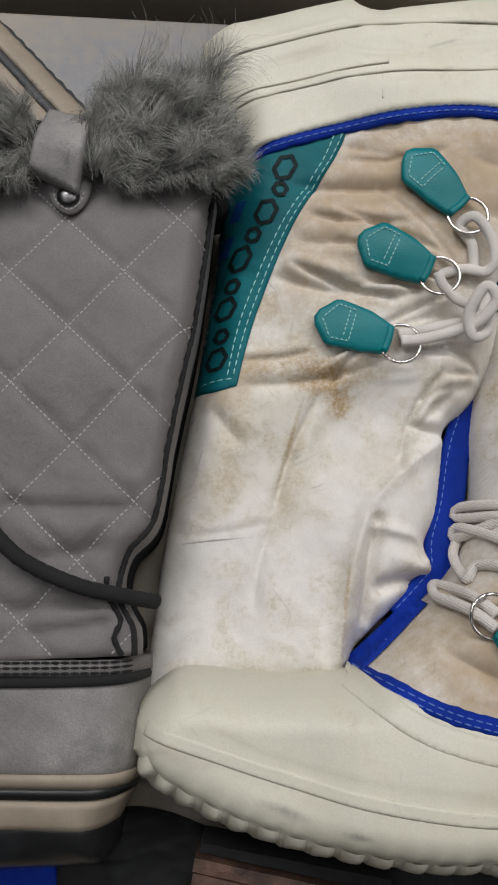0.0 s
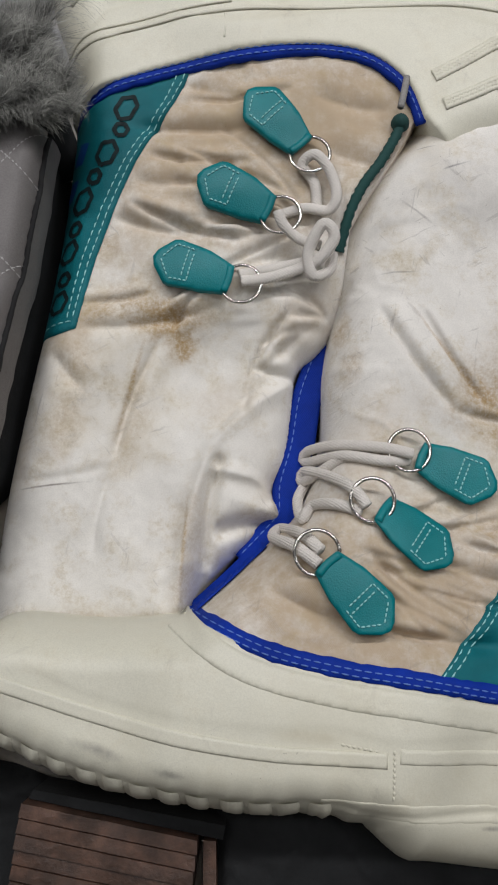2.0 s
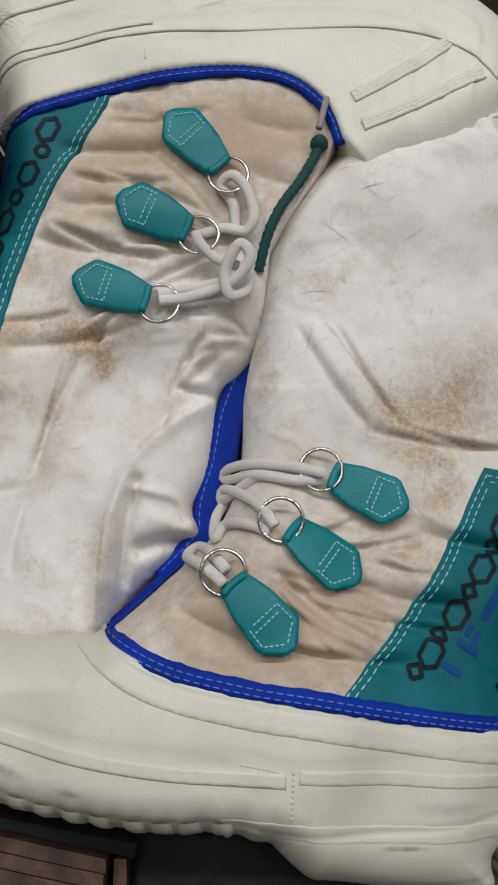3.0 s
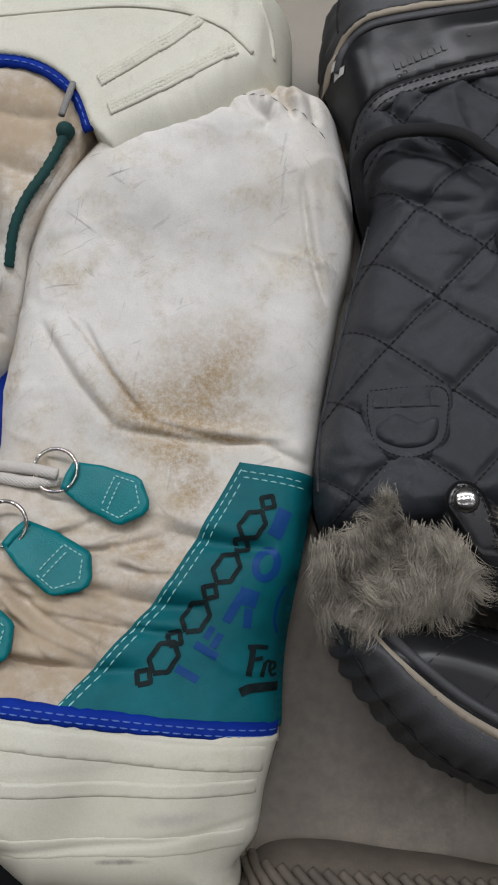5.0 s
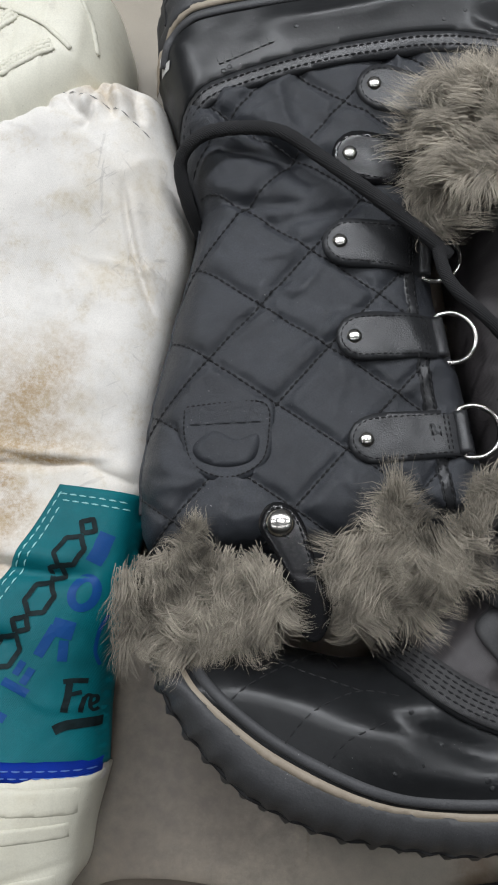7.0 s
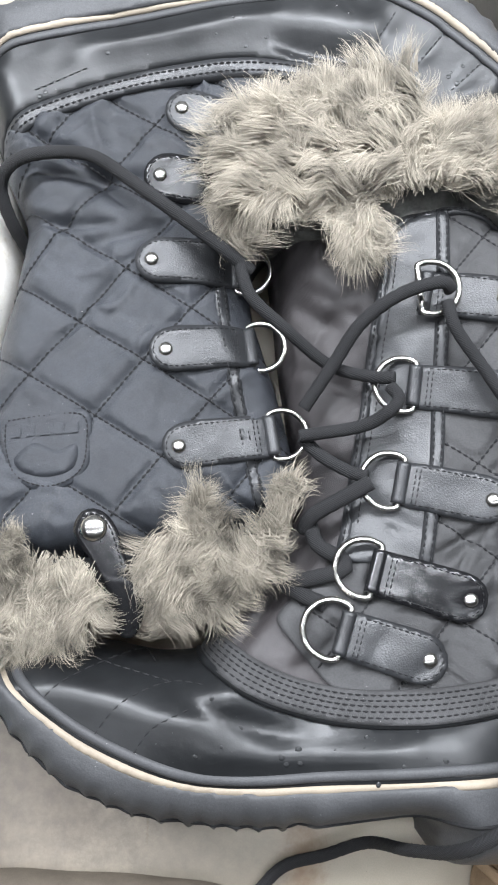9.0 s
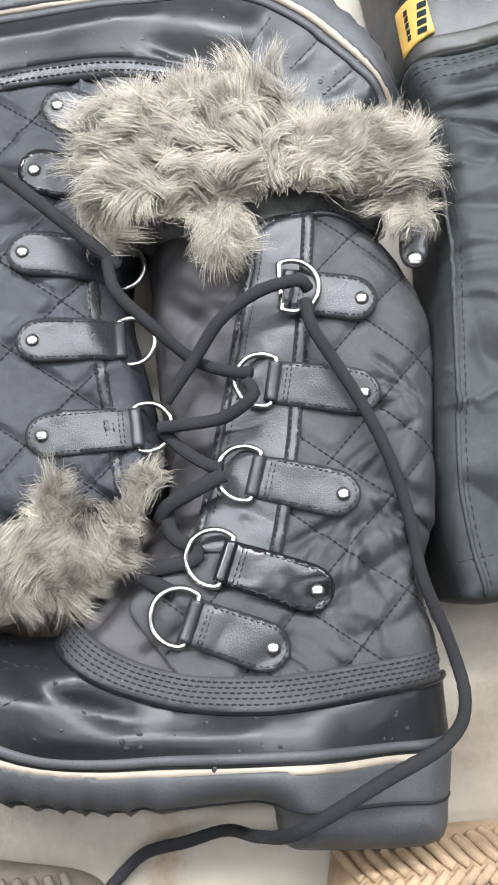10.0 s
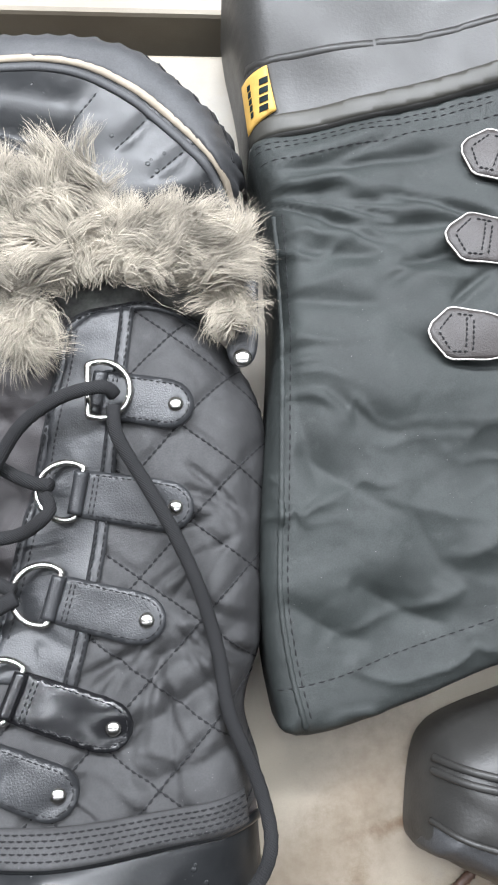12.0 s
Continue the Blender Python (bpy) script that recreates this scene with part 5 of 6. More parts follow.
# pull tab
tab_c = sheet("pull_tab", outline_of([(0.3165, 0.020), (0.3205, 0.0285), (0.328, 0.0285), (0.334, 0.021), (0.338, 0.005), (0.343, -0.012), (0.338, -0.024), (0.331, -0.022), (0.329, -0.006), (0.323, 0.008)], 0.002), lambda x, y: 0.0665 - 0.25 * np.clip(-y, 0, 1) + 0 * x, M["patent"], black_c, "glossy black leather pull tab", lift=0.006)
stitches("stitching", [[(0.3185, 0.0185), (0.3215, 0.0265), (0.3275, 0.0265), (0.332, 0.0205), (0.336, 0.004)]], flat_at(0.0727), M["thread"], tab_c, pitch=0.0026, length=0.0019)
dome("snap", 0.325, 0.0212, 0.0723, 0.0058, 0.0028, M["steel"], tab_c, "domed steel snap")

# the mate, sole towards the shelf front
D_SOLE = [(0.265, -0.033), (0.268, -0.043), (0.276, -0.057), (0.285, -0.069), (0.302, -0.0865), (0.328, -0.100), (0.351, -0.107), (0.383, -0.1125), (0.405, -0.112)]
D_HEEL = [(0.405, -0.112), (0.43, -0.1085), (0.449, -0.1095), (0.454, -0.124), (0.458, -0.129), (0.501, -0.134), (0.518, -0.1335), (0.5265, -0.128), (0.5295, -0.115), (0.5330, -0.0945)]
D_BACK = [(0.5330, -0.0945), (0.5325, -0.06), (0.528, -0.022), (0.5375, 0.006), (0.5415, 0.045), (0.5465, 0.085), (0.5445, 0.108), (0.538, 0.125), (0.523, 0.147), (0.5, 0.165), (0.45, 0.165), (0.415, 0.155)]
D_FRONT = [(0.415, 0.155), (0.412, 0.125), (0.412, 0.09), (0.414, 0.05), (0.412, 0.02), (0.395, -0.004), (0.372, -0.022), (0.362, -0.034), (0.344, -0.033), (0.323, -0.027), (0.305, -0.023), (0.28, -0.024), (0.265, -0.033)]
D_STRIPE = [(0.2745, -0.0225), (0.280, -0.027), (0.29, -0.040), (0.311, -0.059), (0.333, -0.0725), (0.357, -0.083), (0.381, -0.0875), (0.41, -0.0885), (0.451, -0.089), (0.488, -0.092), (0.5330, -0.0945)]
D_WELT = [(0.362, -0.034), (0.374, -0.043), (0.389, -0.0535), (0.412, -0.0625), (0.439, -0.0665), (0.472, -0.067), (0.53, -0.0625)]
d_sole = toothed(D_SOLE, 0.0108, 0.0040, lean=0.5)
d_body = np.vstack([d_sole[:-1], curve(D_HEEL)[:-1], curve(D_BACK)[:-1], curve(D_FRONT)[:-1]])
D_KNOTS = [(0.507, 0.102, 0.072), (0.492, 0.017, 0.066), (0.476, -0.024, 0.064), (0.455, -0.045, 0.070), (0.452, -0.085, 0.086), (0.536, 0.12, 0.058), (0.30, -0.04, 0.078), (0.36, -0.06, 0.083), (0.52, -0.1, 0.062), (0.42, 0.09, 0.050), (0.42, 0.03, 0.054), (0.45, 0.12, 0.064), (0.40, -0.03, 0.066), (0.37, -0.1, 0.070), (0.51, -0.04, 0.07)]
D_FOLDS = [(0.480, 0.000, 0.528, 0.012, 0.005, -0.0045), (0.470, -0.030, 0.520, -0.005, 0.005, -0.0050), (0.500, 0.028, 0.536, 0.010, 0.005, -0.0040), (0.485, -0.045, 0.528, -0.030, 0.005, -0.0035), (0.44, -0.055, 0.47, -0.035, 0.004, -0.003), (0.400, -0.045, 0.425, -0.028, 0.004, -0.003), (0.425, -0.050, 0.440, -0.030, 0.004, -0.003), (0.375, -0.035, 0.40, -0.010, 0.004, -0.003), (0.44, 0.02, 0.465, 0.006, 0.004, -0.0025), (0.418, 0.12, 0.44, 0.10, 0.005, -0.004), (0.515, -0.02, 0.530, -0.05, 0.004, 0.002)]
d_rise, d_seams = quilt(0.510, 0.055, (0.0215, 0.0215), (0.0235, -0.0185), 0.0018, 0.08)
d_h = round_body(d_body, D_KNOTS, 0.022, 0.028, list(D_FOLDS) + fan(0.500, 0.010, 200, 330, 10, 0.005, 0.050, 0.0016, 0.0034, 61) + fan(0.430, -0.020, -60, 60, 8, 0.006, 0.045, 0.0016, 0.0034, 62) + fan(0.530, 0.050, 120, 240, 8, 0.006, 0.040, 0.0016, 0.0032, 63), 0.0010, 50, 11, add(d_rise, crumple(58, 0.0024, 17, (1.0, -0.4))))
d_plain = round_body(d_body, D_KNOTS, 0.024, 0.030, [(0.290, -0.030, 0.345, -0.045, 0.008, 0.003), (0.36, -0.07, 0.45, -0.075, 0.006, 0.0025), (0.35, -0.045, 0.40, -0.068, 0.005, -0.003)], 0.0005, 30, 12)
d_soft = add(round_body(d_body, D_KNOTS, 0.022, 0.028, [(*c[:5], c[5] * 0.4) for c in D_FOLDS], 0.0006, 60, 13), lambda x, y: 0.0052)
d_sole_h = round_body(d_body, D_KNOTS, 0.018, 0.028, (), 0.0002, 30, 12, foot_steps(D_SOLE + [(0.44, -0.116), (0.53, -0.120)], [(0.0075, 0.0012), (0.009, 0.0008)]))
d_cloth = np.vstack([curve(D_WELT)[:-1], curve([(0.53, -0.0625), (0.528, -0.022), (0.5375, 0.006), (0.5415, 0.045), (0.5465, 0.085), (0.5445, 0.108), (0.538, 0.125), (0.523, 0.147), (0.5, 0.165), (0.45, 0.165), (0.415, 0.155), (0.412, 0.125), (0.412, 0.09), (0.414, 0.05), (0.412, 0.02), (0.395, -0.004), (0.372, -0.022), (0.362, -0.034)])[:-1]])
tongue_c = material("black_tongue_nylon", (0.052, 0.047, 0.048), 0.5, grain=900, bump=0.3, vary=0.2, weave=760)
sheet("tongue", d_cloth, d_h, tongue_c, black_d, "black nylon tongue and quilted lining", step=0.0022, floor=0.004)
D_FLAP = [(0.4615, 0.140), (0.4575, 0.120), (0.4500, 0.092), (0.4450, 0.070), (0.4385, 0.047), (0.4285, 0.011), (0.4220, -0.006), (0.408, -0.013), (0.397, -0.022), (0.403, -0.034), (0.419, -0.0540), (0.441, -0.0605), (0.472, -0.0615), (0.5295, -0.0570), (0.528, -0.022), (0.5375, 0.006), (0.5415, 0.045), (0.5465, 0.085), (0.5445, 0.108), (0.538, 0.125), (0.523, 0.143), (0.507, 0.1495), (0.490, 0.1515), (0.470, 0.148)]
d_flap = outline_of(D_FLAP)
sheet("quilted_shaft", d_flap, d_h, M["blacknylon"], black_d, "black quilted nylon shaft", step=0.0016, lift=0.0035, down=0.005)
d_top = add(d_h, lambda x, y: 0.0035)
stitches("quilt_stitching", d_seams(12), d_top, M["thread"], black_d, keep=d_flap, lift=0.0006, width=0.0011, pitch=0.0030, length=0.0026)
D_PLACKET = [(0.4885, 0.1475), (0.4845, 0.120), (0.4780, 0.080), (0.4722, 0.0438), (0.4647, 0.0112), (0.4600, -0.006)]
facing_h = lambda x, y: np.maximum(d_soft(x, y) + 0.0004, d_h(x, y) + 0.0041)
facing = np.vstack([curve([(0.4635, 0.139), (0.4597, 0.120), (0.4522, 0.092), (0.4472, 0.070), (0.4407, 0.047), (0.4307, 0.011), (0.4245, -0.004)])[:-1], curve(D_PLACKET)[::-1][:-1], curve([(0.4885, 0.1475), (0.474, 0.1455), (0.4635, 0.139)])[:-1]])
fc_d = sheet("facing", facing, facing_h, M["facing"], black_d, "smooth black facing along the lace flap", step=0.0018, down=0.002)
stitches("stitching", [[(0.4672, 0.139), (0.4635, 0.120), (0.4560, 0.092), (0.4510, 0.070), (0.4445, 0.047), (0.4345, 0.011)]], facing_h, M["thread"], fc_d, pitch=0.0026, length=0.0019, width=0.0007)
welt("flap_binding", [(0.4225, -0.005), (0.4300, 0.011), (0.4400, 0.047), (0.4465, 0.070), (0.4515, 0.092), (0.459, 0.120), (0.4632, 0.1385), (0.473, 0.1455), (0.490, 0.1485), (0.507, 0.1465), (0.521, 0.140)], 0.0040, d_h, M["facing"], M["thread"], black_d, lift=0.0052, rows=(0.0006,))
welt("placket", D_PLACKET, 0.0058, facing_h, M["facing"], M["thread"], black_d, lift=0.0008, rows=(0.0018, -0.0018))
d_shell = np.vstack([curve(D_STRIPE)[:-1], [(0.530, -0.08)], curve(D_WELT)[::-1][:-1], curve([(0.362, -0.034), (0.344, -0.033), (0.323, -0.027), (0.305, -0.023), (0.28, -0.020), (0.2745, -0.0225)])[:-1]])
shell_d = sheet("rubber_shell", d_shell, d_plain, M["blackrubber"], black_d, "glossy black rubber foot shell with specks", lift=0.003, down=0.005)
d_shell_h = add(d_plain, lambda x, y: 0.003)
speckle(26, 5, (0.36, -0.09), (0.53, -0.05), d_shell, d_shell_h, shell_d, M["blackrubber"])
speckle(22, 6, (0.30, 0.21), (0.54, 0.27), c_shell, add(c_plain, lambda x, y: 0.0015), shell_c, M["blackrubber"])
d_solepoly = np.vstack([curve(D_STRIPE)[::-1][:-1], [(0.266, -0.028)], d_sole[:-1], curve(D_HEEL)])
sheet("lugged_sole", d_solepoly, d_sole_h, M["greyrubber"], black_d, "dark grey lugged rubber sole with block heel", lift=0.001, step=0.002, floor=0.004)
ribbon("sole_stripe", D_STRIPE, 0.0035, d_plain, M["stripe"], black_d, "beige rubber stripe", lift=0.0036)
cord("shell_bead", shifted(D_STRIPE, 0.0052)[::3].tolist(), 0.0022, d_plain, M["greyrubber"], black_d, lift=0.0026, braid=0, step=0.003)
welt("welt", shifted(D_WELT, 0.0062)[::4].tolist(), 0.0125, d_plain, M["blacknylon"], M["thread"], black_d, lift=0.0072, rows=(0.0046, 0.0026, 0.0006, -0.0014, -0.0036))
cord("sole_groove", [tuple(q) for q in shifted(D_SOLE, 0.0085)[2:-3:4]] + [(0.425, -0.1035), (0.452, -0.1050), (0.49, -0.1085), (0.5275, -0.1125)], 0.0008, d_sole_h, M["thread"], black_d, lift=0.0010, step=0.003)
cord("welt_bead", D_WELT, 0.0018, d_plain, M["blackrubber"], black_d, lift=0.0042, braid=0, step=0.003)
stitches("toe_stitching", [[(0.300, -0.046), (0.312, -0.037), (0.335, -0.031), (0.345, -0.036)], [(0.321, -0.060), (0.333, -0.048), (0.35, -0.043), (0.366, -0.045)], [(0.283, -0.026), (0.31, -0.028), (0.332, -0.036), (0.352, -0.043)], [(0.336, -0.068), (0.345, -0.058), (0.362, -0.052)]], d_shell_h, M["thread"], shell_d)
for x0, y0, x1, y1, flip in [(0.4735, 0.1100, 0.507, 0.102, True), (0.4640, 0.0695, 0.5045, 0.0605, False), (0.4530, 0.0285, 0.491, 0.0168, False), (0.4375, -0.0070, 0.4762, -0.0225, False), (0.4215, -0.0300, 0.4555, -0.0442, False)]:
    hd = math.degrees(math.atan2(y1 - y0, x1 - x0))
    strap(x0, y0, x1, y1, 0.0205, d_soft, black_d, M["patent" if -0.02 < y0 < 0 else "blackleather"], M["thread"], ring=0.0118, ring_head=hd + (12 if flip else 180), wire=0.0014, lift=0.0022)
dome("snap", 0.5362, 0.1235, 0.066, 0.0042, 0.002, M["steel"], black_d, "domed steel snap")
sheet("pull_tab", outline_of([(0.530, 0.126), (0.536, 0.120), (0.5425, 0.126), (0.545, 0.15), (0.545, 0.165), (0.536, 0.165), (0.533, 0.15)], 0.002), lambda x, y: 0.0635 + 0 * x, M["blackleather"], black_d, lift=0.002)

# black laces
lace_d = thing("boot_lace", "long black round lace trailing over a boot onto the shelf", "lace", "", (0.5, 0.05, 0.07))


def laid(pts):
    return [tuple(p) for p in pts]


tube("cord", laid([(0.482, 0.102, 0.080), (0.4835, 0.089, 0.082), (0.494, 0.069, 0.081), (0.5035, 0.050, 0.080), (0.512, 0.028, 0.078), (0.518, 0.003, 0.074), (0.521, -0.021, 0.072), (0.531, -0.050, 0.066), (0.533, -0.072, 0.070), (0.519, -0.083, 0.090), (0.490, -0.094, 0.098), (0.459, -0.111, 0.088), (0.444, -0.122, 0.050), (0.43, -0.128, 0.015), (0.41, -0.133, 0.010), (0.390, -0.138, 0.005), (0.373, -0.152, 0.005)]), 0.0028, M["blacklace"], lace_d, "", flat=0.85, braid=0.04)
tube("cord", laid([(0.483, 0.106, 0.083), (0.4785, 0.1085, 0.087), (0.462, 0.106, 0.084), (0.445, 0.097, 0.078), (0.432, 0.082, 0.070), (0.4175, 0.065, 0.064)]), 0.0029, M["blacklace"], lace_d, "", flat=0.85, braid=0.04)
tube("cord", laid([(0.396, 0.132, 0.072), (0.399, 0.115, 0.074), (0.412, 0.100, 0.072), (0.431, 0.084, 0.062), (0.447, 0.0745, 0.072), (0.456, 0.072, 0.077)]), 0.0028, M["blacklace"], lace_d, "", flat=0.85, braid=0.04)
tube("cord", laid([(0.4535, 0.068, 0.078), (0.456, 0.062, 0.081), (0.451, 0.057, 0.080), (0.440, 0.053, 0.074), (0.414, 0.052, 0.070)]), 0.0028, M["blacklace"], lace_d, "", flat=0.85, braid=0.04)
tube("cord", laid([(0.415, 0.052, 0.067), (0.423, 0.043, 0.066), (0.434, 0.0345, 0.070), (0.440, 0.032, 0.074)]), 0.0028, M["blacklace"], lace_d, "", flat=0.7, braid=0.04)
tube("cord", laid([(0.441, 0.029, 0.075), (0.432, 0.025, 0.074), (0.416, 0.018, 0.068), (0.412, 0.012, 0.062)]), 0.0033, M["blacklace"], lace_d, "", flat=0.7, braid=0.04)
tube("cord", laid([(0.415, 0.018, 0.062), (0.417, 0.006, 0.066), (0.427, -0.002, 0.070), (0.424, -0.006, 0.072), (0.408, -0.008, 0.070), (0.400, -0.006, 0.066)]), 0.0033, M["blacklace"], lace_d, "", flat=0.7, braid=0.04)
tube("cord", laid([(0.400, -0.008, 0.066), (0.408, -0.014, 0.070), (0.417, -0.019, 0.072)]), 0.0033, M["blacklace"], lace_d, "", flat=0.7, braid=0.04)
tube("lace_tip", laid([(0.376, -0.1495, 0.0055), (0.369, -0.156, 0.005), (0.361, -0.164, 0.005)]), 0.0022, M["wood"], lace_d, "dark brown lace tip", flat=0.9)
lace_c = thing("boot_lace", "black round lace looped across a quilted boot", "lace", "", (0.33, 0.18, 0.07))
tube("cord", laid([(0.297, 0.158, 0.030), (0.2915, 0.170, 0.050), (0.2905, 0.183, 0.062), (0.300, 0.189, 0.071), (0.316, 0.190, 0.074), (0.335, 0.186, 0.075), (0.351, 0.173, 0.075), (0.369, 0.156, 0.076), (0.384, 0.142, 0.075), (0.394, 0.133, 0.073), (0.401, 0.127, 0.070)]), 0.0031, M["blacklace"], lace_c, "", flat=0.85, braid=0.04)

# fur cuffs
rng = np.random.default_rng(12)
flat_at = lambda z: (lambda x, y: np.full(np.shape(x), float(z)))
fc = []
fc += tuft([(0.262, -0.020), (0.262, 0.006), (0.278, 0.012), (0.322, 0.010), (0.326, -0.010), (0.315, -0.020), (0.285, -0.022)], 185, flat_at(0.063), lambda x, y: -95 + (0.29 - x) * 900, 0.017, rng, lift=0.010)
fc += tuft([(0.286, 0.004), (0.298, 0.004), (0.296, 0.018), (0.29, 0.020)], 16, flat_at(0.070), 95, 0.012, rng, lift=0.006)
fc += tuft([(0.345, 0.010), (0.352, 0.016), (0.395, 0.016), (0.400, 0.006), (0.375, -0.014), (0.352, -0.012)], 130, flat_at(0.064), lambda x, y: -110 + (x - 0.36) * 1300, 0.020, rng, lift=0.010)
fc += tuft([(0.362, 0.010), (0.376, 0.010), (0.374, 0.028), (0.368, 0.032)], 26, flat_at(0.070), 95, 0.016, rng, lift=0.006)
fc += tuft([(0.394, 0.008), (0.404, 0.018), (0.412, 0.034), (0.404, 0.032), (0.394, 0.018)], 24, flat_at(0.066), 60, 0.013, rng, lift=0.006)
fur("fur_cuff", fc, M["fur_shaded"], black_c, "matted grey-brown fur cuff", 64, 31)
fd = []
fd += tuft([(0.385, 0.180), (0.405, 0.197), (0.444, 0.196), (0.467, 0.206), (0.482, 0.200), (0.480, 0.176), (0.470, 0.158), (0.455, 0.145), (0.430, 0.148), (0.405, 0.150), (0.395, 0.160)], 300, flat_at(0.072), lambda x, y: 150 + (0.46 - x) * 500 - (y - 0.17) * 1500, 0.018, rng, lift=0.016, jitter=35)
fd += tuft([(0.440, 0.150), (0.456, 0.150), (0.455, 0.128), (0.448, 0.124), (0.438, 0.142)], 50, flat_at(0.072), -100, 0.017, rng, lift=0.008)
fd += tuft([(0.39, 0.165), (0.405, 0.160), (0.402, 0.140), (0.392, 0.140)], 40, flat_at(0.068), -100, 0.016, rng, lift=0.008)
fd += tuft([(0.487, 0.178), (0.510, 0.184), (0.530, 0.178), (0.536, 0.168), (0.532, 0.152), (0.522, 0.152), (0.505, 0.158), (0.490, 0.160)], 170, flat_at(0.072), lambda x, y: 20 - (x - 0.51) * 400, 0.018, rng, lift=0.014)
fd += tuft([(0.458, 0.142), (0.47, 0.165), (0.50, 0.168), (0.526, 0.164), (0.526, 0.152), (0.505, 0.1570), (0.488, 0.1580), (0.468, 0.155)], 90, flat_at(0.075), lambda x, y: 60 - (x - 0.49) * 1500, 0.016, rng, lift=0.008)
fd += tuft([(0.470, 0.165), (0.470, 0.185), (0.495, 0.182), (0.495, 0.162)], 50, flat_at(0.074), 100, 0.016, rng, lift=0.010)
fd += tuft([(0.522, 0.152), (0.536, 0.152), (0.538, 0.142), (0.530, 0.137)], 30, flat_at(0.070), -75, 0.014, rng, lift=0.006)
fd += tuft([(0.405, 0.197), (0.444, 0.196), (0.467, 0.206), (0.462, 0.21), (0.43, 0.205)], 30, flat_at(0.074), 85, 0.017, rng, lift=0.008, jitter=30)
fur("fur_cuff", fd, M["fur"], black_d, "matted grey-brown fur cuff", 60, 32, gather=0.3)
# dark sheets added under the pile so that gaps in it stay dark
sheet("cuff_backing", outline_of([(0.385, 0.178), (0.405, 0.195), (0.445, 0.195), (0.468, 0.204), (0.51, 0.182), (0.532, 0.176), (0.538, 0.160), (0.526, 0.148), (0.50, 0.150), (0.455, 0.142), (0.41, 0.150)]), flat_at(0.070), M["furdark"], black_d, lift=-0.006, floor=0.03)
sheet("cuff_backing", outline_of([(0.264, -0.016), (0.264, 0.006), (0.28, 0.012), (0.325, 0.010), (0.35, 0.012), (0.395, 0.014), (0.40, 0.004), (0.375, -0.012), (0.352, -0.012), (0.33, -0.012), (0.315, -0.018), (0.285, -0.020)]), flat_at(0.056), M["blackcloth"], black_c, lift=0.0, floor=0.03)

# ---- the grey quilted pair ----
grey_g = thing("quilted_boot", "taupe grey quilted winter boot with worn leather foot and grey fur", "boot", "grey quilted boots", (-0.15, 0.0, 0))
G_RIGHT = [(-0.068, -0.114), (-0.062, -0.110), (-0.0605, -0.094), (-0.0535, -0.081), (-0.049, -0.072), (-0.048, -0.029), (-0.049, -0.010), (-0.056, 0.004), (-0.054, 0.020), (-0.0415, 0.036), (-0.0345, 0.076), (-0.0230, 0.138), (-0.0155, 0.204)]
G_REST = [(-0.0155, 0.204), (-0.06, 0.206), (-0.14, 0.2), (-0.16, 0.1), (-0.17, 0.03), (-0.20, -0.02), (-0.29, -0.04), (-0.34, -0.07), (-0.32, -0.105), (-0.2, -0.117), (-0.109, -0.1165), (-0.068, -0.114)]
g_body = np.vstack([curve(G_RIGHT)[:-1], curve(G_REST)[:-1]])
G_KNOTS = [(-0.016, 0.189, 0.086), (-0.06, 0.15, 0.086), (-0.10, 0.13, 0.086), (-0.07, 0.05, 0.080), (-0.09, -0.02, 0.074), (-0.08, -0.06, 0.072), (-0.08, -0.09, 0.062), (-0.2, -0.07, 0.08), (-0.09, -0.11, 0.05)]
g_rise, g_seams = quilt(-0.0578, 0.1505, (0.0280, -0.0266), (0.0246, 0.0262), 0.0017, 0.085)
G_FOLDS = [(-0.115, 0.045, -0.045, 0.043, 0.003, -0.0028), (-0.10, 0.02, -0.058, 0.026, 0.005, -0.003), (-0.11, -0.002, -0.06, 0.002, 0.004, -0.003), (-0.10, -0.012, -0.055, -0.006, 0.004, -0.003), (-0.09, 0.06, -0.04, 0.055, 0.006, 0.0015)]
g_h = round_body(g_body, G_KNOTS, 0.010, 0.064, G_FOLDS, 0.0008, 40, 21, g_rise)
g_plain = round_body(g_body, G_KNOTS, 0.014, 0.035, (), 0.0005, 35, 22)
G_W0 = [(-0.14, -0.0235), (-0.11, -0.0235), (-0.08, -0.0225), (-0.048, -0.0215)]
g_lift = lambda k: (lambda x, y: g_plain(x, y) + k)
g_cloth = np.vstack([curve(G_W0)[:-1], curve([(-0.048, -0.0215), (-0.049, -0.010), (-0.056, 0.004), (-0.054, 0.020), (-0.0415, 0.036), (-0.0345, 0.076), (-0.0230, 0.138), (-0.0155, 0.204)])[:-1], curve([(-0.0155, 0.204), (-0.06, 0.206), (-0.14, 0.2), (-0.16, 0.1), (-0.17, 0.03), (-0.14, -0.0235)])[:-1]])
sheet("quilted_shaft", g_cloth, g_h, M["taupe"], grey_g, "taupe grey quilted nylon shaft", down=0.008)
# Inset black sheet stands in for the shade in the gap beside the shaft.
sheet("edge_shade", g_cloth - np.array((0.0045, 0.0)), add(g_h, lambda x, y: -0.010), M["blackcloth"], grey_g, "black sheet standing in for shade under the quilted edge", floor=0.004, step=0.004)
stitches("quilt_stitching", g_seams(9), g_h, M["taupethread"], grey_g, keep=g_cloth, pitch=0.0025, length=0.0018, width=0.0008)


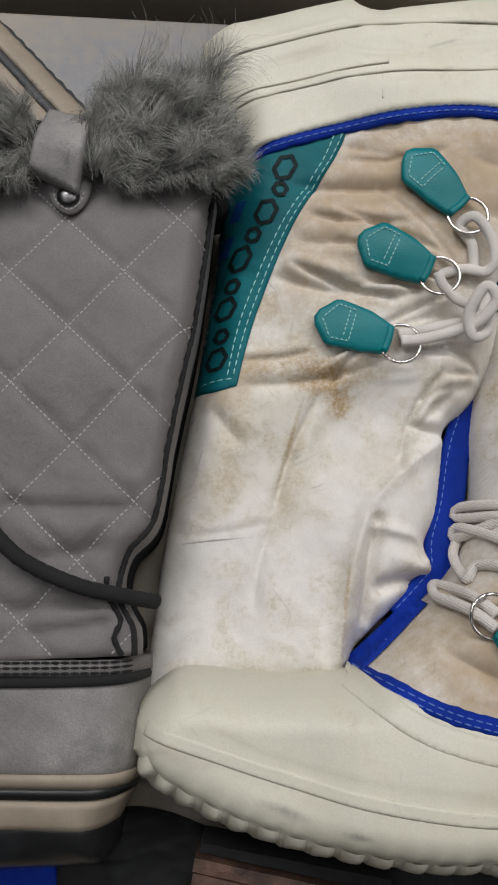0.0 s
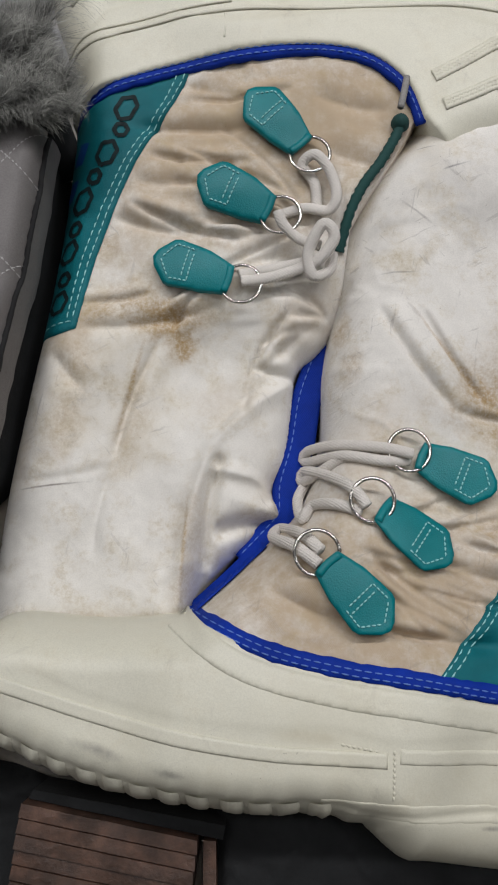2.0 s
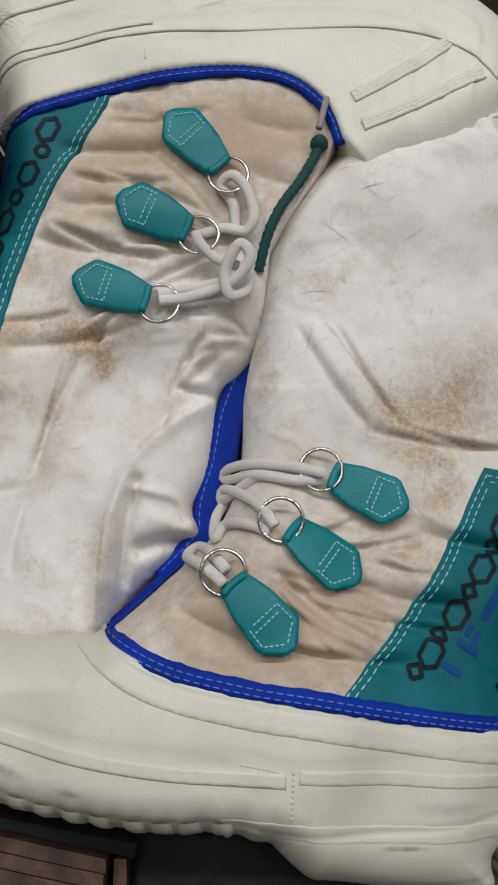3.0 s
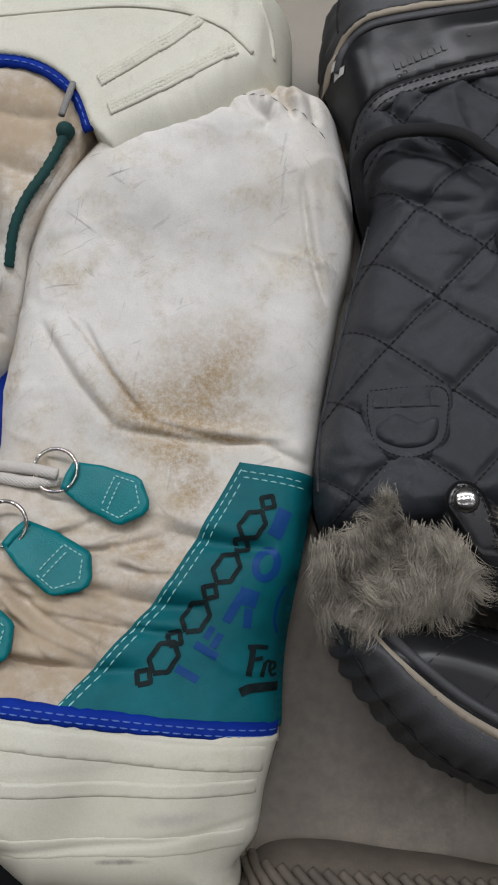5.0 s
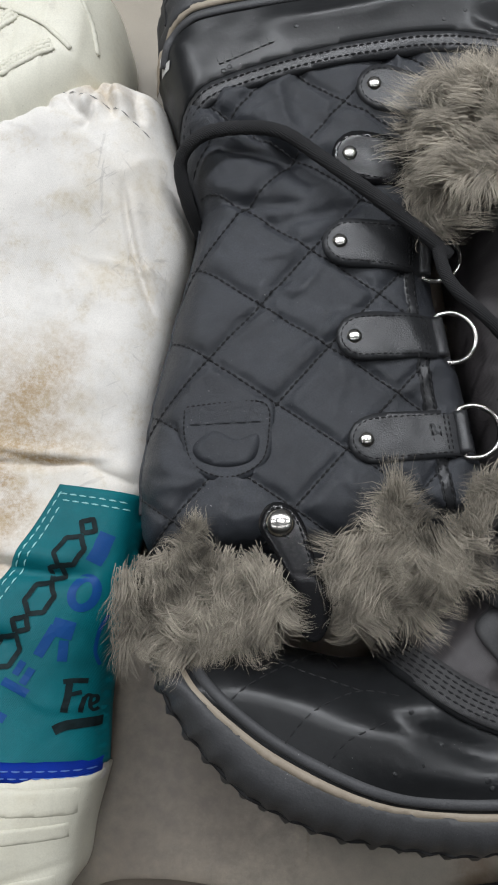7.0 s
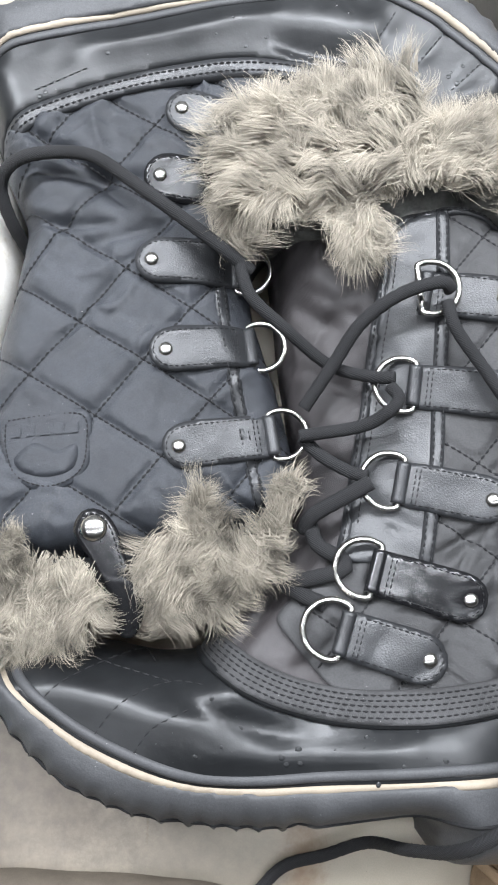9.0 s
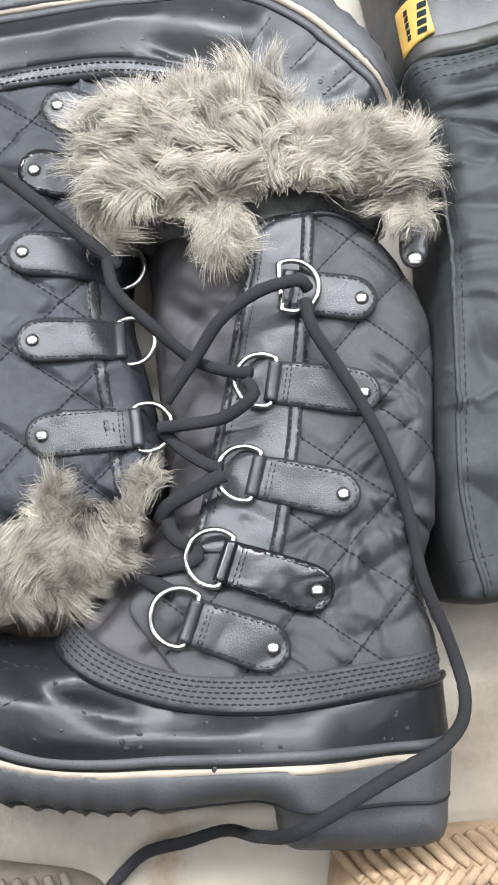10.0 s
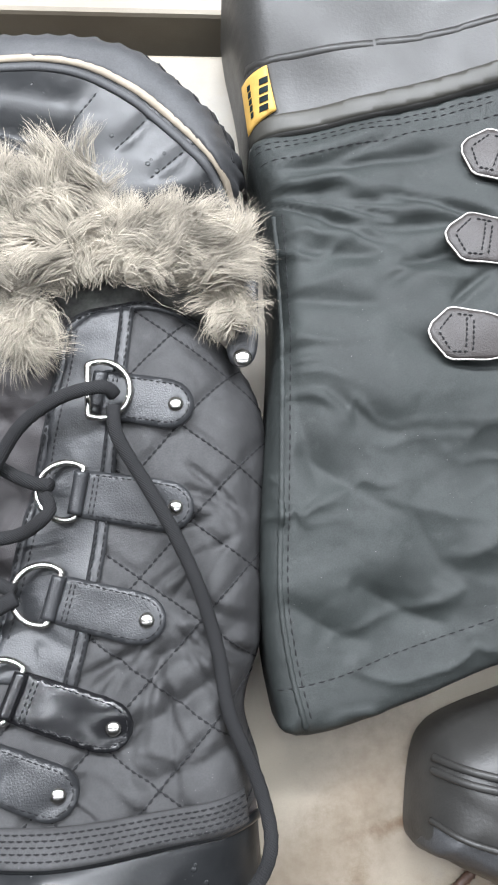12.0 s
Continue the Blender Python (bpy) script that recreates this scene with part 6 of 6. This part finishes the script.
def g_band(name, y0, y1, mat, lift, label="", drop=0.0012):
    """A band across the boot's foot between two heights on its side."""
    right = lambda y: float(np.interp(y, [p[1] for p in G_RIGHT], [p[0] for p in G_RIGHT]))
    slope = 0.02
    ys = np.linspace(y0, y1, 5)
    pts = [(-0.20, y0), (-0.14, y0)] + [(right(y) + lift * 0.5, y + slope * 0.0) for y in ys] + [(-0.14, y1), (-0.20, y1)]
    P = np.array(pts)
    rim = []
    for a, b in zip(P, np.roll(P, -1, 0)):
        m = max(1, int(np.linalg.norm(b - a) / 0.003))
        rim += [a + (b - a) * s / m for s in range(m)]
    return sheet(name, rim, g_plain, mat, grey_g, label, lift=lift, floor=0.01, step=0.003)


g_band("leather_foot", -0.0325, -0.0715, M["greysuede"], 0.001, "scuffed pale grey leather foot")
wt = g_band("welt", -0.0300, -0.0235, M["taupe"], 0.0018, "taupe welt with black stitching")
stitches("stitching", [[(-0.14, -0.0245), (-0.09, -0.0242), (-0.05, -0.0240)], [(-0.14, -0.0268), (-0.09, -0.0265), (-0.05, -0.0262)], [(-0.14, -0.0290), (-0.09, -0.0288), (-0.05, -0.0284)]], g_lift(0.002), M["thread"], wt, pitch=0.0042, length=0.0038, width=0.0013)
cord("welt_cord", [(-0.14, -0.0325), (-0.09, -0.0325), (-0.0478, -0.0312)], 0.0022, g_plain, M["blacklace"], grey_g, lift=0.0015, braid=0.0)
g_band("sole_band", -0.0770, -0.0710, M["stripe"], 0.0028, "beige rubber foxing")
g_band("sole_line", -0.0815, -0.0770, M["blackrubber"], 0.0034)
g_band("sole_band", -0.0950, -0.0825, M["stripe"], 0.0028, "beige rubber foxing")
g_band("heel_block", -0.1145, -0.0945, M["blackrubber"], 0.0010, "black rubber heel block")
cord("edge_seam", [(-0.0618, 0.012), (-0.0620, 0.004), (-0.0560, -0.006), (-0.0585, -0.014), (-0.0550, -0.0215)], 0.0012, g_h, M["blacklace"], grey_g, lift=0.0006, braid=0.2)
cord("edge_binding", [(-0.0172, 0.196), (-0.0242, 0.138), (-0.0360, 0.076), (-0.0425, 0.038), (-0.054, 0.022), (-0.0575, 0.004), (-0.051, -0.010), (-0.0500, -0.0215)], 0.0014, g_h, M["blacklace"], grey_g, lift=0.0006, braid=0.1)
lace_g = thing("boot_lace", "black round lace stretched across a grey boot", "lace", "", (-0.08, 0.01, 0.08))
tube("cord", laid([(-0.150, 0.075, 0.09), (-0.125, 0.048, 0.088), (-0.112, 0.033, 0.086), (-0.097, 0.019, 0.085), (-0.074, 0.0085, 0.084), (-0.055, 0.004, 0.076), (-0.042, 0.0015, 0.060)]), 0.0034, M["blacklace"], lace_g, "", flat=0.9, braid=0.05)
tab_c4 = np.array([(-0.0927, 0.2263), (-0.0716, 0.2190), (-0.0791, 0.1851), (-0.1000, 0.1949)])
tab_rim = np.vstack([tab_c4[k] + (tab_c4[(k + 1) % 4] - tab_c4[k]) * q / 12 for k in range(4) for q in range(12)])
sheet("pull_tab", tab_rim, lambda x, y: 0.0990 + 0.0050 * np.cos((y - 0.207) * 105) + 0.0005 * fbm(x, y, 160, 3, 4), M["greysuede"], grey_g, "worn grey leather pull tab", down=0.007, step=0.0016)
sheet("snap_base", outline_of([(-0.0925, 0.1945), (-0.0915, 0.1835), (-0.0835, 0.1772), (-0.0760, 0.1825), (-0.0748, 0.1945)], 0.002), flat_at(0.0895), M["taupe"], grey_g)
stitches("stitching", [[(-0.0905, 0.190), (-0.0897, 0.1840), (-0.0835, 0.1790), (-0.0776, 0.1832), (-0.0768, 0.190)]], flat_at(0.0897), M["taupethread"], grey_g, pitch=0.0024, length=0.0018, width=0.0007)
dome("snap", -0.0838, 0.1856, 0.0894, 0.0056, 0.0032, M["darksteel"], grey_g, "dark domed snap")
fg = []
fg += tuft([(-0.076, 0.196), (-0.074, 0.226), (-0.06, 0.231), (-0.035, 0.233), (-0.018, 0.226), (-0.008, 0.206), (-0.014, 0.192), (-0.04, 0.192)], 190, flat_at(0.088), lambda x, y: 95 - (x + 0.05) * 700, 0.017, rng, lift=0.009, jitter=46)
fg += tuft([(-0.060, 0.232), (-0.03, 0.236), (-0.018, 0.225), (-0.05, 0.218)], 30, flat_at(0.088), 82, 0.026, rng, lift=0.006, jitter=26)
fg += tuft([(-0.072, 0.203), (-0.02, 0.203), (-0.010, 0.196), (-0.03, 0.191), (-0.062, 0.192)], 60, flat_at(0.090), -62, 0.011, rng, lift=0.006, jitter=40)
fg += tuft([(-0.020, 0.206), (-0.008, 0.208), (-0.004, 0.196), (-0.014, 0.190)], 30, flat_at(0.086), -40, 0.012, rng, lift=0.006)
fg += tuft([(-0.14, 0.215), (-0.112, 0.232), (-0.102, 0.222), (-0.102, 0.200), (-0.106, 0.190), (-0.14, 0.190)], 130, flat_at(0.089), lambda x, y: 262 if y < 0.206 else 110, 0.014, rng, lift=0.008, jitter=36)
fg += tuft([(-0.062, 0.232), (-0.02, 0.232), (-0.014, 0.215), (-0.055, 0.212)], 16, flat_at(0.088), 80, 0.030, rng, lift=0.006, jitter=24, spread=0.0010)
fg += tuft([(-0.066, 0.238), (-0.02, 0.238), (-0.012, 0.222), (-0.055, 0.222)], 14, flat_at(0.086), 84, 0.036, rng, lift=0.004, jitter=22, spread=0.0026)
fur("fur_cuff", fg, M["furdark"], grey_g, "shaggy dark grey fur cuff", 60, 33, gather=0.12)
# dark sheet added below this pile as well
sheet("cuff_backing", outline_of([(-0.14, 0.194), (-0.14, 0.23), (-0.08, 0.228), (-0.03, 0.230), (-0.016, 0.222), (-0.013, 0.198), (-0.05, 0.194)]), flat_at(0.083), M["blackcloth"], grey_g, floor=0.03)
grey_h = thing("quilted_boot", "grey boot with beige foxing and black lugged sole, toe outwards", "boot", "grey quilted boots", (-0.2, 0.27, 0))
H_EDGE = [(-0.150, 0.327), (-0.136, 0.315), (-0.116, 0.294), (-0.098, 0.275), (-0.079, 0.254), (-0.074, 0.240)]
h_edge = toothed(H_EDGE, 0.0085, 0.0022, lean=0.5)
h_poly = np.vstack([h_edge[::-1][:-1] * 1.0, curve([(-0.150, 0.327), (-0.25, 0.34), (-0.3, 0.3), (-0.25, 0.23), (-0.15, 0.215), (-0.09, 0.225), (-0.074, 0.240)])[:-1]])
h_h = round_body(h_poly, [(-0.13, 0.27, 0.070), (-0.2, 0.27, 0.075), (-0.1, 0.25, 0.062)], 0.02, 0.030, (), 0.0004, 40, 8)
sheet("lugged_sole", h_poly, h_h, M["greyrubber"], grey_h, "black lugged rubber sole", floor=0.004)
ribbon("sole_band", shifted(H_EDGE, -0.0125)[::5].tolist(), 0.0125, h_h, M["stripe"], grey_h, "beige rubber foxing", lift=0.0022)
ribbon("sole_line", shifted(H_EDGE, -0.0215)[::5].tolist(), 0.0045, h_h, M["greyrubber"], grey_h, lift=0.0024)
ribbon("sole_band", shifted(H_EDGE, -0.028)[::5].tolist(), 0.0085, h_h, M["stripe"], grey_h, "beige rubber foxing", lift=0.0022)

# ---- the charcoal nylon pair ----
char_e = thing("snow_boot", "charcoal nylon snow boot with black rubber foot and yellow label", "boot", "charcoal snow boots", (0.62, 0.15, 0))
E_LEFT = [(0.540, 0.318), (0.5415, 0.298), (0.545, 0.270), (0.5475, 0.230), (0.5520, 0.205), (0.5530, 0.185), (0.5520, 0.147), (0.5480, 0.110), (0.5415, 0.0726), (0.5375, 0.0362), (0.5375, 0.008), (0.5385, -0.0106), (0.5415, -0.031)]
E_REST = [(0.5415, -0.031), (0.548, -0.0345), (0.566, -0.0330), (0.60, -0.024), (0.632, -0.014), (0.70, 0.004), (0.73, 0.06), (0.74, 0.12), (0.76, 0.2), (0.81, 0.23), (0.84, 0.26), (0.84, 0.3), (0.8, 0.328), (0.7, 0.336), (0.6, 0.334), (0.55, 0.332), (0.540, 0.318)]
e_body = np.vstack([curve(E_LEFT)[:-1], curve(E_REST)[:-1]])
E_KNOTS = [(0.56, 0.236, 0.062), (0.60, 0.20, 0.072), (0.60, 0.12, 0.076), (0.58, 0.05, 0.068), (0.60, 0.0, 0.056), (0.65, 0.05, 0.064), (0.66, 0.15, 0.076), (0.60, 0.28, 0.074), (0.7, 0.28, 0.085)]
E_FOLDS = [(0.555, 0.212, 0.64, 0.214, 0.004, -0.0045), (0.55, 0.199, 0.61, 0.190, 0.004, -0.0035), (0.575, 0.182, 0.65, 0.178, 0.0045, -0.0045), (0.552, 0.150, 0.60, 0.142, 0.005, -0.0035), (0.60, 0.130, 0.65, 0.110, 0.007, -0.004), (0.57, 0.105, 0.60, 0.085, 0.006, -0.003), (0.555, 0.082, 0.60, 0.052, 0.007, -0.0035), (0.58, 0.062, 0.66, 0.045, 0.009, 0.004), (0.575, 0.026, 0.615, 0.005, 0.006, -0.0045), (0.545, 0.02, 0.58, 0.0, 0.006, -0.0035), (0.6, 0.06, 0.62, 0.02, 0.008, -0.003), (0.62, 0.03, 0.67, 0.06, 0.008, 0.004), (0.60, 0.16, 0.64, 0.15, 0.005, 0.003), (0.565, 0.17, 0.6, 0.165, 0.005, -0.004), (0.556, 0.14, 0.565, 0.06, 0.005, -0.002)]
e_h = round_body(e_body, E_KNOTS, 0.012, 0.050, [(*c[:5], c[5] * 0.8) for c in E_FOLDS] + fan(0.545, 0.205, -30, 12, 9, 0.008, 0.075, 0.0022, 0.0036, 23) + fan(0.66, 0.17, 150, 215, 7, 0.012, 0.07, 0.0024, 0.0034, 24), 0.0010, 38, 41, crumple(48, 0.0034, 9, (1.0, -0.12), 3.5))
e_smooth = round_body(e_body, E_KNOTS, 0.012, 0.050)
e_foot_h = round_body(e_body, E_KNOTS, 0.020, 0.042, (), 0.0003, 30, 42)
E_HEM = [(0.5475, 0.230), (0.567, 0.229), (0.612, 0.233), (0.660, 0.241), (0.74, 0.252), (0.83, 0.256)]
e_cloth = np.vstack([curve(E_HEM)[::-1][:-1], curve(E_LEFT[3:])[:-1], curve(E_REST[:9])[:-1], [(0.81, 0.23)]])
sheet("shaft", e_cloth, e_h, M["nylonblack"], char_e, "crinkled charcoal nylon shaft", step=0.0016, floor=0.004)
e_foot = np.vstack([curve(E_HEM)[:-1], [(0.83, 0.262)], curve(E_REST[10:])[:-1], curve(E_LEFT[:4])[:-1]])
sheet("rubber_foot", e_foot, e_foot_h, M["matteblack"], char_e, "dull black rubber foot", lift=0.002, floor=0.004)
olive = material("olive_black_rubber", (0.045, 0.043, 0.036), 0.5, vary=0.15)
ribbon("trim", [(p[0] + 0.0005, p[1] + 0.006) for p in E_HEM], 0.0095, e_foot_h, olive, char_e, "olive-black rubber trim band", lift=0.0026)
ribbon("trim_ridge", [(p[0] + 0.0, p[1] + 0.037 - 0.06 * (p[0] - 0.5475)) for p in E_HEM], 0.004, e_foot_h, M["matteblack"], char_e, lift=0.0026)
stitches("stitching", [[(0.549, 0.2265), (0.567, 0.2255), (0.612, 0.2295), (0.660, 0.2375)], [(0.549, 0.2235), (0.567, 0.2225), (0.612, 0.2265), (0.660, 0.2345)], [(0.551, 0.2165), (0.57, 0.2155), (0.612, 0.2205), (0.660, 0.2275)]], e_h, M["thread"], char_e)
E_SEAM = [(0.5555, 0.19), (0.5545, 0.140), (0.5520, 0.105), (0.5480, 0.060), (0.5452, 0.030), (0.5452, 0.0124), (0.5475, -0.010), (0.5515, -0.031)]
cord("side_seam", E_SEAM, 0.0013, e_h, M["nylonblack"], char_e, lift=-0.0002, braid=0.2)
stitches("stitching", [shifted(E_SEAM, 0.003), [(0.5406, -0.0152), (0.5663, -0.0117), (0.5903, -0.0045), (0.6349, 0.0070), (0.66, 0.015)]], e_h, M["thread"], char_e)
lab_pts = np.array([(0.5460, 0.262), (0.5570, 0.2625), (0.5600, 0.241), (0.5475, 0.237)])
lab = sheet("heel_label", np.vstack([lab_pts[k] + (lab_pts[(k + 1) % 4] - lab_pts[k]) * s / 6 for k in range(4) for s in range(6)]), e_foot_h, M["yellow"], char_e, "yellow printed heel label", lift=0.0046, step=0.0018)
for k in range(4):
    lettering_bar("print_bar", 0.5545 + 0.0002 * k, 0.2430 + 0.0042 * k, 0.0028, 0.0040, 88, e_foot_h, M["print"], lab, 0.0051)
for k in range(5):
    lettering_bar("print_bar", 0.5494 - 0.0002 * k, 0.2430 + 0.0034 * k, 0.0026, 0.0012, 88, e_foot_h, M["print"], lab, 0.0051)
brownleather = material("brown_black_leather", (0.040, 0.034, 0.032), 0.5, grain=1100, bump=0.4, vary=0.2)
for x, y, hd in [(0.6575, 0.2050, 155), (0.6460, 0.1665, 165), (0.6335, 0.1245, 172)]:
    lace_tag(x, y, hd, add(e_smooth, lambda x, y: 0.0010), char_e, brownleather, M["thread"], 1.08, 0.0095, M["lace"])
char_f = thing("snow_boot", "black rubber snow boot, toe showing below the hem of its mate", "boot", "charcoal snow boots", (0.72, -0.07, 0))
F_OUT = [(0.5995, -0.0895), (0.6005, -0.072), (0.606, -0.050), (0.6130, -0.0405), (0.623, -0.0355), (0.643, -0.0295), (0.70, -0.016), (0.8, -0.012), (0.88, -0.03), (0.89, -0.08), (0.86, -0.11), (0.7, -0.122), (0.66, -0.118), (0.634, -0.109), (0.611, -0.0965)]
f_out = outline_of(F_OUT)
f_h = round_body(f_out, [(0.63, -0.06, 0.052), (0.7, -0.06, 0.07), (0.85, -0.06, 0.075)], 0.026, 0.014, (), 0.0003, 40, 3, foot_steps([(0.5995, -0.0895), (0.611, -0.0965), (0.634, -0.109), (0.66, -0.118), (0.7, -0.122)], [(0.012, -0.0022), (0.0135, 0.0014), (0.030, 0.0012), (0.037, -0.0012)]))
sheet("rubber_foot", f_out, f_h, M["matteblack"], char_f, "dull black rubber toe with moulded bands", floor=0.002)
ribbon("sole_band", [(0.6025, -0.0815), (0.616, -0.0885), (0.645, -0.0985), (0.685, -0.109)], 0.0120, f_h, M["greyrubber"], char_f, "dark grey rubber sole band", lift=0.0016)
for off in (0.0, 0.0050):
    cord("toe_band", shifted([(0.6070, -0.0560), (0.622, -0.0605), (0.645, -0.0660), (0.69, -0.0740)], off)[::3].tolist(), 0.0017, f_h, M["matteblack"], char_f, lift=0.0012, braid=0.0)
cord("sole_ridge", [(0.6035, -0.0755), (0.617, -0.0820), (0.646, -0.0915), (0.686, -0.1020)], 0.0012, f_h, M["matteblack"], char_f, lift=0.0018, braid=0.1)
lace_end = thing("lace_end", "brown braided lace end lying on the shelf deck", "lace", "", (0.63, -0.105, 0))
tube("cord", [(0.600, -0.130, 0.0026), (0.622, -0.113, 0.0026), (0.633, -0.105, 0.0028), (0.645, -0.096, 0.004)], 0.0022, M["wood"], lace_end, braid=0.2, step=0.0012)

# ---- shoes that show at the shelf's front ----
heel_shoe = thing("heeled_shoe", "dark brown shoe with a stacked wooden heel", "shoe", "", (0.01, -0.14, 0))


def slab(name, pts, z0, z1, mat, parent, label="", step=0.004):
    P = np.array(pts)
    rim = []
    for a, b in zip(P, np.roll(P, -1, 0)):
        m = max(1, int(np.linalg.norm(b - a) / step))
        rim += [a + (b - a) * s / m for s in range(m)]
    ob = sheet(name, rim, lambda x, y: z1 + 0.0004 * fbm(x, y, 60, 3, 2), mat, parent, label, step=step, floor=z0, lip=0.0001)
    ob.data.polygons.foreach_set("use_smooth", [False] * len(ob.data.polygons))
    return ob


for k in range(9):
    oy = -0.0005 - 0.0062 * k
    at = local(0.015, -0.1185, -11.5)
    w = 0.040 - 0.0006 * k
    slab("heel_layer", at([(-w, oy), (-w, oy - 0.0058), (w + 0.001 * k, oy - 0.0058), (w + 0.001 * (k - 1), oy)]), 0.006, 0.042 + 0.0008 * ((k * 7) % 3), M["wood"], heel_shoe)
slab("shoe_sole", local(0.015, -0.1185, -11.5)([(-0.039, 0.0), (-0.038, 0.004), (0.05, 0.006), (0.05, 0.0)]), 0.004, 0.034, M["blackcloth"], heel_shoe, "black leather sole edge")
slab("heel_side", local(0.015, -0.1185, -11.5)([(0.0415, -0.002), (0.047, -0.001), (0.060, -0.06), (0.053, -0.06)]), 0.004, 0.034, M["wood"], heel_shoe)
black_shoe = thing("black_shoe", "black knit shoe lying in shadow", "shoe", "", (0.11, -0.15, 0))
bs = outline_of([(0.058, -0.125), (0.085, -0.112), (0.12, -0.115), (0.15, -0.128), (0.215, -0.138), (0.22, -0.19), (0.15, -0.20), (0.07, -0.19)])
sheet("upper", bs, round_body(bs, [(0.1, -0.15, 0.03), (0.18, -0.16, 0.028)], 0.02, 0.006, (), 0.001, 60, 4, crumple(60, 0.002, 2)), M["blackcloth"], black_shoe, "black knit upper", floor=0.001)
sheet("sole", outline_of([(0.055, -0.124), (0.084, -0.109), (0.121, -0.112), (0.152, -0.126), (0.217, -0.136), (0.223, -0.19), (0.15, -0.203), (0.066, -0.193)]), flat_at(0.006), M["greyrubber"], black_shoe, "dark rubber sole edge", floor=0.0005, step=0.004)
brown_shoe = thing("brown_shoe", "brown rubber shoe sole with chevron treads", "shoe", "", (0.27, -0.15, 0))
br = outline_of([(0.219, -0.150), (0.225, -0.136), (0.238, -0.1275), (0.263, -0.127), (0.29, -0.131), (0.33, -0.137), (0.37, -0.15), (0.37, -0.19), (0.3, -0.2), (0.23, -0.19)])
br_h = round_body(br, [(0.27, -0.16, 0.028), (0.33, -0.17, 0.028)], 0.016, 0.006, (), 0.0004, 60, 4)
sheet("sole", br, br_h, M["brownsole"], brown_shoe, "brown rubber sole", floor=0.001)
for k in range(21):
    x = 0.228 + 0.0066 * k
    cord("tread", [(x - 0.006, -0.1300 - 0.0006 * k), (x + 0.004, -0.142 - 0.0005 * k), (x - 0.006, -0.155), (x + 0.004, -0.168), (x - 0.004, -0.180)], 0.0023, br_h, M["brownsole"], brown_shoe, lift=0.0016, braid=0.06, flat=1.0)
jute_shoe = thing("jute_shoe", "tan braided jute sole of a wedge sandal", "shoe", "", (0.55, -0.16, 0))
ju = outline_of([(0.478, -0.150), (0.487, -0.1425), (0.505, -0.139), (0.55, -0.138), (0.60, -0.141), (0.66, -0.15), (0.66, -0.2), (0.5, -0.2), (0.476, -0.18)])
ju_h = round_body(ju, [(0.55, -0.16, 0.034), (0.62, -0.17, 0.034)], 0.012, 0.010, (), 0.0004, 60, 4)
sheet("sole", ju, ju_h, M["jute"], jute_shoe, "tan jute sole", floor=0.001)
for r in range(5):
    for k in range(26):
        x, y = 0.484 + 0.0068 * k + (0.0034 if r % 2 else 0), -0.1415 - 0.0085 * r - 0.004 * abs(k - 10) / 10
        s = 0.0034 if r % 2 else -0.0034
        if inside(np.array([[x, y]]), ju)[0]:
            cord("braid_strand", [(x - 0.0042, y - s), (x, y, 0.0012), (x + 0.0042, y + s)], 0.0023, ju_h, M["jute"], jute_shoe, lift=0.001, braid=0.0, flat=0.8, step=0.0015)
scarf = thing("cloth_scrap", "royal blue and black bunched fabric", "fabric", "", (-0.09, -0.14, 0))
# The black fold is drawn wider to the right to darken the deck there.
for nm, pts, mt in (("blue_fold", [(-0.14, -0.118), (-0.115, -0.113), (-0.095, -0.119), (-0.092, -0.15), (-0.14, -0.16)], "blue"), ("black_fold", [(-0.094, -0.120), (-0.08, -0.111), (-0.062, -0.099), (-0.035, -0.103), (-0.012, -0.118), (-0.02, -0.16), (-0.07, -0.16), (-0.094, -0.15)], "blackcloth")):
    ol = outline_of(pts)
    sheet(nm, ol, round_body(ol, [(-0.1, -0.14, 0.012)], 0.010, 0.003, (), 0.0012, 70, 5, crumple(55, 0.008, 5)), M[mt], scarf, floor=0.001)
